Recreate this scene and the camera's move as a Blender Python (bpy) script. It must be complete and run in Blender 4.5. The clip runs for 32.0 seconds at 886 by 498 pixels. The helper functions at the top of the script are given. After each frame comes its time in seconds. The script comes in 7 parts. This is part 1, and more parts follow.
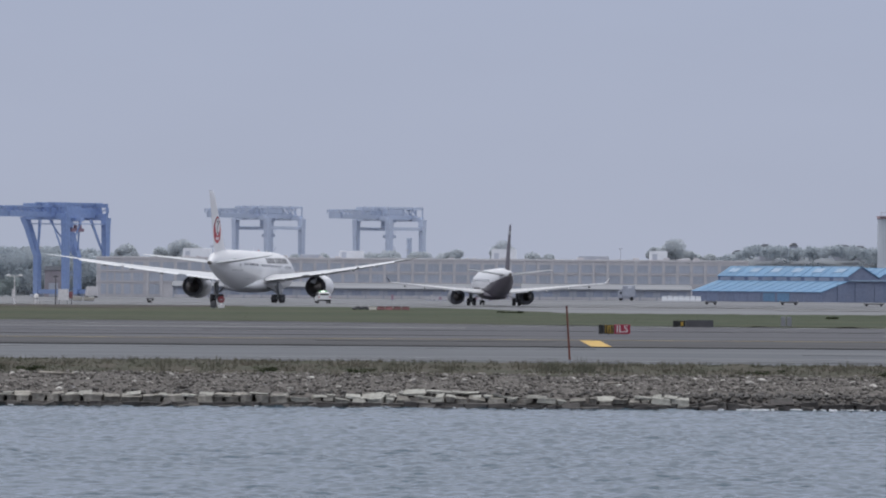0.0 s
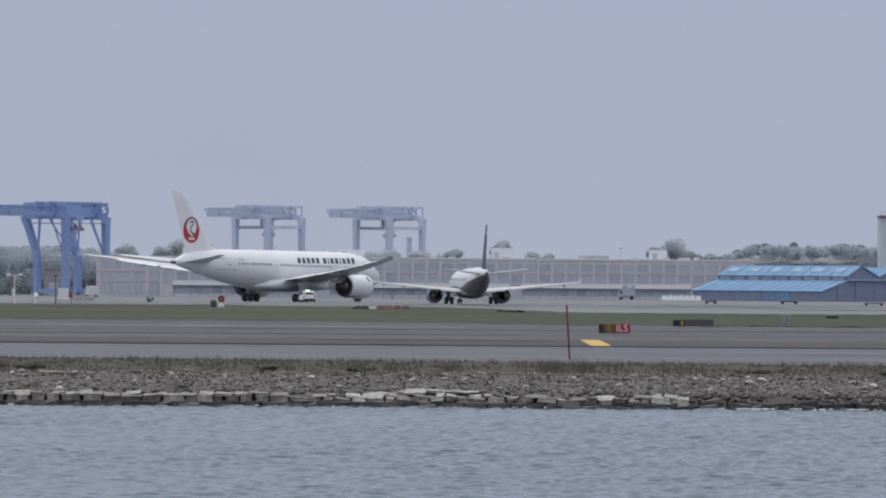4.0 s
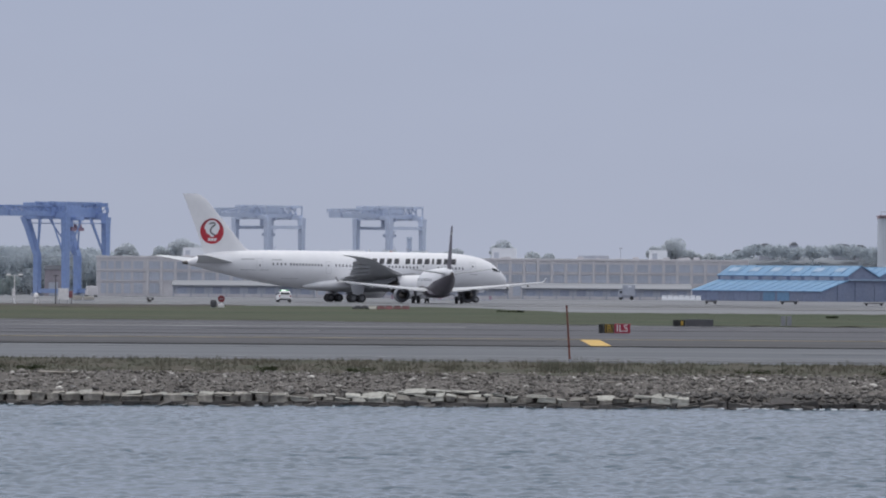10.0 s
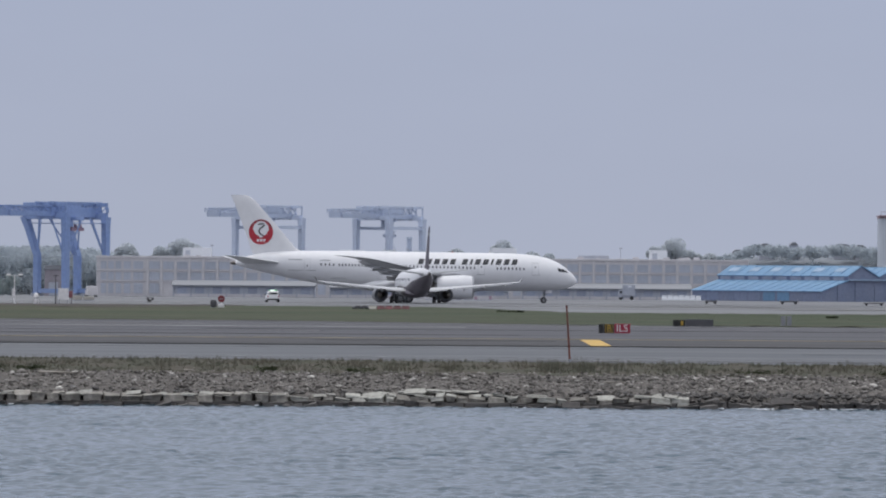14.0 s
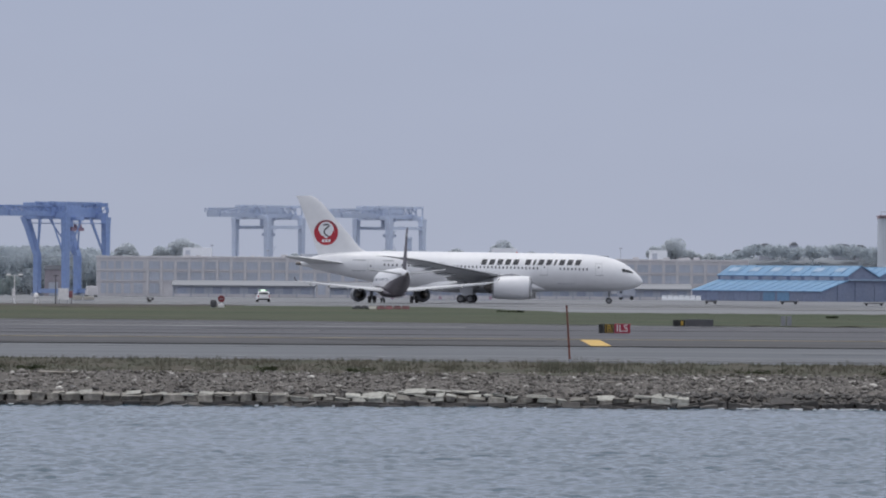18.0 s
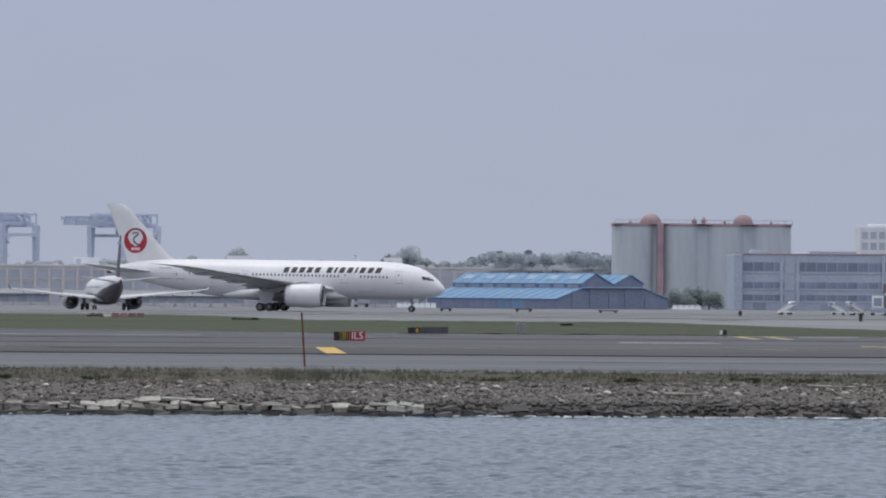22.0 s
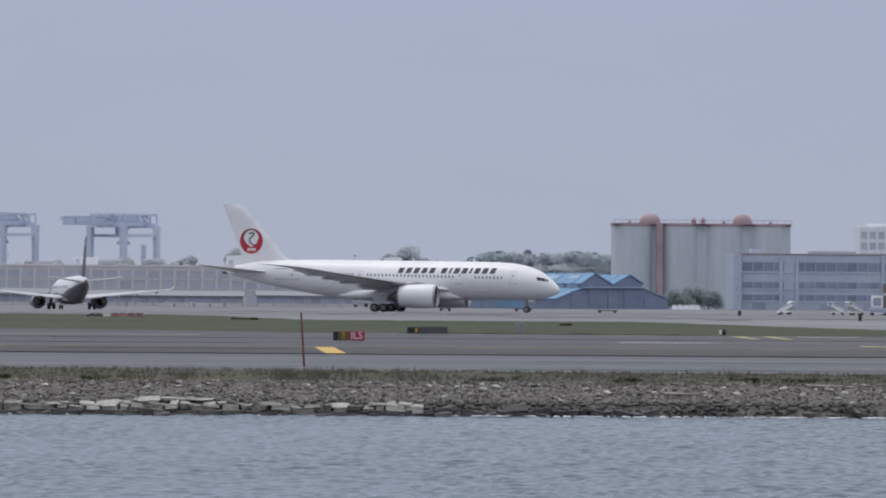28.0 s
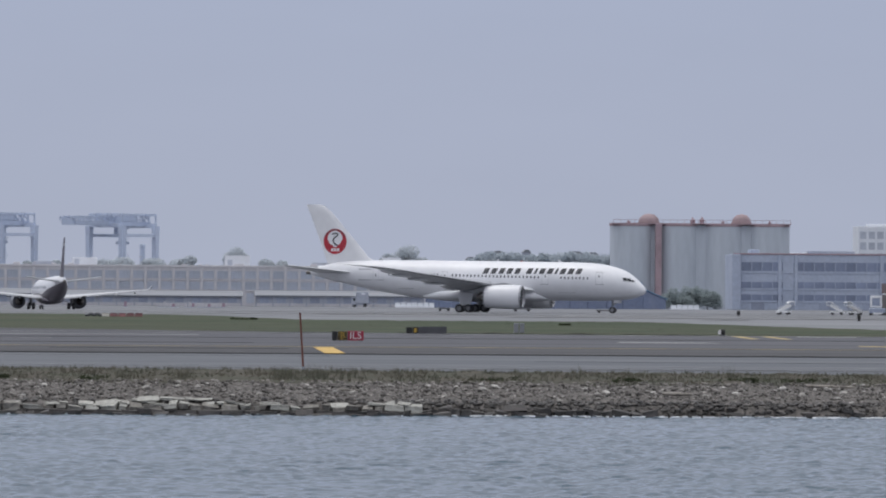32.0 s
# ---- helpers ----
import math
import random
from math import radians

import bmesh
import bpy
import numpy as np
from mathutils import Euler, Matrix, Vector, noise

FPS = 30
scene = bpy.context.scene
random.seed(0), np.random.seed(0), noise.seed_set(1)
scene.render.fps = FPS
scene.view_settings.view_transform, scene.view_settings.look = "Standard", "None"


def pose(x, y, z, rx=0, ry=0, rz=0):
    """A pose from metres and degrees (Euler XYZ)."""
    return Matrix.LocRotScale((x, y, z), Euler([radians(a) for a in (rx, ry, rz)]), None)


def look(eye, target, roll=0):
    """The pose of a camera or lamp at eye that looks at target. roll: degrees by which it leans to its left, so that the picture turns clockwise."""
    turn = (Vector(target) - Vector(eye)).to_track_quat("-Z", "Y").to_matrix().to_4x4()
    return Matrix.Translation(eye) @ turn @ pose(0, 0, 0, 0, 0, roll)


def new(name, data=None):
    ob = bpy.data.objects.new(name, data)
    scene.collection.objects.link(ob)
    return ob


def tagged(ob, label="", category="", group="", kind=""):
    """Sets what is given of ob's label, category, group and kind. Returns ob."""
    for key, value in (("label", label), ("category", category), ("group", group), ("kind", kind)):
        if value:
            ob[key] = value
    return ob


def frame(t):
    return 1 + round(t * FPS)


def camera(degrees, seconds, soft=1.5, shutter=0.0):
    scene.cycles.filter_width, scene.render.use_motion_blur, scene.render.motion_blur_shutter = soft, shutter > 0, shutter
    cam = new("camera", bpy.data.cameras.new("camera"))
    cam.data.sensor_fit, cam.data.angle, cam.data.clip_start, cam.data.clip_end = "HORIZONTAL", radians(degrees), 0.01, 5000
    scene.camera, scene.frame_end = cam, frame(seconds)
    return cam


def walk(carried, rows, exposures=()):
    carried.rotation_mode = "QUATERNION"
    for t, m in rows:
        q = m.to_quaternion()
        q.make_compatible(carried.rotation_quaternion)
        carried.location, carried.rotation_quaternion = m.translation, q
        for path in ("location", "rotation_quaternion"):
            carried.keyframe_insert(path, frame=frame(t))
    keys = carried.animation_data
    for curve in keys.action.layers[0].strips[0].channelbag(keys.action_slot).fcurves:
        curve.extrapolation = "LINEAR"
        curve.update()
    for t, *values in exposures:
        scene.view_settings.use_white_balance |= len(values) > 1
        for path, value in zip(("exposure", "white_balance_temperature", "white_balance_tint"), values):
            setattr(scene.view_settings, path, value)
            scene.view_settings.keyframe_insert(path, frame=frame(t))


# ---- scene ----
# The eye stands five metres above the tarmac on the near side of a bay. x right, y ahead, z up.
EYE_Z = 5.0
LEAN = 0.4
cam = camera(10.0, 32.0, soft=2.0)


def aim(turn, tilt):
    return pose(0, 0, EYE_Z, 90 + tilt, 0, turn) @ pose(0, 0, 0, 0, 0, LEAN)


walk(cam, [(t, aim(turn, tilt)) for t, turn, tilt in (
    (0.0, 0.0, 0.251), (1.0, 0.0, 0.244), (2.0, 0.0, 0.243), (19.0, 0.0, 0.243), (19.3, -0.028, 0.246),
    (19.5, -0.090, 0.250), (20.0, -0.416, 0.236), (20.3, -0.652, 0.222), (20.5, -1.138, 0.213),
    (20.7, -2.013, 0.199), (20.9, -3.117, 0.350), (21.0, -3.302, 0.362), (21.2, -3.10, 0.354), (21.5, -2.983, 0.347),
    (22.0, -2.996, 0.348), (23.0, -3.003, 0.347), (31.6, -3.003, 0.346), (32.0, -3.015, 0.346))])

# ---- overcast daylight ----
world = bpy.data.worlds.new("overcast_sky")
scene.world = world
world.use_nodes = True
wn, wl = world.node_tree.nodes, world.node_tree.links
wn.clear()
SUN_UP, SUN_TURN = radians(75), radians(-68)
sky = wn.new("ShaderNodeTexSky")
sky.sky_type, sky.sun_disc, sky.sun_elevation, sky.sun_rotation = "NISHITA", False, SUN_UP, SUN_TURN
sky.air_density, sky.dust_density = 1.0, 3.0
dim = wn.new("ShaderNodeVectorMath")
dim.operation = "SCALE"
dim.inputs["Scale"].default_value = 0.08
geo = wn.new("ShaderNodeTexCoord")
split = wn.new("ShaderNodeSeparateXYZ")
ramp = wn.new("ShaderNodeValToRGB")
ramp.color_ramp.elements[0].position, ramp.color_ramp.elements[0].color = 0.0, (0.432, 0.474, 0.600, 1)
ramp.color_ramp.elements[1].position, ramp.color_ramp.elements[1].color = 1.0, (1.35, 1.38, 1.45, 1)
step = ramp.color_ramp.elements.new(0.055)
step.color = (0.402, 0.452, 0.600, 1)
step = ramp.color_ramp.elements.new(0.25)
step.color = (0.64, 0.68, 0.80, 1)
cloud = wn.new("ShaderNodeTexNoise")
cloud.inputs["Scale"].default_value, cloud.inputs["Detail"].default_value = 14.0, 4.0
stretch = wn.new("ShaderNodeMapping")
stretch.inputs["Scale"].default_value = (1, 1, 3)
soft_cloud = wn.new("ShaderNodeMapRange")
soft_cloud.inputs["To Min"].default_value, soft_cloud.inputs["To Max"].default_value = 0.96, 1.04
tone = wn.new("ShaderNodeVectorMath")
tone.operation = "SCALE"
blend = wn.new("ShaderNodeMix")
blend.data_type = "RGBA"
blend.inputs[0].default_value = 0.9
back = wn.new("ShaderNodeBackground")
wout = wn.new("ShaderNodeOutputWorld")
wl.new(sky.outputs[0], dim.inputs[0])
wl.new(geo.outputs["Generated"], split.inputs[0])
wl.new(split.outputs["Z"], ramp.inputs[0])
wl.new(geo.outputs["Generated"], stretch.inputs[0])
wl.new(stretch.outputs[0], cloud.inputs["Vector"])
wl.new(cloud.outputs[0], soft_cloud.inputs[0])
wl.new(ramp.outputs[0], tone.inputs[0])
wl.new(soft_cloud.outputs[0], tone.inputs["Scale"])
wl.new(dim.outputs[0], blend.inputs[6])
wl.new(tone.outputs[0], blend.inputs[7])
wl.new(blend.outputs[2], back.inputs[0])
wl.new(back.outputs[0], wout.inputs[0])

sun = new("sun", bpy.data.lights.new("sun", "SUN"))
sun.data.energy, sun.data.angle, sun.data.color = 0.9, radians(25), (1.0, 0.97, 0.92)
sun.matrix_world = look((-25, 10, 100), (0, 0, 0))
scene.view_settings.exposure = 0.0


# ---- materials ----
def material(name, colour, rough=0.6, vary=0.12, size=1.0, metal=0.0, bump=0.0, second=None, fine=8.0, stretched=(1, 1, 1), spec=0.5, per_piece=0.0):
    """A surface with broad stains and fine grain; size: metres of the broad stains."""
    m = bpy.data.materials.new(name)
    m.use_nodes = True
    n, l = m.node_tree.nodes, m.node_tree.links
    b = n["Principled BSDF"]
    b.inputs["Metallic"].default_value = metal
    b.inputs["Specular IOR Level"].default_value = spec
    tc, mp = n.new("ShaderNodeTexCoord"), n.new("ShaderNodeMapping")
    mp.inputs["Scale"].default_value = stretched
    l.new(tc.outputs["Object"], mp.inputs[0])
    broad, grain = n.new("ShaderNodeTexNoise"), n.new("ShaderNodeTexNoise")
    broad.inputs["Scale"].default_value, broad.inputs["Detail"].default_value = 1 / size, 5
    grain.inputs["Scale"].default_value, grain.inputs["Detail"].default_value = fine / size, 3
    for t in (broad, grain):
        l.new(mp.outputs[0], t.inputs["Vector"])
    mix = n.new("ShaderNodeMix")
    mix.data_type = "RGBA"
    other = second or tuple(c * (1 - 2.2 * vary) for c in colour)
    mix.inputs[6].default_value, mix.inputs[7].default_value = (*colour, 1), (*other, 1)
    span = n.new("ShaderNodeMapRange")
    span.inputs["From Min"].default_value, span.inputs["From Max"].default_value = 0.36, 0.64
    l.new(broad.outputs[0], span.inputs[0])
    l.new(span.outputs[0], mix.inputs[0])
    hsv = n.new("ShaderNodeHueSaturation")
    value = n.new("ShaderNodeMapRange")
    value.inputs["From Min"].default_value, value.inputs["From Max"].default_value = 0.3, 0.7
    value.inputs["To Min"].default_value, value.inputs["To Max"].default_value = 1 - vary, 1 + vary
    l.new(grain.outputs[0], value.inputs[0])
    bright = value.outputs[0]
    if per_piece:
        info, pr, mul = n.new("ShaderNodeObjectInfo"), n.new("ShaderNodeMapRange"), n.new("ShaderNodeMath")
        pr.inputs["To Min"].default_value, pr.inputs["To Max"].default_value = 1 - per_piece, 1 + per_piece
        isl, add = n.new("ShaderNodeNewGeometry"), n.new("ShaderNodeMath")
        add.operation = "ADD"
        l.new(info.outputs["Random"], add.inputs[0])
        l.new(isl.outputs["Random Per Island"], add.inputs[1])
        fr = n.new("ShaderNodeMath")
        fr.operation = "FRACT"
        l.new(add.outputs[0], fr.inputs[0])
        l.new(fr.outputs[0], pr.inputs[0])
        mul.operation = "MULTIPLY"
        l.new(bright, mul.inputs[0])
        l.new(pr.outputs[0], mul.inputs[1])
        bright = mul.outputs[0]
    l.new(bright, hsv.inputs["Value"])
    l.new(mix.outputs[2], hsv.inputs["Color"])
    l.new(hsv.outputs[0], b.inputs["Base Color"])
    rr = n.new("ShaderNodeMapRange")
    rr.inputs["To Min"].default_value, rr.inputs["To Max"].default_value = max(rough - 0.08, 0.02), min(rough + 0.08, 1)
    l.new(grain.outputs[0], rr.inputs[0])
    l.new(rr.outputs[0], b.inputs["Roughness"])
    if bump:
        bp = n.new("ShaderNodeBump")
        bp.inputs["Strength"].default_value, bp.inputs["Distance"].default_value = bump, 0.1 * size
        l.new(grain.outputs[0], bp.inputs["Height"])
        l.new(bp.outputs[0], b.inputs["Normal"])
    return m


def leafy(m):
    """Let half of the light through, as thin leaves do."""
    n, l = m.node_tree.nodes, m.node_tree.links
    b = n["Principled BSDF"]
    tr, mix = n.new("ShaderNodeBsdfTranslucent"), n.new("ShaderNodeMixShader")
    l.new(b.inputs["Base Color"].links[0].from_socket, tr.inputs["Color"])
    mix.inputs[0].default_value = 0.6
    l.new(b.outputs[0], mix.inputs[1])
    l.new(tr.outputs[0], mix.inputs[2])
    l.new(mix.outputs[0], n["Material Output"].inputs[0])


def glow(name, colour, strength):
    m = bpy.data.materials.new(name)
    m.use_nodes = True
    b = m.node_tree.nodes["Principled BSDF"]
    b.inputs["Base Color"].default_value = (*colour, 1)
    b.inputs["Emission Color"].default_value, b.inputs["Emission Strength"].default_value = (*colour, 1), strength
    return m


M = {
    "asphalt": material("asphalt", (0.065, 0.065, 0.074), 0.85, 0.22, 9, second=(0.102, 0.102, 0.112), fine=9, stretched=(0.07, 1, 1), spec=0.2),
    "asphalt_dark": material("asphalt_dark", (0.057, 0.056, 0.060), 0.88, 0.22, 8, second=(0.082, 0.080, 0.084), fine=9, stretched=(0.07, 1, 1), spec=0.2),
    "asphalt_blue": material("asphalt_blue", (0.088, 0.094, 0.106), 0.8, 0.20, 6, second=(0.126, 0.132, 0.142), fine=8, stretched=(0.08, 1, 1), spec=0.25),
    "tarmac": material("tarmac", (0.142, 0.147, 0.160), 0.85, 0.20, 26, second=(0.200, 0.203, 0.213), fine=7, stretched=(0.12, 1, 1), spec=0.2),
    "seam": material("seam", (0.011, 0.011, 0.012), 0.95, 0.1, 5, spec=0.1),
    "grass": material("grass", (0.052, 0.068, 0.042), 0.95, 0.22, 18, second=(0.075, 0.075, 0.053), fine=12, stretched=(0.16, 1, 1), spec=0.1),
    "grass_dry": material("grass_dry", (0.074, 0.074, 0.052), 0.95, 0.25, 7, second=(0.056, 0.066, 0.042), fine=10, stretched=(0.2, 1, 1), spec=0.1),
    "bare_soil": material("bare_soil", (0.060, 0.052, 0.048), 0.95, 0.3, 3, second=(0.095, 0.086, 0.078), stretched=(0.15, 1, 1), spec=0.1),
    "grass_bank": material("grass_bank", (0.068, 0.071, 0.053), 0.95, 0.25, 2.2, second=(0.092, 0.082, 0.069), fine=14, spec=0.1),
    "straw": material("straw", (0.112, 0.117, 0.090), 0.9, 0.2, 3, second=(0.142, 0.128, 0.102), per_piece=0.22, spec=0.1),
    "shrub": material("shrub", (0.074, 0.088, 0.052), 0.9, 0.2, 1, per_piece=0.45, spec=0.1),
    "gravel": material("gravel", (0.150, 0.138, 0.128), 0.95, 0.35, 0.35, second=(0.082, 0.076, 0.071), fine=6, bump=0.6, spec=0.15),
    "stone": material("stone", (0.200, 0.187, 0.175), 0.9, 0.25, 0.5, second=(0.130, 0.120, 0.111), per_piece=0.70, spec=0.2),
    "stone_pale": material("stone_pale", (0.46, 0.44, 0.41), 0.85, 0.15, 0.5, per_piece=0.3, spec=0.2),
    "granite": material("granite", (0.36, 0.355, 0.325), 0.9, 0.24, 0.35, second=(0.23, 0.225, 0.204), per_piece=0.22, bump=0.4, spec=0.2),
    "granite_mid": material("granite_mid", (0.265, 0.252, 0.228), 0.9, 0.24, 0.45, second=(0.150, 0.140, 0.124), per_piece=0.30, bump=0.4, spec=0.2),
    "granite_wet": material("granite_wet", (0.074, 0.066, 0.062), 0.6, 0.3, 0.4, second=(0.050, 0.046, 0.043), per_piece=0.5, bump=0.4),
    "stone_wet": material("stone_wet", (0.062, 0.055, 0.050), 0.55, 0.3, 0.4, second=(0.034, 0.031, 0.029), per_piece=0.5, bump=0.4),
    "driftwood": material("driftwood", (0.36, 0.33, 0.29), 0.9, 0.2, 0.4, per_piece=0.2),
    "foam": material("foam", (0.75, 0.77, 0.80), 0.9, 0.1, 0.3),
    "yellow_paint": material("yellow_paint", (0.55, 0.36, 0.105), 0.8, 0.16, 2.0, second=(0.46, 0.32, 0.13), fine=20, spec=0.2),
    "yellow_worn": material("yellow_worn", (0.30, 0.25, 0.14), 0.85, 0.18, 3.0, second=(0.20, 0.18, 0.13), spec=0.2),
    "white_line": material("white_line", (0.44, 0.44, 0.43), 0.85, 0.2, 3.0, second=(0.30, 0.30, 0.295), stretched=(0.4, 1, 1), spec=0.2),
    "white_worn": material("white_worn", (0.30, 0.30, 0.30), 0.85, 0.2, 6.0, second=(0.19, 0.19, 0.195), stretched=(0.2, 1, 1), spec=0.2),
    "jet_white": material("jet_white", (0.70, 0.70, 0.72), 0.36, 0.03, 6, second=(0.66, 0.66, 0.685), fine=5),
    "jet_grey": material("jet_grey", (0.27, 0.275, 0.29), 0.42, 0.06, 3, second=(0.23, 0.235, 0.25)),
    "jet_wing": material("jet_wing", (0.55, 0.56, 0.58), 0.42, 0.08, 4, second=(0.49, 0.50, 0.52), stretched=(1, 0.3, 1)),
    "jet_dark": material("jet_dark", (0.085, 0.085, 0.094), 0.5, 0.1, 1),
    "shed_mauve": material("shed_mauve", (0.30, 0.275, 0.305), 0.85, 0.1, 4),
    "wing_tip_grey": material("wing_tip_grey", (0.50, 0.505, 0.52), 0.42, 0.08, 3, second=(0.45, 0.455, 0.47)),
    "cowl_grey": material("cowl_grey", (0.20, 0.205, 0.228), 0.5, 0.1, 1),
    "metal": material("metal", (0.42, 0.42, 0.44), 0.35, 0.1, 0.5, metal=0.9),
    "hot_metal": material("hot_metal", (0.16, 0.145, 0.135), 0.42, 0.15, 0.5, metal=0.8),
    "fan": material("fan", (0.035, 0.036, 0.042), 0.5, 0.2, 0.3, metal=0.4),
    "rubber": material("rubber", (0.060, 0.060, 0.064), 0.9, 0.15, 0.3),
    "hub": material("hub", (0.30, 0.30, 0.31), 0.5, 0.15, 0.2, metal=0.5),
    "strut": material("strut", (0.30, 0.31, 0.33), 0.45, 0.12, 0.4, metal=0.3),
    "glass_dark": material("glass_dark", (0.022, 0.024, 0.030), 0.12, 0.1, 0.3),
    # Dark cabin glass, lightened in colour for the haze over it.
    "cabin_glass": material("cabin_glass", (0.13, 0.135, 0.155), 0.25, 0.1, 0.3),
    "straw_island": material("straw_island", (0.074, 0.094, 0.060), 0.9, 0.2, 9, second=(0.108, 0.102, 0.076), per_piece=0.2, spec=0.1),
    "red_mark": material("red_mark", (0.42, 0.024, 0.042), 0.4, 0.06, 1),
    "door_line": material("door_line", (0.52, 0.525, 0.545), 0.45, 0.05, 1),
    "black_mark": material("black_mark", (0.058, 0.058, 0.066), 0.5, 0.10, 1, spec=0.3),
    "grey_mark": material("grey_mark", (0.34, 0.35, 0.37), 0.5, 0.08, 1),
    # Navy is raised a little, with haze mixed into the dark paint.
    "navy": material("navy", (0.082, 0.072, 0.094), 0.42, 0.10, 2, second=(0.096, 0.084, 0.104), spec=0.3),
    "car_white": material("car_white", (0.78, 0.78, 0.78), 0.3, 0.04, 1),
    "lamp_white": glow("lamp_white", (0.85, 1.0, 0.85), 1.2),
    "lamp_green": glow("lamp_green", (0.10, 0.45, 0.16), 0.45),
    "lamp_red": glow("lamp_red", (0.35, 0.05, 0.04), 0.1),
    "orange_post": material("orange_post", (0.17, 0.052, 0.034), 0.8, 0.2, 0.5, second=(0.12, 0.05, 0.04)),
    "sign_black": material("sign_black", (0.018, 0.018, 0.018), 0.6, 0.12, 0.4),
    "sign_yellow": material("sign_yellow", (0.52, 0.33, 0.05), 0.6, 0.12, 0.4),
    "sign_red": material("sign_red", (0.36, 0.028, 0.060), 0.6, 0.10, 0.4),
    "sign_maroon": material("sign_maroon", (0.22, 0.030, 0.042), 0.6, 0.10, 0.4),
    "sign_white": material("sign_white", (0.74, 0.72, 0.72), 0.6, 0.08, 0.4),
    "crane_blue": material("crane_blue", (0.215, 0.305, 0.54), 0.7, 0.08, 8, second=(0.245, 0.325, 0.53), per_piece=0.08),
    # Distant crane paint, lightened towards the sky colour to stand in for haze.
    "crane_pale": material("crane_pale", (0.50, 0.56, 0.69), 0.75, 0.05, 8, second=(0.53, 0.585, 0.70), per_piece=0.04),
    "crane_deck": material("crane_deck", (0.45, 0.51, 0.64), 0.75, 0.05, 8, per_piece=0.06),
    "crane_red": material("crane_red", (0.40, 0.27, 0.33), 0.7, 0.1, 3),
    # Harbour building colours below are paled and evened out to imitate haze.
    "render_pale": material("render_pale", (0.56, 0.545, 0.56), 0.9, 0.06, 9, second=(0.51, 0.495, 0.515)),
    "pane_blue": material("pane_blue", (0.455, 0.485, 0.555), 0.4, 0.07, 3, per_piece=0.10),
    "pane_dark": material("pane_dark", (0.31, 0.345, 0.435), 0.4, 0.08, 3, per_piece=0.12),
    "shed_roof": material("shed_roof", (0.235, 0.243, 0.265), 0.8, 0.06, 8),
    "shed_dark": material("shed_dark", (0.35, 0.375, 0.445), 0.8, 0.08, 8, second=(0.39, 0.405, 0.455)),
    "blue_roof": material("blue_roof", (0.125, 0.235, 0.385), 0.65, 0.10, 5, second=(0.155, 0.270, 0.405), per_piece=0.07, spec=0.3),
    "blue_wall": material("blue_wall", (0.165, 0.20, 0.30), 0.75, 0.10, 5, second=(0.19, 0.22, 0.31), per_piece=0.08),
    "skylight": material("skylight", (0.26, 0.36, 0.49), 0.5, 0.08, 2),
    "silo": material("silo", (0.47, 0.505, 0.555), 0.85, 0.06, 10, second=(0.435, 0.47, 0.52), stretched=(1, 1, 0.2)),
    "silo_trim": material("silo_trim", (0.37, 0.275, 0.30), 0.85, 0.1, 4),
    "dome": material("dome", (0.325, 0.245, 0.255), 0.8, 0.08, 3),
    "office": material("office", (0.405, 0.445, 0.535), 0.85, 0.09, 6, second=(0.36, 0.40, 0.495)),
    "office_band": material("office_band", (0.225, 0.26, 0.36), 0.45, 0.10, 4, per_piece=0.16),
    "white_block": material("white_block", (0.70, 0.72, 0.76), 0.8, 0.04, 6),
    # Far foliage greens are paled to blue-grey, which puts haze into the colour.
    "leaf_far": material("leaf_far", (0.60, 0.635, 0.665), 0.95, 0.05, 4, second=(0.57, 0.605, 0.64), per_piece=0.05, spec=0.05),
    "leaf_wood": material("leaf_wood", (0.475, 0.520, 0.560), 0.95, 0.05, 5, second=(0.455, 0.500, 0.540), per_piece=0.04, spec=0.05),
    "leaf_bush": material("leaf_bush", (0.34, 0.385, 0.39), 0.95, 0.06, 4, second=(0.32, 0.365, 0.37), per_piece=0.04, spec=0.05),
    "yellow_faded": material("yellow_faded", (0.46, 0.36, 0.17), 0.85, 0.16, 2.0, second=(0.36, 0.29, 0.16), fine=20, spec=0.2),
    "bark": material("bark", (0.24, 0.25, 0.27), 0.9, 0.2, 1),
    # Hill colour lightened to blue-grey in place of distance haze.
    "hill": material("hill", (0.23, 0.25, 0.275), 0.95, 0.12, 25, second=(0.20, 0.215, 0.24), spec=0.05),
    "brown_roof": material("brown_roof", (0.150, 0.112, 0.118), 0.85, 0.1, 2),
    "brown_wall": material("brown_wall", (0.135, 0.115, 0.118), 0.85, 0.12, 1.5),
    "booth_wall": material("booth_wall", (0.42, 0.40, 0.36), 0.8, 0.08, 2),
    "barrier_red": material("barrier_red", (0.21, 0.085, 0.09), 0.7, 0.2, 1, per_piece=0.3),
}

for key in ("leaf_far", "leaf_wood", "leaf_bush", "shrub", "straw", "straw_island"):
    leafy(M[key])

# ---- water ----
water_mat = bpy.data.materials.new("bay_water")
water_mat.use_nodes = True
n, l = water_mat.node_tree.nodes, water_mat.node_tree.links
b = n["Principled BSDF"]
b.inputs["Base Color"].default_value = (0.028, 0.058, 0.084, 1)
b.inputs["Roughness"].default_value = 0.05
b.inputs["IOR"].default_value = 1.33
tc, mp, nz, bp = n.new("ShaderNodeTexCoord"), n.new("ShaderNodeMapping"), n.new("ShaderNodeTexNoise"), n.new("ShaderNodeBump")
mp.inputs["Scale"].default_value = (0.7, 1.0, 1)
nz.inputs["Scale"].default_value, nz.inputs["Detail"].default_value = 6.0, 3
bp.inputs["Strength"].default_value, bp.inputs["Distance"].default_value = 0.5, 0.03
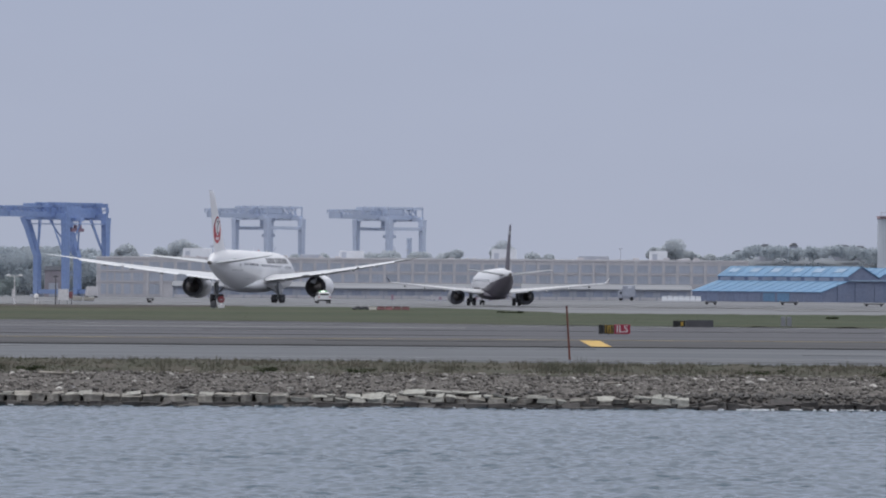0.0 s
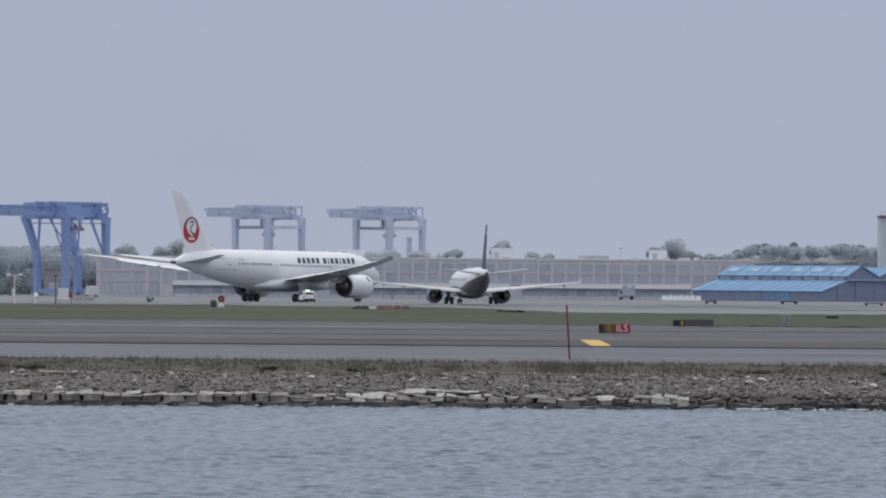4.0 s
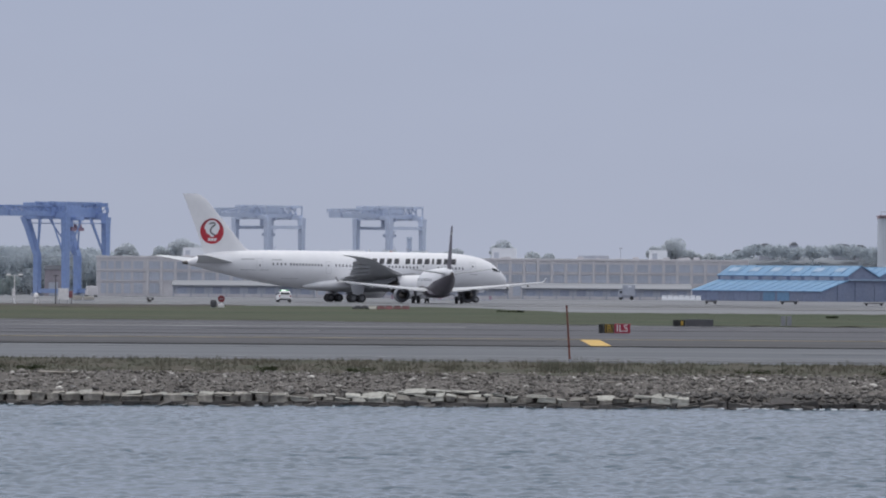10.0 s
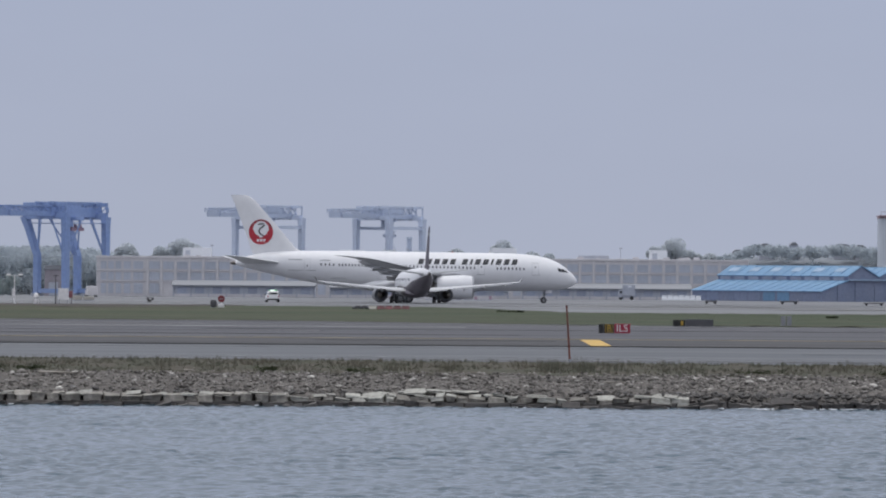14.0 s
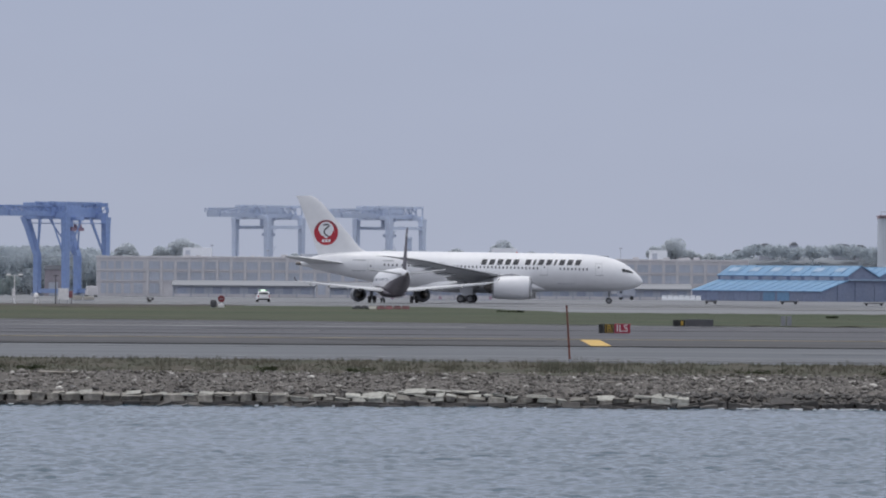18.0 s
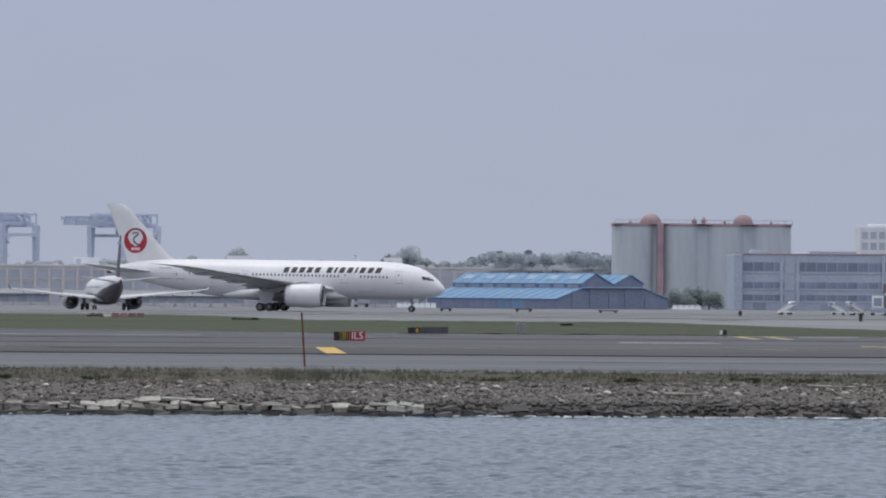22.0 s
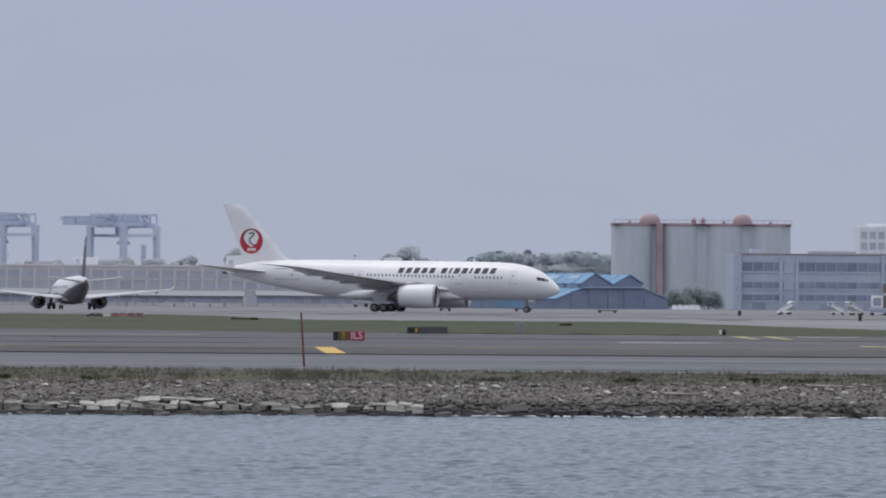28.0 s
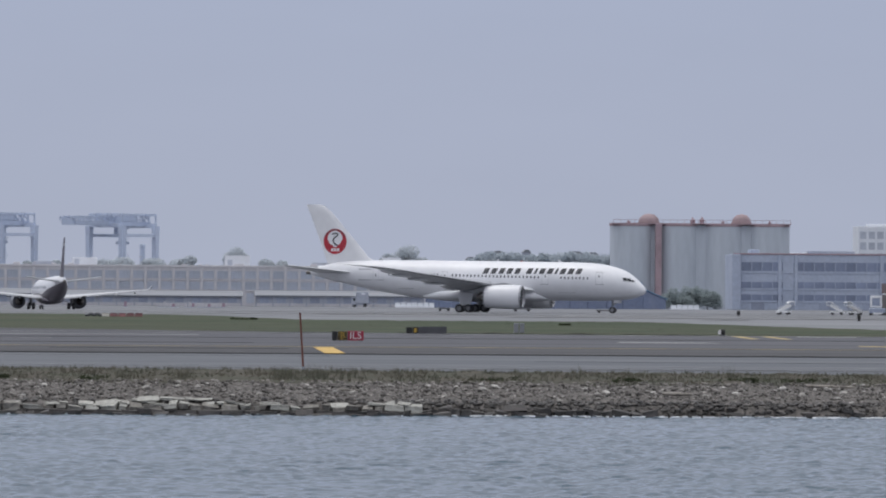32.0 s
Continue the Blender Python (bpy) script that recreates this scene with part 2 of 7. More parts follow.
l.new(tc.outputs["Object"], mp.inputs[0])
l.new(mp.outputs[0], nz.inputs["Vector"])
l.new(nz.outputs[0], bp.inputs["Height"])
l.new(bp.outputs[0], b.inputs["Normal"])
M["water"] = water_mat


# ---- mesh helpers ----
def link(name, bm, mat, parent=None, label="", smooth=False):
    me = bpy.data.meshes.new(name)
    bm.normal_update()
    bm.to_mesh(me)
    bm.free()
    for mm in (mat if isinstance(mat, (list, tuple)) else [mat]):
        me.materials.append(mm)
    if smooth:
        me.polygons.foreach_set("use_smooth", [True] * len(me.polygons))
        me.set_sharp_from_angle(angle=radians(40))
    ob = new(name, me)
    if parent is not None:
        ob.parent = parent
    if label:
        ob["label"] = label
    return ob


def part(name, bm, mat, parent, label="", smooth=False):
    return link(name, bm, mat, parent, label, smooth)


def again(ob, m, parent=None):
    """Another object on the same mesh."""
    o = new(ob.name.split(".")[0], ob.data)
    o.parent = parent if parent is not None else ob.parent
    o.matrix_basis = m
    if "label" in ob:
        o["label"] = ob["label"]
    return o


def add_box(bm, x0, x1, y0, y1, z0, z1, bevel=0.0):
    v = [bm.verts.new(p) for p in ((x0, y0, z0), (x1, y0, z0), (x1, y1, z0), (x0, y1, z0), (x0, y0, z1), (x1, y0, z1), (x1, y1, z1), (x0, y1, z1))]
    f = [bm.faces.new([v[i] for i in q]) for q in ((0, 3, 2, 1), (4, 5, 6, 7), (0, 1, 5, 4), (1, 2, 6, 5), (2, 3, 7, 6), (3, 0, 4, 7))]
    if bevel:
        edges = list({e for q in f for e in q.edges})
        bmesh.ops.bevel(bm, geom=edges, offset=bevel, segments=1, affect="EDGES")
    return bm


def box(x0, x1, y0, y1, z0, z1, bevel=0.0):
    return add_box(bmesh.new(), x0, x1, y0, y1, z0, z1, bevel)


def add_beam(bm, a, b, w, h=None, up=(0, 0, 1)):
    """A square bar from a to b."""
    h = h or w
    a, b = Vector(a), Vector(b)
    d = (b - a).normalized()
    s = d.cross(Vector(up))
    if s.length < 1e-4:
        s = d.cross(Vector((0, 1, 0)))
    s.normalize()
    u = s.cross(d)
    ring = lambda p: [bm.verts.new(p + s * (w / 2) * i + u * (h / 2) * j) for i, j in ((-1, -1), (1, -1), (1, 1), (-1, 1))]
    p, q = ring(a), ring(b)
    for i in range(4):
        bm.faces.new((p[i], p[(i + 1) % 4], q[(i + 1) % 4], q[i]))
    bm.faces.new(p[::-1])
    bm.faces.new(q)
    return bm


def beam(a, b, w, h=None):
    return add_beam(bmesh.new(), a, b, w, h)


def add_loft(bm, rings, closed_ends=True):
    """Skin over a row of closed rings with equal numbers of points."""
    vs = [[bm.verts.new(p) for p in r] for r in rings]
    k = len(rings[0])
    for a, b in zip(vs, vs[1:]):
        for i in range(k):
            bm.faces.new((a[i], a[(i + 1) % k], b[(i + 1) % k], b[i]))
    if closed_ends:
        bm.faces.new(vs[0][::-1])
        bm.faces.new(vs[-1])
    bmesh.ops.recalc_face_normals(bm, faces=bm.faces)
    return bm


def loft(rings, closed_ends=True):
    return add_loft(bmesh.new(), rings, closed_ends)


def turned(profile, axis="X", k=24, centre=(0, 0, 0), capped=True):
    """A turned body: profile of (along, radius)."""
    rings = []
    for a, r in profile:
        ring = []
        for i in range(k):
            c, s = math.cos(2 * math.pi * i / k) * r, math.sin(2 * math.pi * i / k) * r
            p = {"X": (a, c, s), "Y": (c, a, s), "Z": (c, s, a)}[axis]
            ring.append((p[0] + centre[0], p[1] + centre[1], p[2] + centre[2]))
        rings.append(ring)
    return loft(rings, capped)


def prism(outline, y0, y1):
    """An outline in x and z, pushed from y0 to y1."""
    return loft([[(x, y0, z) for x, z in outline], [(x, y1, z) for x, z in outline]])


def thing(name, label, category, m=None, group=""):
    ob = new(name)
    ob.empty_display_size = 0.5
    tagged(ob, label, category, group)
    if m is not None:
        ob.matrix_basis = m
    return ob


# ---- lie of the land: height over distance from the eye, fitted to the camera's view ----
LAND = ((0, 3.4), (12, 3.2), (30, -2.6), (60, -4.0), (235, -4.0), (256, -2.9), (258.0, -1.42), (260, -1.12), (267.8, -0.5), (281.8, 0.0), (404, 0.0),
        (520, 0.12), (593, 0.52), (668, 0.55), (738, 0.28), (790, -0.18), (830, -0.21), (1000, -0.58), (2100, -6.7), (5200, -6.7))
LY, LZ = [p[0] for p in LAND], [p[1] for p in LAND]


def land(y):
    reach = 14.0 if y > 420 else 0.05
    return sum(float(np.interp(y + reach * k, LY, LZ)) for k in (-1, -0.5, 0, 0.5, 1)) / 5


def strip(near, far, x0, x1, nx, ny, lift=0.0, rough=0.0):
    """A sheet on the land between two lines; near and far give y for an x."""
    bm = bmesh.new()
    rows = []
    for j in range(ny + 1):
        row = []
        for i in range(nx + 1):
            x = x0 + (x1 - x0) * i / nx
            y = near(x) + (far(x) - near(x)) * j / ny
            z = land(y) + lift
            if rough:
                z += rough * noise.noise((x * 0.7, y * 0.7, 3.1))
            row.append(bm.verts.new((x, y, z)))
        rows.append(row)
    for a, b in zip(rows, rows[1:]):
        for i in range(nx):
            bm.faces.new((a[i], a[i + 1], b[i + 1], b[i]))
    return bm


def island_near(x):
    return float(np.interp(x, (-60, -15, 14, 40, 75), (486, 482, 462, 456, 452)))


def island_far(x):
    return float(np.interp(x, (-150, -2, 3, 14, 36, 50, 60, 72, 200), (614, 612, 600, 566, 564, 567, 546, 512, 490))) + 3.0 * noise.noise((x * 0.06, 5, 0))


def verge_far(x):
    return 282.2 - 0.055 * (min(max(x, -30), 60) + 30)


def edge_line(x):
    return 336.6 - 0.045 * (min(max(x, -60), 70) + 30)


# ground: one sheet to the horizon
bm = bmesh.new()
ys = [-400, -60, -10, 0, 6, 12, 18, 24, 30, 45, 60, 150, 235, 250, 256, 258.2, 260, 264, 267.8, 275, 281.8] + list(range(300, 860, 10)) + [880, 920, 960, 1000, 1100, 1300, 1500, 1700, 1900, 2100, 2600, 3500, 5200]
xs = [-3000, -1500, -700, -300, -150, -80, -40, 0, 40, 80, 150, 300, 700, 1500, 3000]
grid = [[bm.verts.new((x, y, (land(max(y, 0)) if y < 5000 else -6.7) - 0.06)) for x in xs] for y in ys]
for a, b in zip(grid, grid[1:]):
    for i in range(len(xs) - 1):
        bm.faces.new((a[i], a[i + 1], b[i + 1], b[i]))
tagged(link("ground", bm, M["tarmac"]), "pale grey airfield ground reaching to the far shore", "ground", kind="structure")

tagged(link("bank_gravel", strip(lambda x: 256.5, lambda x: 268.4 + 0.5 * noise.noise((x * 0.2, 0, 0)), -70, 90, 640, 24, 0.0, 0.10), M["gravel"]),
       "stony grey-brown gravel bank above the seawall", "bank", kind="structure")
tagged(link("bank_grass", strip(lambda x: 267.6 + 0.5 * noise.noise((x * 0.2, 0, 0)), verge_far, -80, 100, 360, 28, 0.02, 0.10), M["grass_bank"]),
       "rough dull-green grass verge along the shore", "grass", kind="structure")
tagged(link("pavement_near", strip(lambda x: verge_far(x) - 0.1, edge_line, -120, 160, 40, 8), M["asphalt_blue"]),
       "pale blue-grey asphalt shoulder beside the shore grass", "pavement", kind="structure")
tagged(link("pavement_dark", strip(lambda x: edge_line(x) + 3.4, lambda x: 366, -120, 160, 40, 6, 0.03), M["asphalt_dark"]),
       "darker asphalt strip along the taxiway edge", "pavement", kind="structure")
tagged(link("road_taxiway", strip(lambda x: 366, island_near, -120, 160, 40, 12, 0.03), M["asphalt"]),
       "grey weathered asphalt taxiway", "taxiway", kind="structure")
tagged(link("pavement_edge", strip(edge_line, lambda x: edge_line(x) + 3.4, -120, 160, 20, 1, 0.02), M["seam"]),
       "narrow dark strip along the asphalt edge", "edge", kind="structure")
tagged(link("grass_island", strip(island_near, island_far, -150, 200, 240, 40, 0.05, 0.06), M["grass"]),
       "mown green grass island between the taxiways", "grass", kind="structure")

tagged(link("grass_dry", strip(lambda x: island_near(x) + 3 + 2.5 * noise.noise((x * 0.12, 3, 0)), lambda x: island_near(x) + 3 + min(20.0, max(0.6, (x - 22) * 0.9)) * (1.0 + 0.5 * noise.noise((x * 0.09, 8, 0))), 22, 120, 160, 6, 0.075, 0.05), M["grass_dry"]),
       "dry brownish grass along the taxiway edge", "grass", kind="structure")

# water, one sheet of the bay: short wind waves where the eye looks, plain beyond
def wave(x, y):
    a = noise.noise((x * 0.20 + y * 0.05, y * 0.30, 0.3)) * 0.04
    a += noise.noise((x * 0.60 - y * 0.10, y * 1.1, 4.1)) * 0.082
    gust = 0.88 + 0.40 * noise.noise((x * 0.07, y * 0.035, 2.2))
    return (a + noise.noise((x * 1.9, y * 2.9, 8.7)) * 0.112) * gust


wx = [-420, -200, -90, -50] + [-40 + 0.15 * i for i in range(534)] + [50, 100, 200, 420]
wy = [20, 60, 100, 125] + [146 + 0.17 * i for i in range(669)] + [262]
verts = []
for y in wy:
    rough = 145.5 < y < 259.6
    verts += [(x, y, wave(x, y) if rough and -41 < x < 40.2 else 0.0) for x in wx]
k = len(wx)
faces = [(j * k + i, j * k + i + 1, (j + 1) * k + i + 1, (j + 1) * k + i) for j in range(len(wy) - 1) for i in range(k - 1)]
sheet = bpy.data.meshes.new("water")
sheet.from_pydata(verts, [], faces)
sheet.materials.append(M["water"])
sheet.polygons.foreach_set("use_smooth", [True] * len(faces))
water = tagged(new("water", sheet), "rippled blue-grey bay water under an overcast sky", "water", kind="structure")
water.location.z = -1.95


# ---- aircraft ----
def smooth_interp(v, xs, ys):
    """Cubic through the points, flat where they turn."""
    n = len(xs)
    d = [(ys[i + 1] - ys[i]) / (xs[i + 1] - xs[i]) for i in range(n - 1)]
    m = [d[0]] + [0 if d[i - 1] * d[i] <= 0 else 2 * d[i - 1] * d[i] / (d[i - 1] + d[i]) for i in range(1, n - 1)] + [d[-1]]
    i = 0
    while i < n - 2 and v > xs[i + 1]:
        i += 1
    h = xs[i + 1] - xs[i]
    u = min(max((v - xs[i]) / h, 0), 1)
    return (2 * u**3 - 3 * u**2 + 1) * ys[i] + (u**3 - 2 * u**2 + u) * h * m[i] + (-2 * u**3 + 3 * u**2) * ys[i + 1] + (u**3 - u**2) * h * m[i + 1]


class Hull:
    """A fuselage given by rows of (aft of the nose, bottom, top, half width); gear is the main gear's place aft of the nose."""

    def __init__(self, rows, gear):
        self.a, self.bot, self.top, self.half = ([r[i] for r in rows] for i in range(4))
        self.gear = gear

    def section(self, a):
        return tuple(smooth_interp(a, self.a, s) for s in (self.bot, self.top, self.half))

    def ring(self, a, k=36):
        b, t, w = self.section(a)
        c, h = (b + t) / 2, (t - b) / 2
        return [(self.gear - a, w * math.sin(2 * math.pi * i / k), c + h * math.cos(2 * math.pi * i / k)) for i in range(k)]

    def skin(self, a, z, side, off=0.0):
        """The point of the skin at height z; side -1 is starboard."""
        b, t, w = self.section(a)
        c, h = (b + t) / 2, (t - b) / 2
        q = min(max((z - c) / h, -0.999), 0.999)
        e = math.sqrt(1 - q * q)
        ny, nz = e / w, q / h
        s = math.hypot(ny, nz)
        return Vector((self.gear - a, side * (w * e + off * ny / s), c + h * q + off * nz / s))

    def patch(self, a0, a1, z0, z1, side, proud=0.02, slant=0.0, na=1, nz=3, bm=None):
        """A thin plate that lies on the skin."""
        bm = bm or bmesh.new()
        def sheet(off):
            return [[bm.verts.new(self.skin(a0 + (a1 - a0) * i / na - slant * j / nz, z0 + (z1 - z0) * j / nz, side, off)) for i in range(na + 1)] for j in range(nz + 1)]
        o, q = sheet(proud), sheet(-0.05)
        for s in (o,):
            for j in range(nz):
                for i in range(na):
                    bm.faces.new((s[j][i], s[j][i + 1], s[j + 1][i + 1], s[j + 1][i]))
        rim_o = o[0] + [r[-1] for r in o[1:]] + o[-1][-2::-1] + [r[0] for r in o[-2:0:-1]]
        rim_q = q[0] + [r[-1] for r in q[1:]] + q[-1][-2::-1] + [r[0] for r in q[-2:0:-1]]
        for i in range(len(rim_o)):
            k = (i + 1) % len(rim_o)
            bm.faces.new((rim_o[i], rim_q[i], rim_q[k], rim_o[k]))
        bmesh.ops.recalc_face_normals(bm, faces=bm.faces)
        return bm


def foil(le, te, z, y, thick, k=7):
    """A wing section as a closed ring; le and te are x of its edges."""
    c = le - te
    up, low = [], []
    for i in range(k + 1):
        u = 0.5 - 0.5 * math.cos(math.pi * i / k)
        t = thick * c * (2.6 * math.sqrt(u) * (1 - u) * 0.55 + 0.12 * u * (1 - u))
        camber = 0.03 * c * u * (1 - u) * 2
        up.append((le - c * u, y, z + camber + t))
        low.append((le - c * u, y, z + camber - t * 0.75))
    return up + low[-2:0:-1]


def upright_foil(le, te, z, thick, k=6):
    c = le - te
    a, b = [], []
    for i in range(k + 1):
        u = 0.5 - 0.5 * math.cos(math.pi * i / k)
        t = thick * c * math.sqrt(u) * (1 - u) * 1.5
        a.append((le - c * u, t, z))
        b.append((le - c * u, -t, z))
    return a + b[-2:0:-1]


def wheel(parent, at, r, w, name="wheel"):
    """A wheel that turns round its axle: tyre and hub."""
    tyre = part(name, turned([(-w / 2, r * 0.62), (-w / 2, r * 0.9), (-w * 0.36, r), (w * 0.36, r), (w / 2, r * 0.9), (w / 2, r * 0.62)], "Y", 18), M["rubber"], parent, "black rubber aircraft tyre", True)
    tyre.location = at
    part("rim", turned([(-w * 0.53, r * 0.2), (-w * 0.5, r * 0.6), (w * 0.5, r * 0.6), (w * 0.53, r * 0.2)], "Y", 10), M["hub"], tyre, "grey metal rim")
    bm = bmesh.new()
    for i in range(5):
        c, s = math.cos(i * 1.2566) * r * 0.4, math.sin(i * 1.2566) * r * 0.4
        add_box(bm, c - r * 0.07, c + r * 0.07, -w * 0.56, w * 0.56, s - r * 0.07, s + r * 0.07)
    part("bolt_ring", bm, M["rubber"], tyre, "dark holes round the rim")
    return tyre


def nacelle(parent, x_front, y, z, r, length, chevrons=0, white="jet_white", tail=1.2, duct="jet_dark"):
    """An engine pod: cowl, lip, fan, spinner, hot cone."""
    front, rear = x_front, x_front - length
    cowl = part("engine_cowl", turned([(front - 0.64, r * 0.79), (front - 0.02, r * 0.80), (front, r * 0.86), (front - 0.05 * length, r * 0.95), (front - 0.3 * length, r), (front - 0.55 * length, r * 0.985),
                (rear + 0.12 * length, r * 0.93), (rear, r * 0.87), (rear, r * 0.84), (front - 0.5 * length, r * 0.78)], "X", 32, (0, y, z), False), M[white], parent, "", True)
    part("intake_lip", turned([(front + 0.02, r * 0.80), (front + 0.10, r * 0.835), (front + 0.02, r * 0.875), (front - 0.16, r * 0.945), (front - 0.16, r * 0.93), (front - 0.03, r * 0.81), (front - 0.03, r * 0.797), (front + 0.02, r * 0.80)], "X", 32, (0, y, z), False), M["metal"], cowl, "bare metal intake lip", True)
    fan = bmesh.new()
    for i in range(18):
        t = 2 * math.pi * i / 18
        c, s = math.cos(t), math.sin(t)
        p0, p1 = Vector((front - 0.42, y + c * r * 0.2, z + s * r * 0.2)), Vector((front - 0.34, y + c * r * 0.78, z + s * r * 0.78))
        q = Vector((-0.16, -s * r * 0.11, c * r * 0.11))
        f = [fan.verts.new(v) for v in (p0 - q * 0.5, p0 + q * 0.5, p1 + q, p1 - q)]
        g = [fan.verts.new(v.co + Vector((-0.02, 0, 0))) for v in f]
        fan.faces.new(f)
        fan.faces.new(g[::-1])
        for j in range(4):
            fan.faces.new((f[j], g[j], g[(j + 1) % 4], f[(j + 1) % 4]))
    part("fan", fan, M["fan"], cowl, "dark fan blades")
    part("fan_disc", turned([(front - 0.62, r * 0.79), (front - 0.6, r * 0.79), (front - 0.6, 0.05)], "X", 24, (0, y, z)), M["sign_black"], cowl)
    part("spinner", turned([(front - 0.05, 0.02), (front - 0.2, r * 0.13), (front - 0.5, r * 0.22), (front - 0.55, r * 0.2)], "X", 16, (0, y, z)), M["jet_dark"], cowl, "dark grey pointed spinner", True)
    part("exhaust_duct", turned([(rear + 0.02, r * 0.845), (rear - 0.02, r * 0.845), (rear + 0.5, r * 0.45)], "X", 24, (0, y, z)), M[duct], cowl)
    part("exhaust_cone", turned([(rear + 0.4, r * 0.56), (rear - tail * 0.45, r * 0.50), (rear - tail * 0.55, r * 0.42), (rear - tail, r * 0.16), (rear - tail - 0.15, 0.02)], "X", 24, (0, y, z)), M["hot_metal"], cowl, "dull heat-stained exhaust cone", True)
    if chevrons:
        bm = bmesh.new()
        for i in range(chevrons):
            t0, t1 = 2 * math.pi * i / chevrons, 2 * math.pi * (i + 1) / chevrons
            tm = (t0 + t1) / 2
            tri = [(rear + 0.06, t0, r * 0.88), (rear + 0.06, t1, r * 0.88), (rear - 0.42, tm, r * 0.84)]
            o = [bm.verts.new((x, y + rr * math.cos(t), z + rr * math.sin(t))) for x, t, rr in tri]
            q = [bm.verts.new((x, y + (rr - 0.05) * math.cos(t), z + (rr - 0.05) * math.sin(t))) for x, t, rr in tri]
            bm.faces.new(o)
            bm.faces.new(q[::-1])
            for j in range(3):
                bm.faces.new((o[j], q[j], q[(j + 1) % 3], o[(j + 1) % 3]))
        bmesh.ops.recalc_face_normals(bm, faces=bm.faces)
        part("chevron_ring", bm, M["jet_grey"], cowl, "saw-toothed rear edge of the cowl")
    return cowl


def wide_body():
    g = 28.2
    jet = thing("airliner", "white twin-engine wide-body airliner with red tail disc, taxiing", "airliner")
    hull = Hull([(0.0, 3.55, 3.60, 0.03), (0.25, 3.12, 4.12, 0.62), (0.8, 2.78, 4.75, 1.12), (1.8, 2.42, 5.65, 1.70), (3.2, 2.16, 6.62, 2.22), (5.0, 2.02, 7.30, 2.60), (7.5, 1.96, 7.78, 2.84),
                 (10.5, 1.95, 7.98, 2.885), (20, 1.95, 8.08, 2.885), (33, 2.0, 8.18, 2.885), (37, 2.25, 8.2, 2.80), (41, 2.82, 8.2, 2.50), (45, 3.50, 8.15, 2.05), (49, 4.38, 8.0, 1.50),
                 (52, 5.05, 7.55, 1.02), (54.0, 5.55, 6.95, 0.58), (55.1, 5.85, 6.45, 0.28)], g)
    stations = [0, 0.08, 0.25, 0.5, 0.8, 1.2, 1.8, 2.5, 3.2, 4, 5, 6.2, 7.5, 9, 10.5, 14, 20, 26, 33, 35, 37, 39, 41, 43, 45, 47, 49, 50.5, 52, 53.0, 54.0, 54.6, 55.1]
    body = part("fuselage", loft([hull.ring(a) for a in stations]), M["jet_white"], jet, "glossy white fuselage", True)
    part("tail_exhaust", turned([(g - 55.0, 0.31), (g - 55.85, 0.22), (g - 55.9, 0.05)], "X", 14, (0, 0, 6.13)), M["hot_metal"], jet, "dark auxiliary power exhaust", True)
    # belly fairing round the wing box
    rings = []
    for a, w, zb, zt in ((15.5, 1.2, 2.0, 2.6), (17.5, 2.6, 1.75, 3.5), (20, 3.15, 1.62, 4.0), (25, 3.3, 1.58, 4.1), (30, 3.25, 1.62, 4.0), (33, 2.8, 1.8, 3.7), (36, 1.5, 2.15, 3.0)):
        rings.append([(g - a, w * math.sin(t) * (1 if abs(math.cos(t)) < 0.75 else 0.96), (zb + zt) / 2 + (zt - zb) / 2 * math.copysign(abs(math.cos(t))**0.75, math.cos(t))) for t in [2 * math.pi * i / 28 for i in range(28)]])
    part("belly_fairing", loft(rings), M["jet_white"], jet, "white belly fairing", True)
    wing_rows = ((2.2, 17.2, 29.6, 0.11), (4.5, 18.6, 29.9, 0.10), (7.0, 20.3, 30.1, 0.095), (9.9, 22.2, 30.5, 0.09), (13, 24.5, 31.5, 0.085), (17, 27.4, 33.0, 0.08), (21, 30.3, 34.5, 0.075), (25, 33.2, 36.2, 0.07),
                 (27, 34.9, 37.3, 0.065), (28.5, 36.9, 38.7, 0.06), (29.5, 38.7, 40.0, 0.05), (30.05, 40.3, 40.8, 0.04))
    lift = lambda y: 3.45 + 0.117 * (y - 2.2) + 0.0009 * (y - 2.2)**2
    for side in (-1, 1):
        wing = part("wing", loft([foil(g - le, g - te, lift(y), side * y, th) for y, le, te, th in wing_rows]), M["jet_wing"], jet, "pale grey swept wing with raked tip", True)
        # white leading edge, flaps and tracks
        bm = bmesh.new()
        add_loft(bm, [[(g - le + 0.05, side * y, lift(y) + 0.01 * (te - le)), (g - le - 0.05 * (te - le), side * y, lift(y) + 0.052 * (te - le) * th / 0.09), (g - le - 0.05 * (te - le), side * y, lift(y) - 0.032 * (te - le))] for y, le, te, th in wing_rows[3:-2]])
        part("slat", bm, M["metal"], wing, "bright metal leading edge")
        for y0, y1 in ((3.4, 9.2), (10.4, 18.5), (19.0, 25.0)):
            def te_at(y):
                return float(np.interp(y, [r[0] for r in wing_rows], [r[2] for r in wing_rows]))
            rings = []
            for y in (y0, (y0 + y1) / 2, y1):
                x, z, c = g - te_at(y) + 0.12, lift(y) + 0.02, 1.25 - 0.02 * y
                rings.append([(x + 0.25, side * y, z + 0.05), (x - c * 0.5, side * y, z + 0.0), (x - c, side * y, z - 0.18), (x - c * 0.5, side * y, z - 0.16), (x + 0.2, side * y, z - 0.12)])
            part("flap", loft(rings), M["jet_white"], wing, "white trailing-edge flap")
        for y in (6.2, 13.2, 17.6, 21.6):
            x, z = g - float(np.interp(y, [r[0] for r in wing_rows], [r[2] for r in wing_rows])), lift(y)
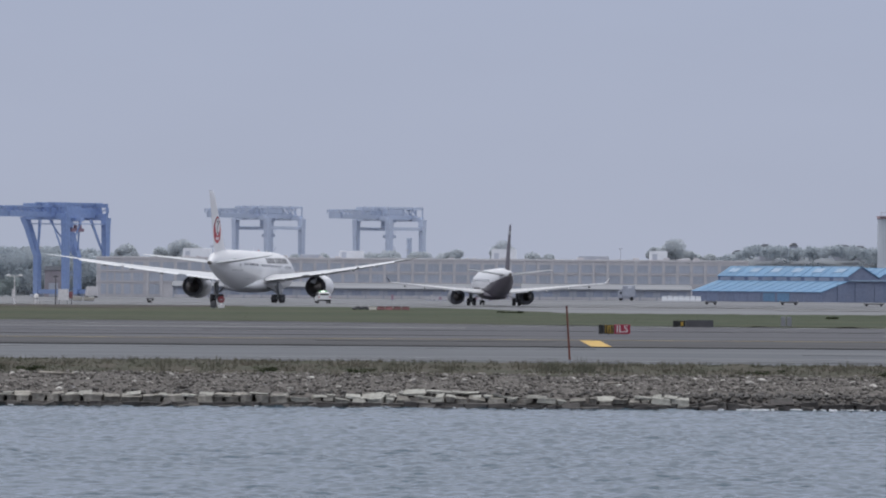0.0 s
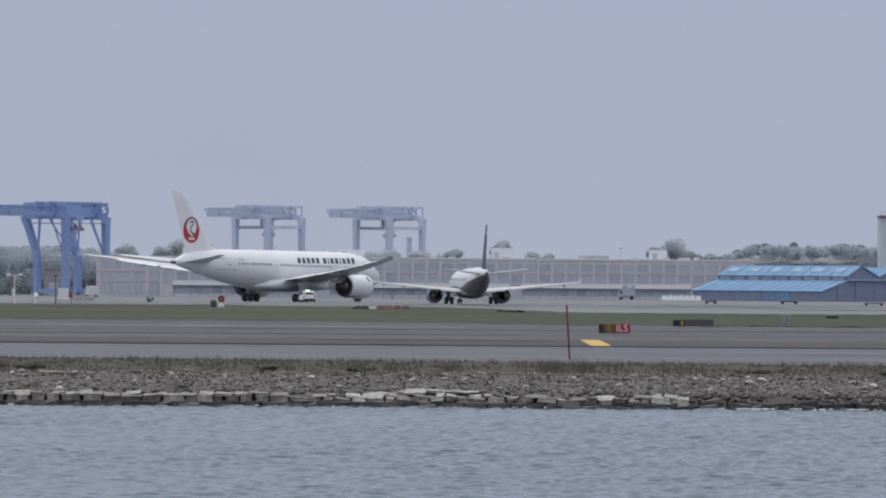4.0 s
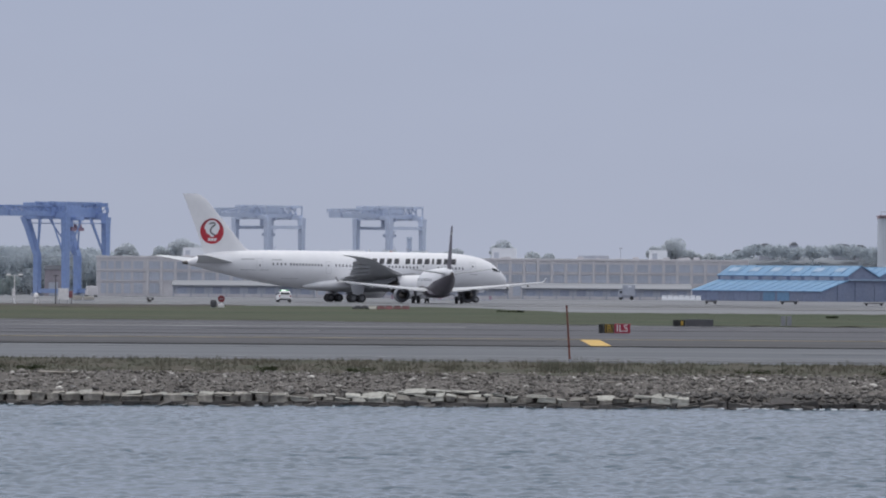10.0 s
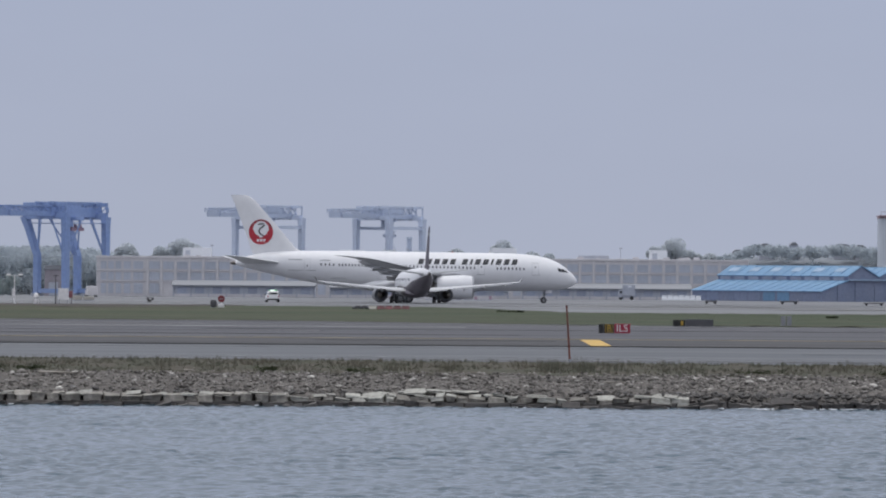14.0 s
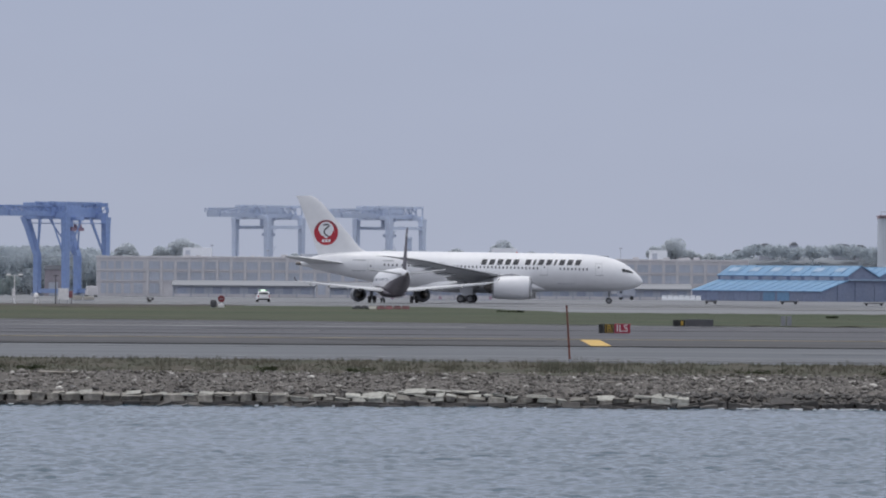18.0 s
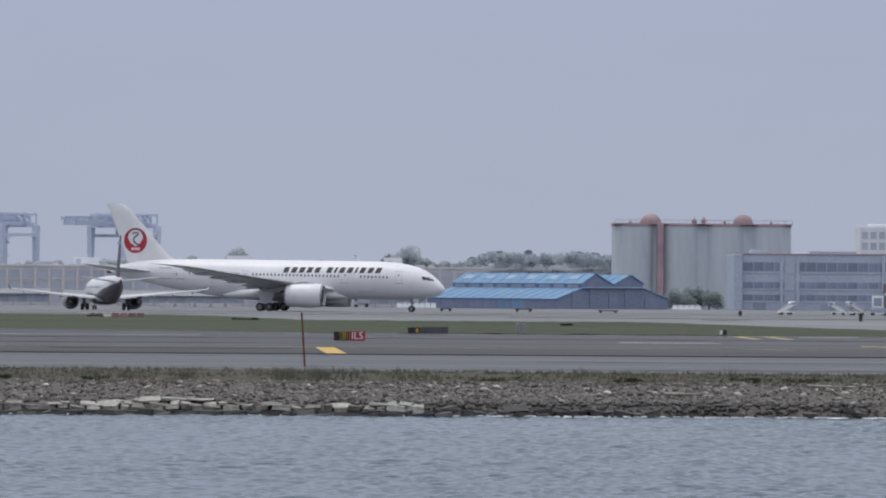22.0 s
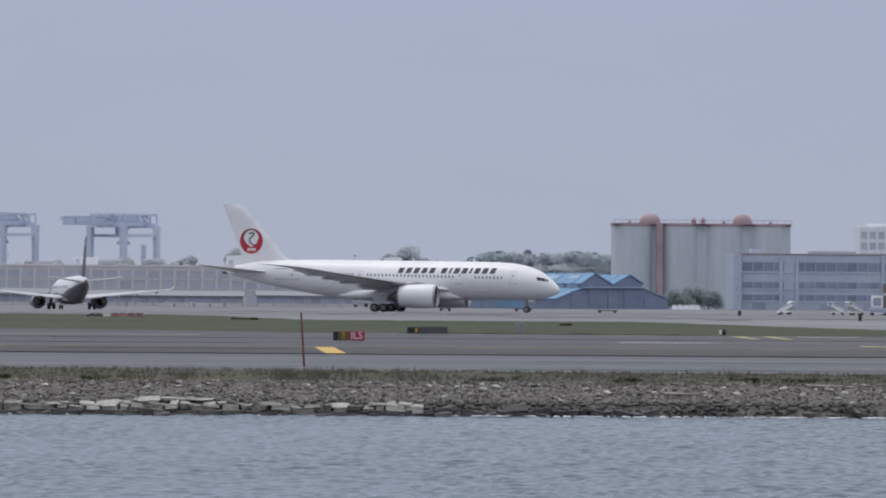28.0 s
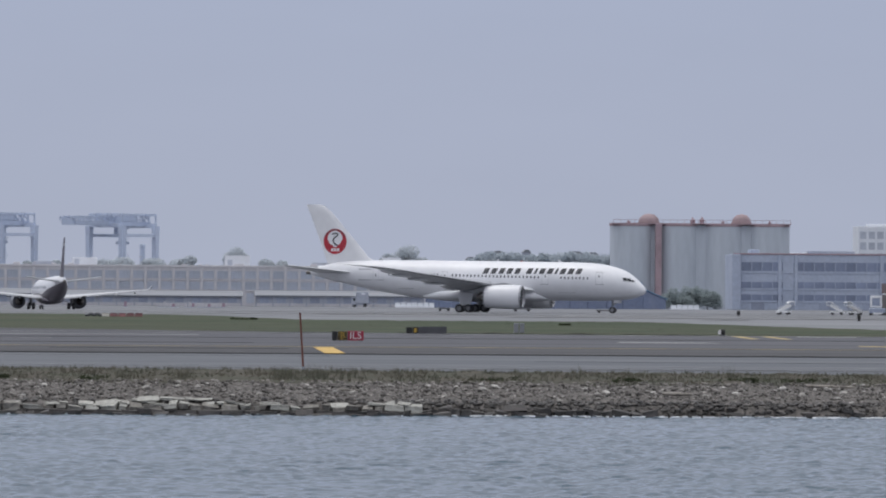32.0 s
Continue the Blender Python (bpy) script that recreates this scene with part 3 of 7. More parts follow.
            part("flap_track", turned([(x + 2.4, 0.03), (x + 1.6, 0.15), (x + 0.4, 0.20), (x - 0.6, 0.15), (x - 1.2, 0.04)], "X", 10, (0, side * y, z - 0.30)), M["jet_wing"], wing, "grey canoe fairing", True)
        cowl = nacelle(jet, g - 17.6, side * 9.9, 2.52, 1.92, 5.8, 18, tail=1.5)
        cowl["label"] = "large white engine cowl"
        pylon = []
        for a, zb, zt, w in ((18.9, 4.15, 4.40, 0.12), (20.5, 4.1, 4.72, 0.25), (22.6, 3.7, 4.5, 0.28), (25.0, 3.0, 3.65, 0.22), (27.2, 3.2, 3.5, 0.06)):
            pylon.append([(g - a, side * 9.9 - w, zb), (g - a, side * 9.9 + w, zb), (g - a, side * 9.9 + w * 0.6, zt), (g - a, side * 9.9 - w * 0.6, zt)])
        part("pylon", loft(pylon), M["jet_grey"], jet, "grey engine pylon")
        part("tailplane", loft([foil(g - le, g - te, z, side * y, 0.085, 5) for y, le, te, z in ((0.6, 47.2, 53.8, 6.10), (3.5, 49.6, 54.6, 6.46), (7, 52.7, 55.8, 6.90), (9.2, 54.7, 56.7, 7.18), (9.9, 55.8, 57.0, 7.27))]), M["jet_wing"], jet, "pale grey tailplane", True)
        # cabin windows
        zw = 5.45
        for a in [8.85 + 0.61 * i for i in range(8)] + [16.8 + 0.61 * i for i in range(24)] + [33.3 + 0.52 * i for i in range(11)] + [39.4 + 0.66 * i for i in range(4)]:
            part("window", hull.patch(a - 0.125, a + 0.125, zw + 0.0158 * (a - 6) - 0.19, zw + 0.0158 * (a - 6) + 0.19, side, 0.012, nz=2), M["cabin_glass"], body, "")
        # doors: thin frames
        for a, w in ((7.0, 1.07), (15.7, 1.07), (32.1, 0.9), (43.6, 1.0)):
            z0, z1 = 4.55, 6.45
            if a > 40:
                z0, z1 = 5.0, 6.85
            bm = bmesh.new()
            for q in ((a - w / 2, a - w / 2 + 0.06, z0, z1), (a + w / 2 - 0.06, a + w / 2, z0, z1), (a - w / 2, a + w / 2, z0 - 0.03, z0 + 0.03), (a - w / 2, a + w / 2, z1 - 0.03, z1 + 0.03)):
                hull.patch(*q, side, 0.008, nz=4, bm=bm)
            dr = part("cabin_door", bm, M["door_line"], body, "closed cabin door outline")
            part("door_window", hull.patch(a - 0.1, a + 0.1, 5.65, 5.95, side, 0.012, nz=1), M["cabin_glass"], dr)
        part("cargo_door", hull.patch(10.9, 13.6, 3.16, 3.22, side, 0.008, na=3, nz=1), M["grey_mark"], body, "closed cargo door edge")
        part("cargo_door", hull.patch(37.2, 39.9, 3.70, 3.76, side, 0.008, na=3, nz=1), M["grey_mark"], body, "closed cargo door edge")
        for a0 in (6.2, 15.2):
            part("door_sill_plate", hull.patch(a0, a0 + 1.3, 4.48, 4.57, side, 0.010, na=2, nz=1), M["grey_mark"], body, "thin grey door sill plate")
        # large title on the upper side, as plain slanted bars, five and eight, broad and narrow
        a = 25.95 if side < 0 else 9.2
        way = -1 if side < 0 else 1
        for wide in (0.84, 0.84, 0.84, 0.84, 0.84, 0, 0.84, 0.36, 0.84, 0.84, 0.36, 0.84, 0.84, 0.84):
            if wide:
                part("title_bar", hull.patch(min(a, a + way * wide), max(a, a + way * wide), 6.14, 7.02, side, 0.014, slant=-way * 0.34, na=2, nz=5), M["black_mark"], body, "black slanted title bar")
            a += way * (wide + 0.44 if wide else 0.66)
        # small registration and notes on the rear body
        for a0, a1, z0, z1 in ((44.4, 46.6, 6.68, 6.82), (39.9, 41.6, 6.6, 6.74), (42.2, 43.7, 4.98, 5.08), (44.3, 46.7, 5.0, 5.1)):
            part("lettering_bar", hull.patch(a0, a1, z0, z1, side, 0.012, na=3, nz=1), M["grey_mark"], body, "small grey lettering bar")
        # flight deck panes
        for a0, a1, z0, z1 in ((1.98, 2.52, 5.00, 5.50), (2.60, 3.15, 5.08, 5.62)):
            part("cockpit_window", hull.patch(a0, a1, z0, z1, side, 0.015, slant=-0.25, na=3, nz=3), M["glass_dark"], body, "dark cockpit pane")
        part("cockpit_window", hull.patch(1.5, 1.9, 4.93, 5.28, side, 0.015, slant=-0.3, na=3, nz=3), M["glass_dark"], body, "dark cockpit pane")
    # fin
    fin_rows = ((7.6, 43.4, 52.3, 0.07), (8.6, 45.4, 52.6, 0.08), (11, 47.4, 53.45, 0.08), (14, 50.0, 54.6, 0.08), (16, 51.75, 55.4, 0.075), (16.8, 52.75, 55.75, 0.06), (17.08, 53.6, 55.85, 0.04))
    fin = part("tail_fin", loft([upright_foil(g - le, g - te, z, th) for z, le, te, th in fin_rows]), M["jet_white"], jet, "white swept tail fin", True)
    part("rudder_line", loft([upright_foil(g - te + (te - le) * 0.30, g - te + (te - le) * 0.29, z, 5.6 * th) for z, le, te, th in fin_rows[1:-2]]), M["grey_mark"], fin, "thin grey rudder joint")

    def fin_half(a, z):
        le, te, th = (float(np.interp(z, [r[0] for r in fin_rows], [r[i] for r in fin_rows])) for i in (1, 2, 3))
        u = min(max((a - le) / (te - le), 0.0), 1.0)
        return th * (te - le) * math.sqrt(u) * (1 - u) * 1.5

    def fin_shape(outline, centre, side, proud):
        """A plain flat shape on the fin, fanned from its centre so that it follows the skin."""
        bm = bmesh.new()
        rings = [[bm.verts.new((g - (centre[0] + (a - centre[0]) * s), side * (fin_half(centre[0] + (a - centre[0]) * s, centre[1] + (z - centre[1]) * s) + proud), centre[1] + (z - centre[1]) * s)) for a, z in outline] for s in (1, 0.75, 0.5, 0.25)]
        mid = bm.verts.new((g - centre[0], side * (fin_half(*centre) + proud), centre[1]))
        k = len(outline)
        for r0, r1 in zip(rings, rings[1:]):
            for i in range(k):
                bm.faces.new((r0[i], r0[(i + 1) % k], r1[(i + 1) % k], r1[i]))
        for i in range(k):
            bm.faces.new((rings[-1][i], rings[-1][(i + 1) % k], mid))
        inner = [bm.verts.new(v.co + Vector((0, -side * (proud + 0.03), 0))) for v in rings[0]]
        for i in range(k):
            bm.faces.new((rings[0][i], inner[i], inner[(i + 1) % k], rings[0][(i + 1) % k]))
        bmesh.ops.recalc_face_normals(bm, faces=bm.faces)
        return bm

    def fin_ribbon(pts, wide, side, proud):
        """A stroke of even width along a line on the fin."""
        bm = bmesh.new()
        rows = []
        for i, (a, z) in enumerate(pts):
            p, q = pts[max(i - 1, 0)], pts[min(i + 1, len(pts) - 1)]
            da, dz = q[0] - p[0], q[1] - p[1]
            d = math.hypot(da, dz)
            taper = wide * (0.65 if i in (0, len(pts) - 1) else 1.0) / 2
            ends = [(a - dz / d * taper * e, z + da / d * taper * e) for e in (-1, 1)]
            rows.append([bm.verts.new((g - u, side * (fin_half(u, v) + o), v)) for o in (proud, proud - 0.03) for u, v in ends])
        for r, t in zip(rows, rows[1:]):
            for i, k in ((0, 1), (1, 3), (3, 2), (2, 0)):
                bm.faces.new((r[i], r[k], t[k], t[i]))
        for r in (rows[0], rows[-1]):
            bm.faces.new((r[0], r[1], r[3], r[2]))
        bmesh.ops.recalc_face_normals(bm, faces=bm.faces)
        return bm

    def oval(ca, cz, ra, rz, k=28):
        return [(ca + ra * math.cos(2 * math.pi * i / k), cz + rz * math.sin(2 * math.pi * i / k)) for i in range(k)]
    for side in (-1, 1):
        ca, cz = 51.0, 11.15
        disc = part("tail_emblem", fin_shape(oval(ca, cz, 1.95, 2.03), (ca, cz), side, 0.012), M["red_mark"], fin, "plain red disc")
        part("emblem_crown", fin_ribbon([(ca + 1.80 * math.cos(q), cz + 1.88 * math.sin(q)) for q in [0.35 + 0.2036 * i for i in range(13)]], 0.24, side, 0.034), M["sign_maroon"], disc, "thin dark upper rim")
        part("emblem_field", fin_shape(oval(ca, cz + 0.42, 1.26, 1.32), (ca, cz + 0.42), side, 0.030), M["jet_white"], disc, "white round field")
        for way in (-1, 1):
            part("emblem_wing", fin_ribbon([(ca + way * x, cz + z) for x, z in ((0.30, -0.75), (0.85, -0.62), (1.15, -0.2), (1.28, 0.25))], 0.34, side, 0.040), M["red_mark"], disc, "red curved wing stroke")
        part("emblem_stroke", fin_ribbon([(ca + x, cz + z) for x, z in ((0.50, 1.14), (0.18, 1.26), (-0.30, 1.30), (-0.52, 1.12), (-0.30, 0.86), (0.10, 0.58), (0.30, 0.22), (0.26, -0.12), (-0.10, -0.48), (-0.55, -0.66))], 0.26, side, 0.048), M["jet_dark"], disc, "dark curved stroke")
        for k in (-1, 0, 1):
            part("emblem_bar", fin_shape([(ca + k * 0.5 - 0.2, cz - 1.55), (ca + k * 0.5 + 0.2, cz - 1.55), (ca + k * 0.5 + 0.1, cz - 1.12), (ca + k * 0.5 - 0.26, cz - 1.12)], (ca + k * 0.5 - 0.03, cz - 1.33), side, 0.024), M["jet_white"], disc, "small white bar")
    # beacon and aerials
    for a, z in ((14.0, 8.04), (24, 8.12)):
        part("antenna", loft([[(g - a + 0.25, 0.03, z - 0.05), (g - a - 0.25, 0.03, z - 0.05), (g - a - 0.25, -0.03, z - 0.05), (g - a + 0.25, -0.03, z - 0.05)], [(g - a - 0.05, 0.015, z + 0.35), (g - a - 0.22, 0.015, z + 0.35), (g - a - 0.22, -0.015, z + 0.35), (g - a - 0.05, -0.015, z + 0.35)]]), M["jet_white"], body)
    part("beacon", turned([(8.05, 0.14), (8.2, 0.12), (8.27, 0.03)], "Z", 10, (g - 20.2, 0, 0)), M["lamp_red"], body, "red roof beacon")
    wheels = []
    # main gear
    for side in (-1, 1):
        leg = part("main_gear", turned([(0.72, 0.20), (1.4, 0.20), (1.45, 0.26), (3.3, 0.26)], "Z", 12, (0, side * 4.9, 0)), M["strut"], jet, "grey main undercarriage leg", True)
        part("bogie_beam", beam((0.95, side * 4.9, 0.68), (-0.95, side * 4.9, 0.66), 0.26, 0.3), M["strut"], leg)
        part("side_brace", beam((0.1, side * 4.75, 1.5), (0.5, side * 2.7, 2.6), 0.16), M["strut"], leg)
        part("drag_brace", beam((0.1, side * 4.8, 1.4), (2.2, side * 4.0, 2.6), 0.15), M["strut"], leg)
        part("torque_link", beam((-0.35, side * 4.9, 0.8), (-0.3, side * 4.9, 1.7), 0.12), M["strut"], leg)
        part("gear_door", loft([[(1.0, side * 5.25, 1.15), (-0.7, side * 5.25, 1.15), (-0.7, side * 5.3, 1.15), (1.0, side * 5.3, 1.15)], [(1.5, side * 5.1, 3.1), (-1.1, side * 5.1, 3.1), (-1.1, side * 5.16, 3.1), (1.5, side * 5.16, 3.1)]]), M["jet_white"], leg, "white undercarriage door")
        for dx in (-0.74, 0.74):
            part("axle", turned([(side * 4.9 - 0.8, 0.09), (side * 4.9 + 0.8, 0.09)], "Y", 8, (dx, 0, 0.66)), M["strut"], leg)
            for dy in (-0.6, 0.6):
                wheels.append((wheel(leg, (dx, side * 4.9 + dy, 0.66), 0.66, 0.5), 0.66))
    x = g - 5.4
    leg = part("nose_gear", turned([(0.5, 0.10), (1.1, 0.10), (1.12, 0.15), (2.3, 0.16)], "Z", 12, (x, 0, 0)), M["strut"], jet, "grey nose undercarriage leg", True)
    part("drag_brace", beam((x + 0.1, 0, 1.2), (x + 1.3, 0, 2.2), 0.12), M["strut"], leg)
    part("axle", turned([(-0.5, 0.07), (0.5, 0.07)], "Y", 8, (x, 0, 0.5)), M["strut"], leg)
    for dz in (-0.14, 0.14):
        part("taxi_light", turned([(x + 0.16, 0.10), (x + 0.22, 0.10)], "X", 10, (0, dz, 1.45)), M["metal"], leg)
    for side in (-1, 1):
        part("gear_door", box(x + 0.3, x + 1.3, side * 0.55 - 0.025, side * 0.55 + 0.025, 1.62, 2.15, 0.02), M["jet_white"], leg, "white nose gear door")
        wheels.append((wheel(leg, (x, side * 0.33, 0.5), 0.5, 0.34), 0.5))
    return jet, wheels


def regional_jet():
    g = 17.6
    jet = thing("regional_jet", "white and dark navy twin-engine regional jet seen from behind, taxiing", "regional jet")
    hull = Hull([(0.0, 2.05, 2.10, 0.03), (0.4, 1.62, 2.62, 0.55), (1.2, 1.32, 3.30, 0.95), (2.4, 1.10, 3.95, 1.28), (4.0, 1.0, 4.35, 1.46), (6, 0.97, 4.55, 1.54), (22, 0.97, 4.82, 1.56),
                 (25, 1.15, 4.86, 1.50), (28, 1.75, 4.84, 1.28), (31, 2.55, 4.76, 0.92), (33.5, 3.30, 4.60, 0.56), (35.4, 3.80, 4.36, 0.24)], g)
    st = [0, 0.15, 0.4, 0.8, 1.2, 1.8, 2.4, 3.2, 4, 6] + [7 + 0.4 * i for i in range(71)] + [35.4]
    # white ahead, navy tail: split by height and station
    body = part("fuselage", loft([hull.ring(a, 96) for a in st]), [M["jet_white"], M["navy"]], jet, "white fuselage with dark navy belly and tail", True)
    for p in body.data.polygons:
        a = g - p.center.x
        if p.center.z < 2.3 + max(0, (a - 20) * 0.105) and a > 7:
            p.material_index = 1
    part("tail_exhaust", turned([(g - 35.3, 0.26), (g - 36.1, 0.17), (g - 36.12, 0.04)], "X", 12, (0, 0, 4.0)), M["hot_metal"], jet, "dark auxiliary power exhaust", True)
    fair = []
    for a, w, zb, zt in ((11.5, 0.8, 0.95, 1.3), (13.5, 1.6, 0.75, 2.0), (17, 1.75, 0.72, 2.1), (20.5, 1.5, 0.78, 1.9), (22.5, 0.7, 1.0, 1.35)):
        fair.append([(g - a, w * math.sin(2 * math.pi * i / 20), (zb + zt) / 2 + (zt - zb) / 2 * math.cos(2 * math.pi * i / 20)) for i in range(20)])
    part("belly_fairing", loft(fair), M["navy"], jet, "dark navy belly fairing", True)
    rows = ((1.2, 12.4, 18.6, 0.12), (3, 13.6, 18.9, 0.11), (4.6, 14.7, 19.1, 0.10), (8, 16.8, 20.2, 0.09), (11, 18.7, 21.1, 0.085), (13.6, 20.3, 21.9, 0.08), (14.0, 20.9, 22.2, 0.07))
    lift = lambda y: 1.62 + 0.105 * (y - 1.2)
    for side in (-1, 1):
        wing = part("wing", loft([foil(g - le, g - te, lift(y), side * y, th, 6) for y, le, te, th in rows]), M["wing_tip_grey"], jet, "pale grey swept wing", True)
        part("winglet", loft([[(g - le, side * (y + 0.03), z), (g - te, side * (y + 0.03), z), (g - te, side * (y - 0.05), z), (g - le, side * (y - 0.05), z)] for le, te, y, z in ((20.8, 22.2, 13.95, 2.95), (21.5, 22.5, 14.2, 3.2), (22.2, 22.7, 14.42, 3.55))]), [M["navy"], M["jet_white"]], wing, "upturned winglet, navy outside and white inside")
        for p in wing.children[0].data.polygons:
            p.material_index = 1 if p.normal.y * side < 0 else 0
        for y0, y1 in ((1.9, 4.3), (5.1, 9.2), (9.5, 13)):
            rings = []
            for y in (y0, y1):
                x, z, c = g - float(np.interp(y, [r[0] for r in rows], [r[2] for r in rows])) + 0.1, lift(y), 0.75
                rings.append([(x + 0.2, side * y, z + 0.05), (x - c * 0.6, side * y, z - 0.03), (x - c, side * y, z - 0.16), (x - c * 0.4, side * y, z - 0.12), (x + 0.2, side * y, z - 0.08)])
            # Flap colour is darkened to stand in for shade in the flap cove.
            part("flap", loft(rings), M["cowl_grey"], wing, "trailing-edge flap, grey darkened for its shadow side")
        for y in (6.6, 9.3, 12.0):
            x, z = g - float(np.interp(y, [r[0] for r in rows], [r[2] for r in rows])), lift(y)
            part("flap_track", turned([(x + 1.4, 0.03), (x + 0.7, 0.15), (x - 0.4, 0.13), (x - 0.8, 0.03)], "X", 10, (0, side * y, z - 0.26)), M["wing_tip_grey"], wing, "canoe fairing", True)
        cowl = nacelle(jet, g - 12.2, side * 4.55, 1.14, 1.06, 3.5, white="cowl_grey", tail=0.9, duct="cowl_grey")
        cowl["label"] = "dark grey engine cowl"
        part("pylon", loft([[(g - a, side * 4.55 - w, zb), (g - a, side * 4.55 + w, zb), (g - a, side * 4.55 + w, zt), (g - a, side * 4.55 - w, zt)] for a, zb, zt, w in ((13.0, 1.95, 2.1, 0.08), (14.5, 1.9, 2.3, 0.16), (17.0, 1.5, 1.95, 0.14), (18.4, 1.7, 1.9, 0.05))]), M["jet_grey"], jet)
        part("tailplane", loft([foil(g - le, g - te, z, side * y, 0.09, 5) for y, le, te, z in ((0.4, 30.6, 34.0, 3.95), (3, 32.2, 34.6, 4.30), (4.9, 33.4, 35.1, 4.56), (5.4, 34.0, 35.25, 4.63))]), M["jet_grey"], jet, "grey tailplane", True)
        for a in [5.6 + 0.79 * i for i in range(25)]:
            part("window", hull.patch(a - 0.13, a + 0.13, 3.05, 3.42, side, 0.012, nz=2), M["cabin_glass"], body)
    fin = part("tail_fin", loft([upright_foil(g - le, g - te, z, th) for z, le, te, th in ((4.1, 28.6, 34.2, 0.06), (4.9, 30.2, 34.4, 0.075), (7, 31.7, 35.0, 0.075), (9.6, 33.6, 35.8, 0.075), (10.25, 34.2, 36.0, 0.055), (10.4, 34.7, 36.0, 0.03))]), M["navy"], jet, "dark navy tail fin", True)
    part("fin_band", loft([upright_foil(g - le, g - te, z, 0.083) for z, le, te in ((9.15, 33.22, 35.68), (9.55, 33.52, 35.81))]), M["jet_grey"], fin, "pale band near the fin tip")
    wheels = []
    for side in (-1, 1):
        leg = part("main_gear", turned([(0.5, 0.15), (1.7, 0.18)], "Z", 10, (0, side * 2.97, 0)), M["strut"], jet, "grey main undercarriage leg", True)
        part("side_brace", beam((0, side * 2.9, 0.9), (0.1, side * 1.5, 1.4), 0.1), M["strut"], leg)
        part("gear_door", box(-0.5, 0.6, side * 3.2 - 0.02, side * 3.2 + 0.02, 0.85, 1.75, 0.02), M["jet_grey"], leg)
        part("axle", turned([(side * 2.97 - 0.45, 0.06), (side * 2.97 + 0.45, 0.06)], "Y", 8, (0, 0, 0.48)), M["strut"], leg)
        for dy in (-0.36, 0.36):
            wheels.append((wheel(leg, (0, side * 2.97 + dy, 0.48), 0.48, 0.42), 0.48))
    x = g - 3.8
    leg = part("nose_gear", turned([(0.33, 0.08), (1.3, 0.10)], "Z", 10, (x, 0, 0)), M["strut"], jet, "grey nose undercarriage leg", True)
    part("axle", turned([(-0.3, 0.05), (0.3, 0.05)], "Y", 8, (x, 0, 0.33)), M["strut"], leg)
    for dy in (-0.2, 0.2):
        wheels.append((wheel(leg, (x, dy, 0.33), 0.33, 0.2), 0.33))
    return jet, wheels


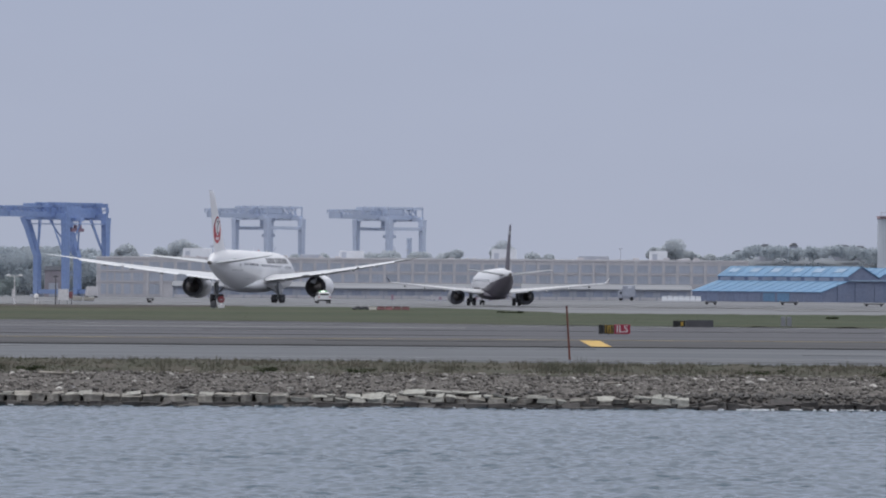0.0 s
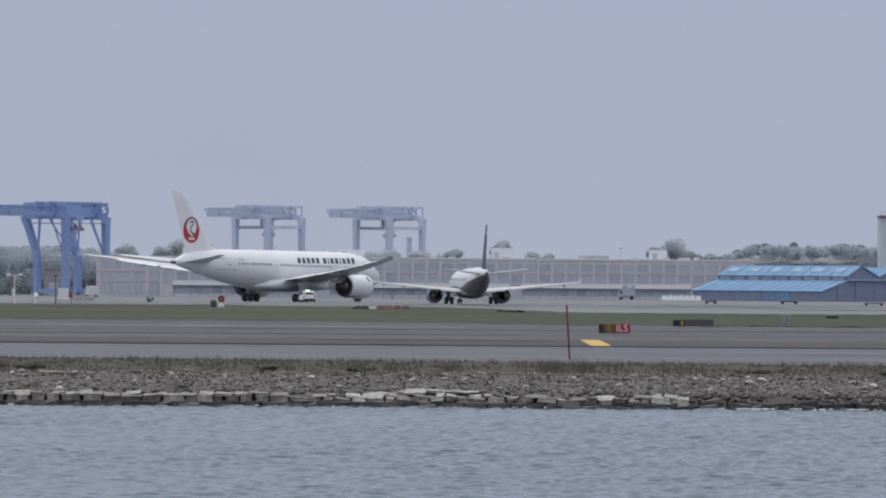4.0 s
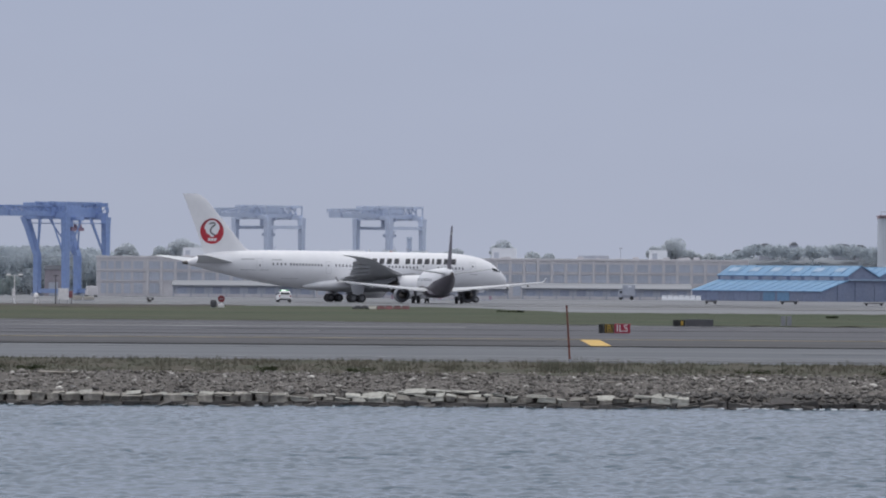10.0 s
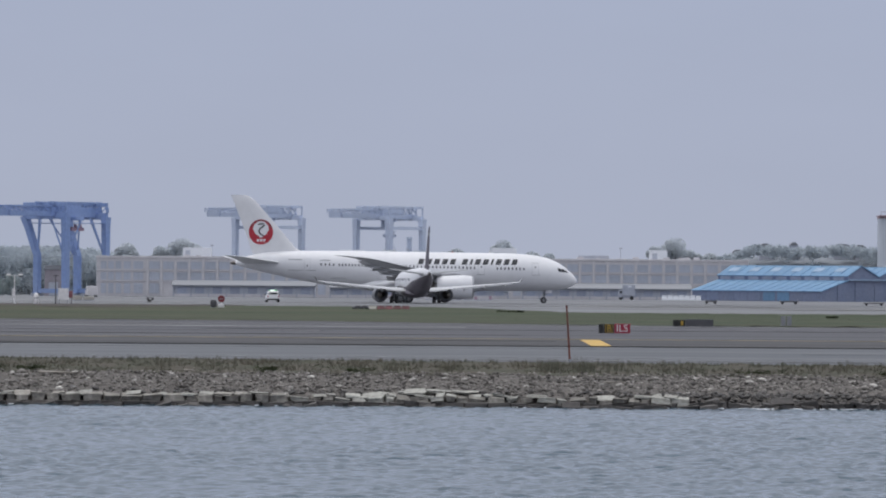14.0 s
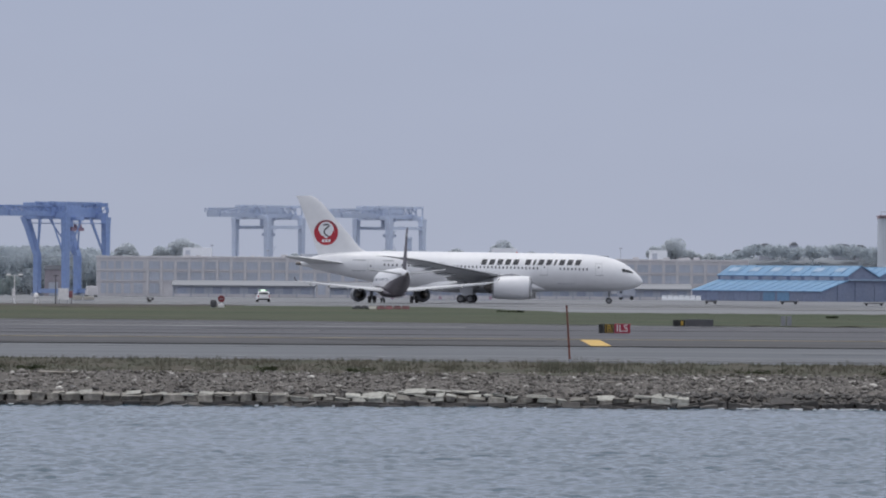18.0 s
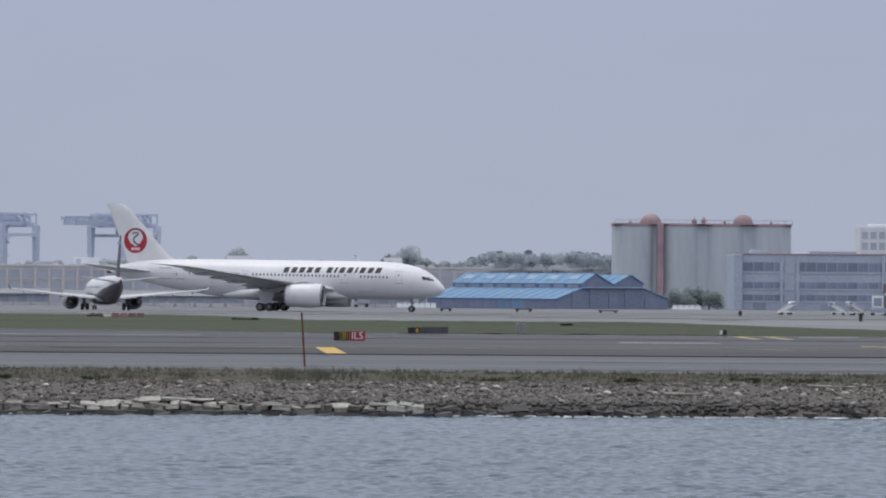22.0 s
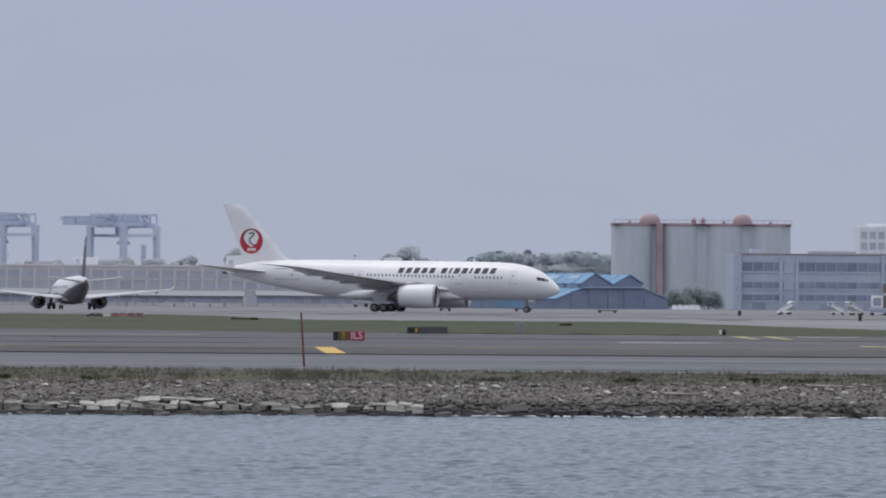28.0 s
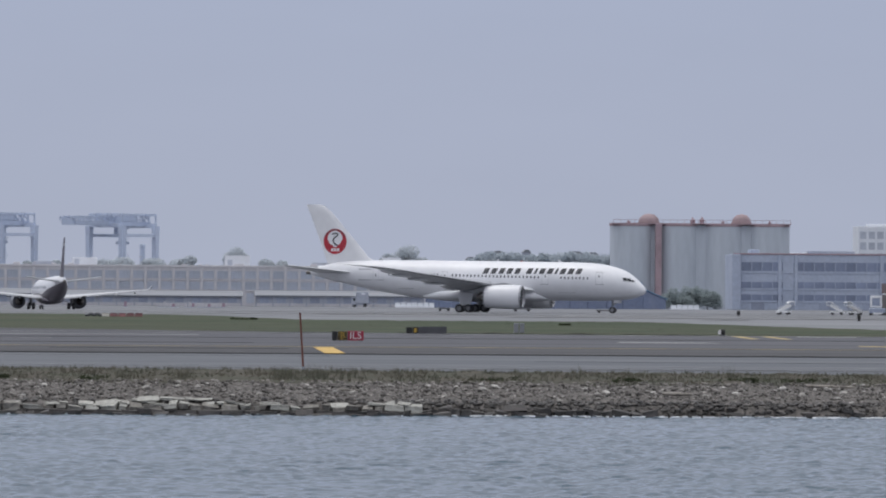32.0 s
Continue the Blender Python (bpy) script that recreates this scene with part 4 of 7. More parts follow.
def escort_car():
    """A white airfield utility vehicle; it drives along +x."""
    car = thing("utility_vehicle", "white airfield utility vehicle with a lit green and white roof bar", "vehicle")
    body = loft([[(x, -w, z0), (x, w, z0), (x, w * 1.0, (z0 + z1) / 2), (x, w * 0.93, z1), (x, -w * 0.93, z1), (x, -w, (z0 + z1) / 2)] for x, w, z0, z1 in
                 ((-2.45, 0.88, 0.48, 0.95), (-2.4, 0.96, 0.38, 1.08), (-1.5, 1.0, 0.34, 1.12), (0.9, 1.0, 0.34, 1.12), (1.1, 1.0, 0.34, 1.08), (2.3, 0.96, 0.36, 1.0), (2.5, 0.86, 0.45, 0.85))])
    part("body", body, M["car_white"], car, "white painted body", True)
    cabin = loft([[(x, -w, 1.1), (x, w, 1.1), (x - s, w * 0.82, z), (x - s, -w * 0.82, z)] for x, w, z, s in ((-2.4, 0.93, 1.15, 0.0), (-2.2, 0.93, 1.58, -0.1), (-1.8, 0.94, 1.66, 0.0), (0.1, 0.94, 1.66, 0.0), (0.35, 0.94, 1.60, 0.05), (1.05, 0.92, 1.14, 0.0))])
    part("cabin", cabin, M["car_white"], car, "white cabin", True)
    part("rear_window", loft([[(-2.42, -0.72, 1.2), (-2.42, 0.72, 1.2), (-2.36, 0.72, 1.2), (-2.36, -0.72, 1.2)], [(-2.26, -0.66, 1.5), (-2.26, 0.66, 1.5), (-2.20, 0.66, 1.5), (-2.20, -0.66, 1.5)]]), M["glass_dark"], car, "dark rear window")
    part("windscreen", loft([[(1.02, -0.75, 1.16), (1.02, 0.75, 1.16), (0.96, 0.75, 1.16), (0.96, -0.75, 1.16)], [(0.46, -0.66, 1.55), (0.46, 0.66, 1.55), (0.40, 0.66, 1.55), (0.40, -0.66, 1.55)]]), M["glass_dark"], car, "dark windscreen")
    for side in (-1, 1):
        for x0, x1 in ((-2.1, -1.25), (-1.15, -0.35), (-0.25, 0.6)):
            part("side_window", loft([[(x0, side * 0.955, 1.2), (x1, side * 0.955, 1.2), (x1, side * 0.90, 1.2), (x0, side * 0.90, 1.2)], [(x0 + 0.05, side * 0.84, 1.52), (x1 - 0.08, side * 0.84, 1.52), (x1 - 0.08, side * 0.78, 1.52), (x0 + 0.05, side * 0.78, 1.52)]]), M["glass_dark"], car)
        part("tail_light", box(-2.47, -2.38, side * 0.82 - 0.09, side * 0.82 + 0.09, 0.78, 1.05, 0.02), M["sign_red"], car, "red tail light")
        part("headlight", box(2.36, 2.50, side * 0.7 - 0.16, side * 0.7 + 0.16, 0.68, 0.86, 0.02), M["metal"], car, "headlight")
        part("mirror", box(0.72, 0.84, side * 1.08 - 0.1, side * 1.08 + 0.1, 1.12, 1.3, 0.03), M["sign_black"], car)
    part("bumper", box(-2.58, -2.42, -0.92, 0.92, 0.36, 0.56, 0.04), M["sign_black"], car, "black rear bumper")
    part("bumper", box(2.46, 2.60, -0.92, 0.92, 0.36, 0.56, 0.04), M["sign_black"], car, "black front bumper")
    bar = part("light_bar", box(-0.85, -0.55, -0.62, 0.62, 1.66, 1.75, 0.01), M["sign_black"], car, "roof light bar")
    for y0, y1, m in ((-0.60, -0.34, "lamp_green"), (-0.32, 0.12, "lamp_white"), (0.14, 0.36, "lamp_white"), (0.38, 0.60, "lamp_green")):
        part("lamp", box(-0.88, -0.52, y0, y1, 1.75, 1.88, 0.03), M[m], bar, "lit lamp")
    for x in (-1.55, 1.55):
        for side in (-1, 1):
            t = part("wheel", turned([(-0.12, 0.2), (-0.12, 0.34), (-0.08, 0.38), (0.08, 0.38), (0.12, 0.34), (0.12, 0.2)], "Y", 16), M["rubber"], car, "black tyre", True)
            t.location = (x, side * 0.88, 0.38)
            part("rim", turned([(-0.13, 0.05), (-0.125, 0.2), (0.125, 0.2), (0.13, 0.05)], "Y", 10), M["hub"], t)
    return car


airliner, airliner_wheels = wide_body()
regional, regional_wheels = regional_jet()
escort = escort_car()


# ---- far shore: harbour cranes ----
def harbour_crane(place, height, gauge, spread, reach, paint, deck, label, splay=0.0):
    """A ship-to-shore crane; the boom points along +x."""
    c = thing("harbour_crane", label, "crane", place, "harbour cranes")
    p, d = M[paint], M[deck]
    gz = height - 6.2
    for x in (-gauge / 2, gauge / 2):
        for y in (-spread / 2, spread / 2):
            foot, head = (y + splay * 0.48, y - splay * 0.52) if y < 0 else (y, y)
            leg = part("leg", loft([[(x + i * w, v + j * w, z) for i, j in ((-1, -1), (1, -1), (1, 1), (-1, 1))] for z, w, v in ((0.9, 1.0, foot), (height * 0.43, 1.0, foot), (height * 0.72, 1.1, head + (foot - head) * 0.32), (gz + 1.0, 1.25, head))]), p, c)
            part("bogie", box(x - 2.6, x + 2.6, foot - 0.7, foot + 0.7, 0.0, 0.95, 0.08), M["shed_dark"], leg, "wheel bogie on the quay rail")
            if paint == "crane_blue":
                part("knee_brace", beam((x, foot, height * 0.38), (x - math.copysign(gauge * 0.40, x), head, gz + 0.4), 0.42), p, leg)
                part("knee_brace", beam((x, foot, height * 0.38), (x, head - math.copysign(spread * 0.42, y), gz + 0.4), 0.42), p, leg)
    for x in (-gauge / 2, gauge / 2):
        part("sill_beam", beam((x, -spread / 2 + splay * 0.48, 1.8), (x, spread / 2, 1.8), 1.3, 1.5), p, c)
        part("cross_beam", beam((x, -spread / 2 - splay * 0.52, gz + 1.2), (x, spread / 2, gz + 1.2), 1.4, 1.8), p, c)
    for y in (-spread / 2, spread / 2):
        if splay:
            continue
        part("tie_beam", beam((-gauge / 2, y, height * 0.76), (gauge / 2, y, height * 0.76), 1.0, 1.3), p, c)
    # twin girders as trusses, with a deck, hangers and windbreak panels
    for y in (-3.2, 3.2):
        g = part("girder", beam((-gauge / 2 - 3, y, gz + 2.0), (gauge / 2 + reach, y, gz + 2.0), 1.1, 1.7), d, c)
        part("top_chord", beam((-gauge / 2 - 3, y, height - 0.5), (gauge / 2 + 3, y, height - 0.5), 0.8, 0.9), p, g)
        bm = bmesh.new()
        n = 9
        for i in range(n):
            x0 = -gauge / 2 - 3 + (gauge + 6) * i / n
            x1 = -gauge / 2 - 3 + (gauge + 6) * (i + 1) / n
            add_beam(bm, (x0, y, gz + 2.6), (x1, y, height - 0.6), 0.4)
            add_beam(bm, (x1, y, gz + 2.6), (x1, y, height - 0.6), 0.35)
        part("truss_web", bm, d, g)
        bm = bmesh.new()
        for i in range(int(reach / 2.4)):
            x0 = gauge / 2 + 3 + i * 2.4
            add_beam(bm, (x0, y, gz + 2.8), (x0 + 2.4, y, gz + 4.6), 0.35)
            add_beam(bm, (x0 + 2.4, y, gz + 2.8), (x0 + 2.4, y, gz + 4.6), 0.35)
        add_beam(bm, (gauge / 2 + 2, y, gz + 4.7), (gauge / 2 + reach, y, gz + 4.5), 0.6)
        part("boom_lattice", bm, d, g, "lattice of the short boom")
    part("machinery_house", box(-gauge / 2 + (7 if splay else 6), gauge / 2 - (5 if splay else 3), -3.6, 3.6, gz + 2.9, height - 1.0, 0.2), d, c, "boxed machinery house on the girders")
    for y in (-3.75, 3.75):
        part("girder_plate", box(-gauge / 2 - 2.5, gauge / 2 + 2.5, y - 0.08, y + 0.08, gz + 1.0, gz + (4.3 if splay else 2.7), 0.03), d, c, "solid plate along the girder")
    for x in (-gauge / 2, gauge / 2):
        if not splay:
            part("frame_beam", beam((x, -spread / 2, height - 0.6), (x, spread / 2, height - 0.6), 0.9, 1.0), p, c)
            for k in range(6):
                yy = -spread / 2 + spread * k / 5
                part("frame_post", beam((x, yy, gz + 2.0), (x, yy, height - 0.6), 0.5), d, c)
            continue
        y0, y1 = -spread / 2 - splay * 0.52 - 0.6, spread / 2 + 0.6
        w2 = part("frame_plate", box(x - 0.5, x + 0.5, y0, y1, gz + 0.2, gz + 2.5, 0.05), d, c, "deep plate across the portal")
        part("frame_chord", box(x - 0.45, x + 0.45, y0, y1, height - 1.7, height - 0.3, 0.05), d, w2)
        part("frame_wall", box(x - 0.4, x + 0.4, y0, y0 + (y1 - y0) * 0.36, gz + 2.5, height - 1.7), d, w2)
        for k in range(5):
            yy = y0 + (y1 - y0) * (0.36 + 0.16 * k)
            part("frame_post", box(x - 0.4, x + 0.4, yy - 0.35, yy + 0.35, gz + 2.5, height - 1.7), d, w2)
            if k < 4:
                part("frame_brace", beam((x, yy, gz + 2.6), (x, yy + (y1 - y0) * 0.16, height - 1.8), 0.3), d, w2)
    if splay:
        part("wind_panel", box(gauge / 2 - 4.2, gauge / 2 + 2.5, -3.7, -3.5, gz + 2.8, height - 1.2, 0.03), d, c)
        for y in (-spread / 2, spread / 2):
            part("walkway", box(-gauge / 2, gauge / 2, y - 0.5, y + 0.5, gz - 1.3, gz - 1.0, 0.05), d, c, "blue hanging walkway")
    for i in range(4):
        part("vent", box(-gauge / 2 + 2 + i * 2.1, -gauge / 2 + 3.2 + i * 2.1, -3.72, -3.58, gz + 3.6, gz + 4.7, 0.02), M["white_block"], c, "pale louvre")
    part("boom_stop", beam((gauge / 2 + reach, -3.2, gz + 2.4), (gauge / 2 + reach, 3.2, gz + 2.4), 1.0, 2.6), d, c)
    across, drop = (3.4, 2.6) if splay else (0.0, 5.4)
    cab = part("trolley", box(-1.5, 2.5, across - 2.6, across + 2.6, gz - 0.2, gz + 1.0, 0.1), d, c)
    part("operator_cab", box(2.2, 4.2, across - 1.1, across + 1.1, gz - 2.4, gz - 0.2, 0.1), d, cab)
    bm = bmesh.new()
    for x, y in ((-1, -1.5), (1, -1.5), (-1, 1.5), (1, 1.5)):
        add_beam(bm, (x, across + y, gz), (x * 0.7, across + y * 0.8, gz - drop), 0.12)
    part("hoist_rope", bm, d, cab)
    part("spreader", box(-3.0, 3.0, across - 1.1, across + 1.1, gz - drop - 1.2, gz - drop, 0.1), M["crane_red"] if splay else d, cab, "hanging container spreader")
    if splay:
        for x in (-2.4, -0.2, 2.0):
            part("spreader_head", box(x, x + 0.8, across - 0.5, across + 0.5, gz - drop, gz - drop + 1.1, 0.05), M["crane_red"], cab, "dull red spreader head block")
    stair = bmesh.new()
    for i in range(8):
        s = 1 if i % 2 else -1
        add_beam(stair, (-gauge / 2 - 1.6, s * 2.0 - spread / 2, 2 + i * (gz - 2) / 8), (-gauge / 2 - 1.6, -s * 2.0 - spread / 2, 2 + (i + 1) * (gz - 2) / 8), 0.14)
    part("stair", stair, p, c, "zigzag access stair")
    return c


harbour_crane(pose(-128.3, 1735, land(1735), 0, 0, 229.5), 32.3, 19.5, 16.5, 22, "crane_blue", "crane_blue", "blue ship-to-shore container crane on the far quay", 6.1)
harbour_crane(pose(-72.4, 2100, land(2100), 0, 0, 229.5), 38.2, 21, 18, 23, "crane_pale", "crane_deck", "blue container crane on the distant quay, paint paled for haze")
harbour_crane(pose(-22.3, 2100, land(2100), 0, 0, 229.5), 38.1, 21, 18, 23, "crane_pale", "crane_deck", "blue container crane on the distant quay, paint paled for haze")


# ---- the long pale warehouse ----
def warehouse():
    base = land(1500)
    w = thing("warehouse", "long pale three-storey warehouse with rows of large windows", "warehouse", pose(-102.6, 1500, base, 0, 0, -0.35))
    long, high = 193.0, 11.75
    part("wall", box(0, long, 0, 24, 0, high, 0.05), M["render_pale"], w, "rendered concrete wall, colour paled for haze")
    part("parapet", box(-0.15, long + 0.15, -0.25, 0.25, high - 0.35, high + 0.35, 0.05), M["render_pale"], w)
    part("cornice", box(-0.1, long + 0.1, -0.22, 0.0, 7.62, 7.9, 0.03), M["render_pale"], w)
    part("cornice", box(-0.1, long + 0.1, -0.22, 0.0, 4.45, 4.75, 0.03), M["render_pale"], w)
    bays = []
    for x, wide in ((2.1, 1.6), (4.3, 1.6), (6.5, 1.6), (9.1, 2.0), (12.4, 2.8)):
        bays.append((x, wide))
    x = 17.2
    while x < long - 2:
        bays.append((x, 3.1))
        x += 4.13
    made = {}

    def window(x, z0, z1, wide, bars):
        key = (round(wide, 2), z0, z1)
        if key in made:
            pane, frame_ = made[key]
            q = again(pane, pose(x, 0, 0))
            again(frame_, pose(0, 0, 0), q)
            return
        pane = part("pane", box(-wide / 2, wide / 2, -0.06, 0.02, z0, z1), M["pane_blue"], w, "window panes, paled towards the wall colour for haze")
        bm = bmesh.new()
        for i in range(bars + 1):
            xx = -wide / 2 + wide * i / bars
            add_box(bm, xx - 0.06, xx + 0.06, -0.13, -0.05, z0, z1)
        for zz in (z0, (z0 + z1) / 2, z1):
            add_box(bm, -wide / 2, wide / 2, -0.12, -0.05, zz - 0.05, zz + 0.05)
        frame_ = part("mullion", bm, M["pane_blue"], pane)
        pane.location.x = x
        made[key] = (pane, frame_)
    for i, (x, wide) in enumerate(bays):
        window(x, 8.25, 10.4, wide, 2 if wide < 2.5 else 4)
        window(x, 5.0, 7.2, wide, 2 if wide < 2.5 else 4)
        if x < 18 or i % 2:
            window(x, 1.0, 3.9, wide * (0.9 if x < 18 else 0.7), 2)
    pil = None
    for i, (x, wide) in enumerate(bays[5:]):
        m = pose(x - 2.065, 0, 0)
        if pil is None:
            pil = part("pilaster", box(-0.42, 0.42, -0.3, 0.0, 0, high - 0.4, 0.04), M["render_pale"], w)
            pil.matrix_basis = m
        else:
            again(pil, m)
    for x0, x1, z, dy in ((25.2, 33.6, 2.9, 6), (117.0, 124.5, 3.3, 6), (164, 169.2, 3.0, 5), (60, 66, 1.3, 9), (143, 152, 1.4, 8), (71.6, 79.0, 2.5, 8)):
        h = part("roof_house", box(x0, x1, dy, dy + 6, high, high + z, 0.06), M["white_block"] if z > 2 else M["shed_dark"], w, "pale rooftop plant room" if z > 2 else "low dark rooftop plant")
        part("roof_hatch", box(x0 + 0.8, x0 + 2.2, dy - 0.08, dy, high + 0.2, high + min(z, 2.2) - 0.1, 0.02), M["pane_blue"], h)
    for x, z in ((34.0, 3.4), (92.0, 2.6), (155.3, 3.4), (50.5, 2.0)):
        mast = part("roof_mast", turned([(high, 0.09), (high + z, 0.06)], "Z", 8, (x, 4, 0)), M["shed_dark"], w)
        part("mast_head", box(x - 0.5, x + 0.5, 3.9, 4.1, high + z, high + z + 0.35, 0.04), M["shed_dark"], mast)
    rng = random.Random(4)
    for i in range(26):
        x, s = rng.uniform(18, 188), rng.uniform(0.5, 1.3)
        part("roof_unit", box(x, x + s * 1.6, 3, 3 + s, high, high + s * 0.8, 0.05), M["render_pale"], w)


warehouse()


def low_shed(x0, x1, y, roof_h, eave_h, label):
    z = land(y)
    s = thing("low_shed", label, "shed", pose(x0, y, z), "low sheds before the warehouse")
    long = x1 - x0
    part("wall", box(0, long, 0.6, 14, 0, eave_h, 0.03), M["shed_dark"], s, "dark bluish shed front")
    part("roof", prism([(0, 0), (14.6, 0), (14.6, 0.2), (7.3, roof_h - eave_h), (0, 0.2)], 0, 1), M["shed_roof"], s, "pale metal roof").matrix_basis = Matrix(((0, long + 0.8, 0, -0.4), (1, 0, 0, -0.3), (0, 0, 1, eave_h + 0.003), (0, 0, 0, 1)))
    part("plinth", box(-0.05, long + 0.05, 0.5, 0.7, 0, 0.9, 0.02), M["render_pale"], s)
    n = max(3, int(long / 4.5))
    bay = None
    for i in range(n):
        m = pose((i + 0.5) * long / n, 0, 0)
        if bay is None:
            bay = part("dock_door", box(-1.3, 1.3, 0.5, 0.62, 0.9, eave_h - 0.35, 0.02), M["pane_dark"], s, "dark loading door")
            bay.matrix_basis = m
        else:
            again(bay, m)
    pst = None
    for i in range(n + 1):
        m = pose(i * long / n, 0, 0)
        if pst is None:
            pst = part("post", box(-0.15, 0.15, 0.3, 0.6, 0, eave_h, 0.02), M["shed_dark"], s)
            pst.matrix_basis = m
        else:
            again(pst, m)


low_shed(-74.5, -35.5, 1400, 4.6, 3.1, "low freight shed with pale roof and dark loading front")
low_shed(-31.0, 18.0, 1395, 4.2, 2.7, "low freight shed with pale roof and dark loading front")
low_shed(22.0, 68.0, 1390, 4.4, 2.9, "low freight shed with pale roof and dark loading front")


# ---- the blue hall ----
def blue_hall():
    near = (82.6, 1100)
    h = thing("blue_hall", "blue metal hall with monitor roofs and twin gables", "hall", pose(near[0], near[1], land(1105) - 0.1, 0, 0, 135))
    # local x runs back along the ridge, local y across the gables, away to the right
    long = 38.5
    line = [(0, 2.25), (8.6, 4.55), (8.6, 5.65), (13.0, 7.75), (19.0, 5.35), (25.0, 7.5), (29.4, 5.6), (29.4, 4.5), (38.0, 2.2)]
    outline = [(0, 0)] + line + [(38.0, 0)]
    part("wall", loft([[(x, -y, z - (0.05 if i not in (0, len(outline) - 1) else 0)) for i, (y, z) in enumerate(outline)] for x in (0.25, long - 0.25)]), M["blue_wall"], h, "dark blue sheet wall")
    for k, ((y0, z0), (y1, z1)) in enumerate(zip(line, line[1:])):
        if abs(y1 - y0) < 0.1:
            continue
        n = 14
        sheet = None
        for i in range(n):
            x0 = long * i / n
            if sheet is None:
                rise = (z1 - z0) / (y1 - y0)
                a0, a1 = (y0 - 0.25, y1 + 0.05) if rise > 0 else (y0 - 0.05, y1 + 0.25)
                za, zb = z0 + (a0 - y0) * rise, z0 + (a1 - y0) * rise
                bm = loft([[(x, -a0, za + 0.02), (x, -a0, za + 0.14), (x, -a1, zb + 0.14), (x, -a1, zb + 0.02)] for x in (0.0, long / n - 0.02)])
                add_beam(bm, (0.06, -a0, za + 0.17), (0.06, -a1, zb + 0.17), 0.10, 0.10)
                sheet = part("roof_panel", bm, M["blue_roof"], h, "bright blue metal roof panel")
            else:
                again(sheet, pose(x0, 0, 0))
    for k in range(6):
        x = 3.2 + k * 6.2
        y0, y1, z0, z1 = 10.2, 11.9, 5.65 + (10.2 - 8.6) * 0.477, 5.65 + (11.9 - 8.6) * 0.477
        part("skylight", loft([[(xx, -y0, z0 + 0.15), (xx, -y0, z0 + 0.22), (xx, -y1, z1 + 0.22), (xx, -y1, z1 + 0.15)] for xx in (x, x + 2.6)]), M["skylight"], h, "pale translucent roof light")
    for k in range(9):
        x = 1.4 + k * 4.15
        part("clerestory_window", box(x, x + 3.0, -8.62, -8.52, 4.72, 5.5, 0.0), M["pane_dark"], h)
        part("side_door" if k in (2, 3) else "wall_panel", box(x, x + 3.4, -0.02, 0.06, 0.15, 2.0, 0.0), M["blue_roof"] if k in (2, 3) else M["blue_wall"], h, "bright blue sliding door" if k in (2, 3) else "")
    for y0, y1, top in ((5, 9.5, 4.0), (11, 15.5, 4.4), (17.5, 20.5, 3.6), (23, 27.5, 4.4), (30, 33, 2.6)):
        part("gable_door", box(0.12, 0.24, -y1, -y0, 0.05, top, 0.0), M["blue_wall"], h, "large closed gable door")
    part("gable_canopy", box(-0.5, 0.24, -29.4, -8.6, 4.62, 4.9, 0.04), M["skylight"], h, "pale strip canopy across the gables")


blue_hall()


# ---- silos, offices, white block ----
def silos():
    s = thing("silo_block", "four grey concrete silos in a row with orange-brown domes", "silo", pose(145.1, 1400, land(1400) - 0.1))
    r = 6.25
    tube = None
    for i in range(4):
        m = pose(-18.75 + i * 12.5, 0, 0)
        if tube is None:
            tube = part("silo", turned([(0, r), (23.5, r)], "Z", 40), M["silo"], s, "grey concrete silo", True)
            part("silo_rim", turned([(23.1, r + 0.05), (23.12, r + 0.16), (23.62, r + 0.16), (23.65, r)], "Z", 40), M["silo_trim"], tube, "rust-red rim band")
            part("hoop", turned([(11.9, r), (11.9, r + 0.05), (12.1, r + 0.05), (12.1, r)], "Z", 40), M["silo"], tube)
            tube.matrix_basis = m
            kids = list(tube.children)
        else:
            t = again(tube, m)
            for k in kids:
                again(k, Matrix(), t)
    part("infill_wall", box(-19, 19, -3.9, 5.5, 0, 23.4, 0.05), M["silo"], s, "flat wall between the silos")
    part("roof_deck", box(-24.8, 24.8, -5.4, 6.0, 23.66, 23.95, 0.03), M["silo_trim"], s, "rust-red roof deck")
    for x, rr in ((-14.2, 2.9), (11.6, 2.7)):
        part("dome", turned([(23.95, rr), (24.9, rr * 0.96), (25.7, rr * 0.8), (26.35, rr * 0.52), (26.65, 0.1)], "Z", 28, (x, 0, 0)), M["dome"], s, "orange-brown dome", True)
        part("dome_base", turned([(23.95, rr + 0.2), (24.3, rr + 0.2)], "Z", 28, (x, 0, 0)), M["dome"], s)
    part("stair_tower", box(-12.9, -11.2, -6.6, -4.2, 0, 23.7, 0.06), M["silo_trim"], s, "rust-red stair tower")
    for x, w_, z in ((-2.2, 0.75, 1.7), (0.4, 0.7, 1.9), (6.2, 0.5, 0.9), (-20, 0.6, 0.8), (19.2, 0.5, 0.7)):
        part("vent_cowl", turned([(23.95, w_ * 0.8), (23.95 + z * 0.55, w_), (23.95 + z * 0.6, w_ * 0.75), (23.95 + z, 0.06)], "Z", 12, (x, -2, 0)), M["silo_trim"], s, "rust-red pointed roof vent")
    rail = bmesh.new()
    for i in range(26):
        add_box(rail, -24.6 + i * 1.97, -24.5 + i * 1.97, -5.3, -5.2, 23.95, 24.9)
    add_box(rail, -24.6, 24.8, -5.32, -5.2, 24.8, 24.9)
    part("roof_rail", rail, M["silo_trim"], s, "thin roof railing")


silos()


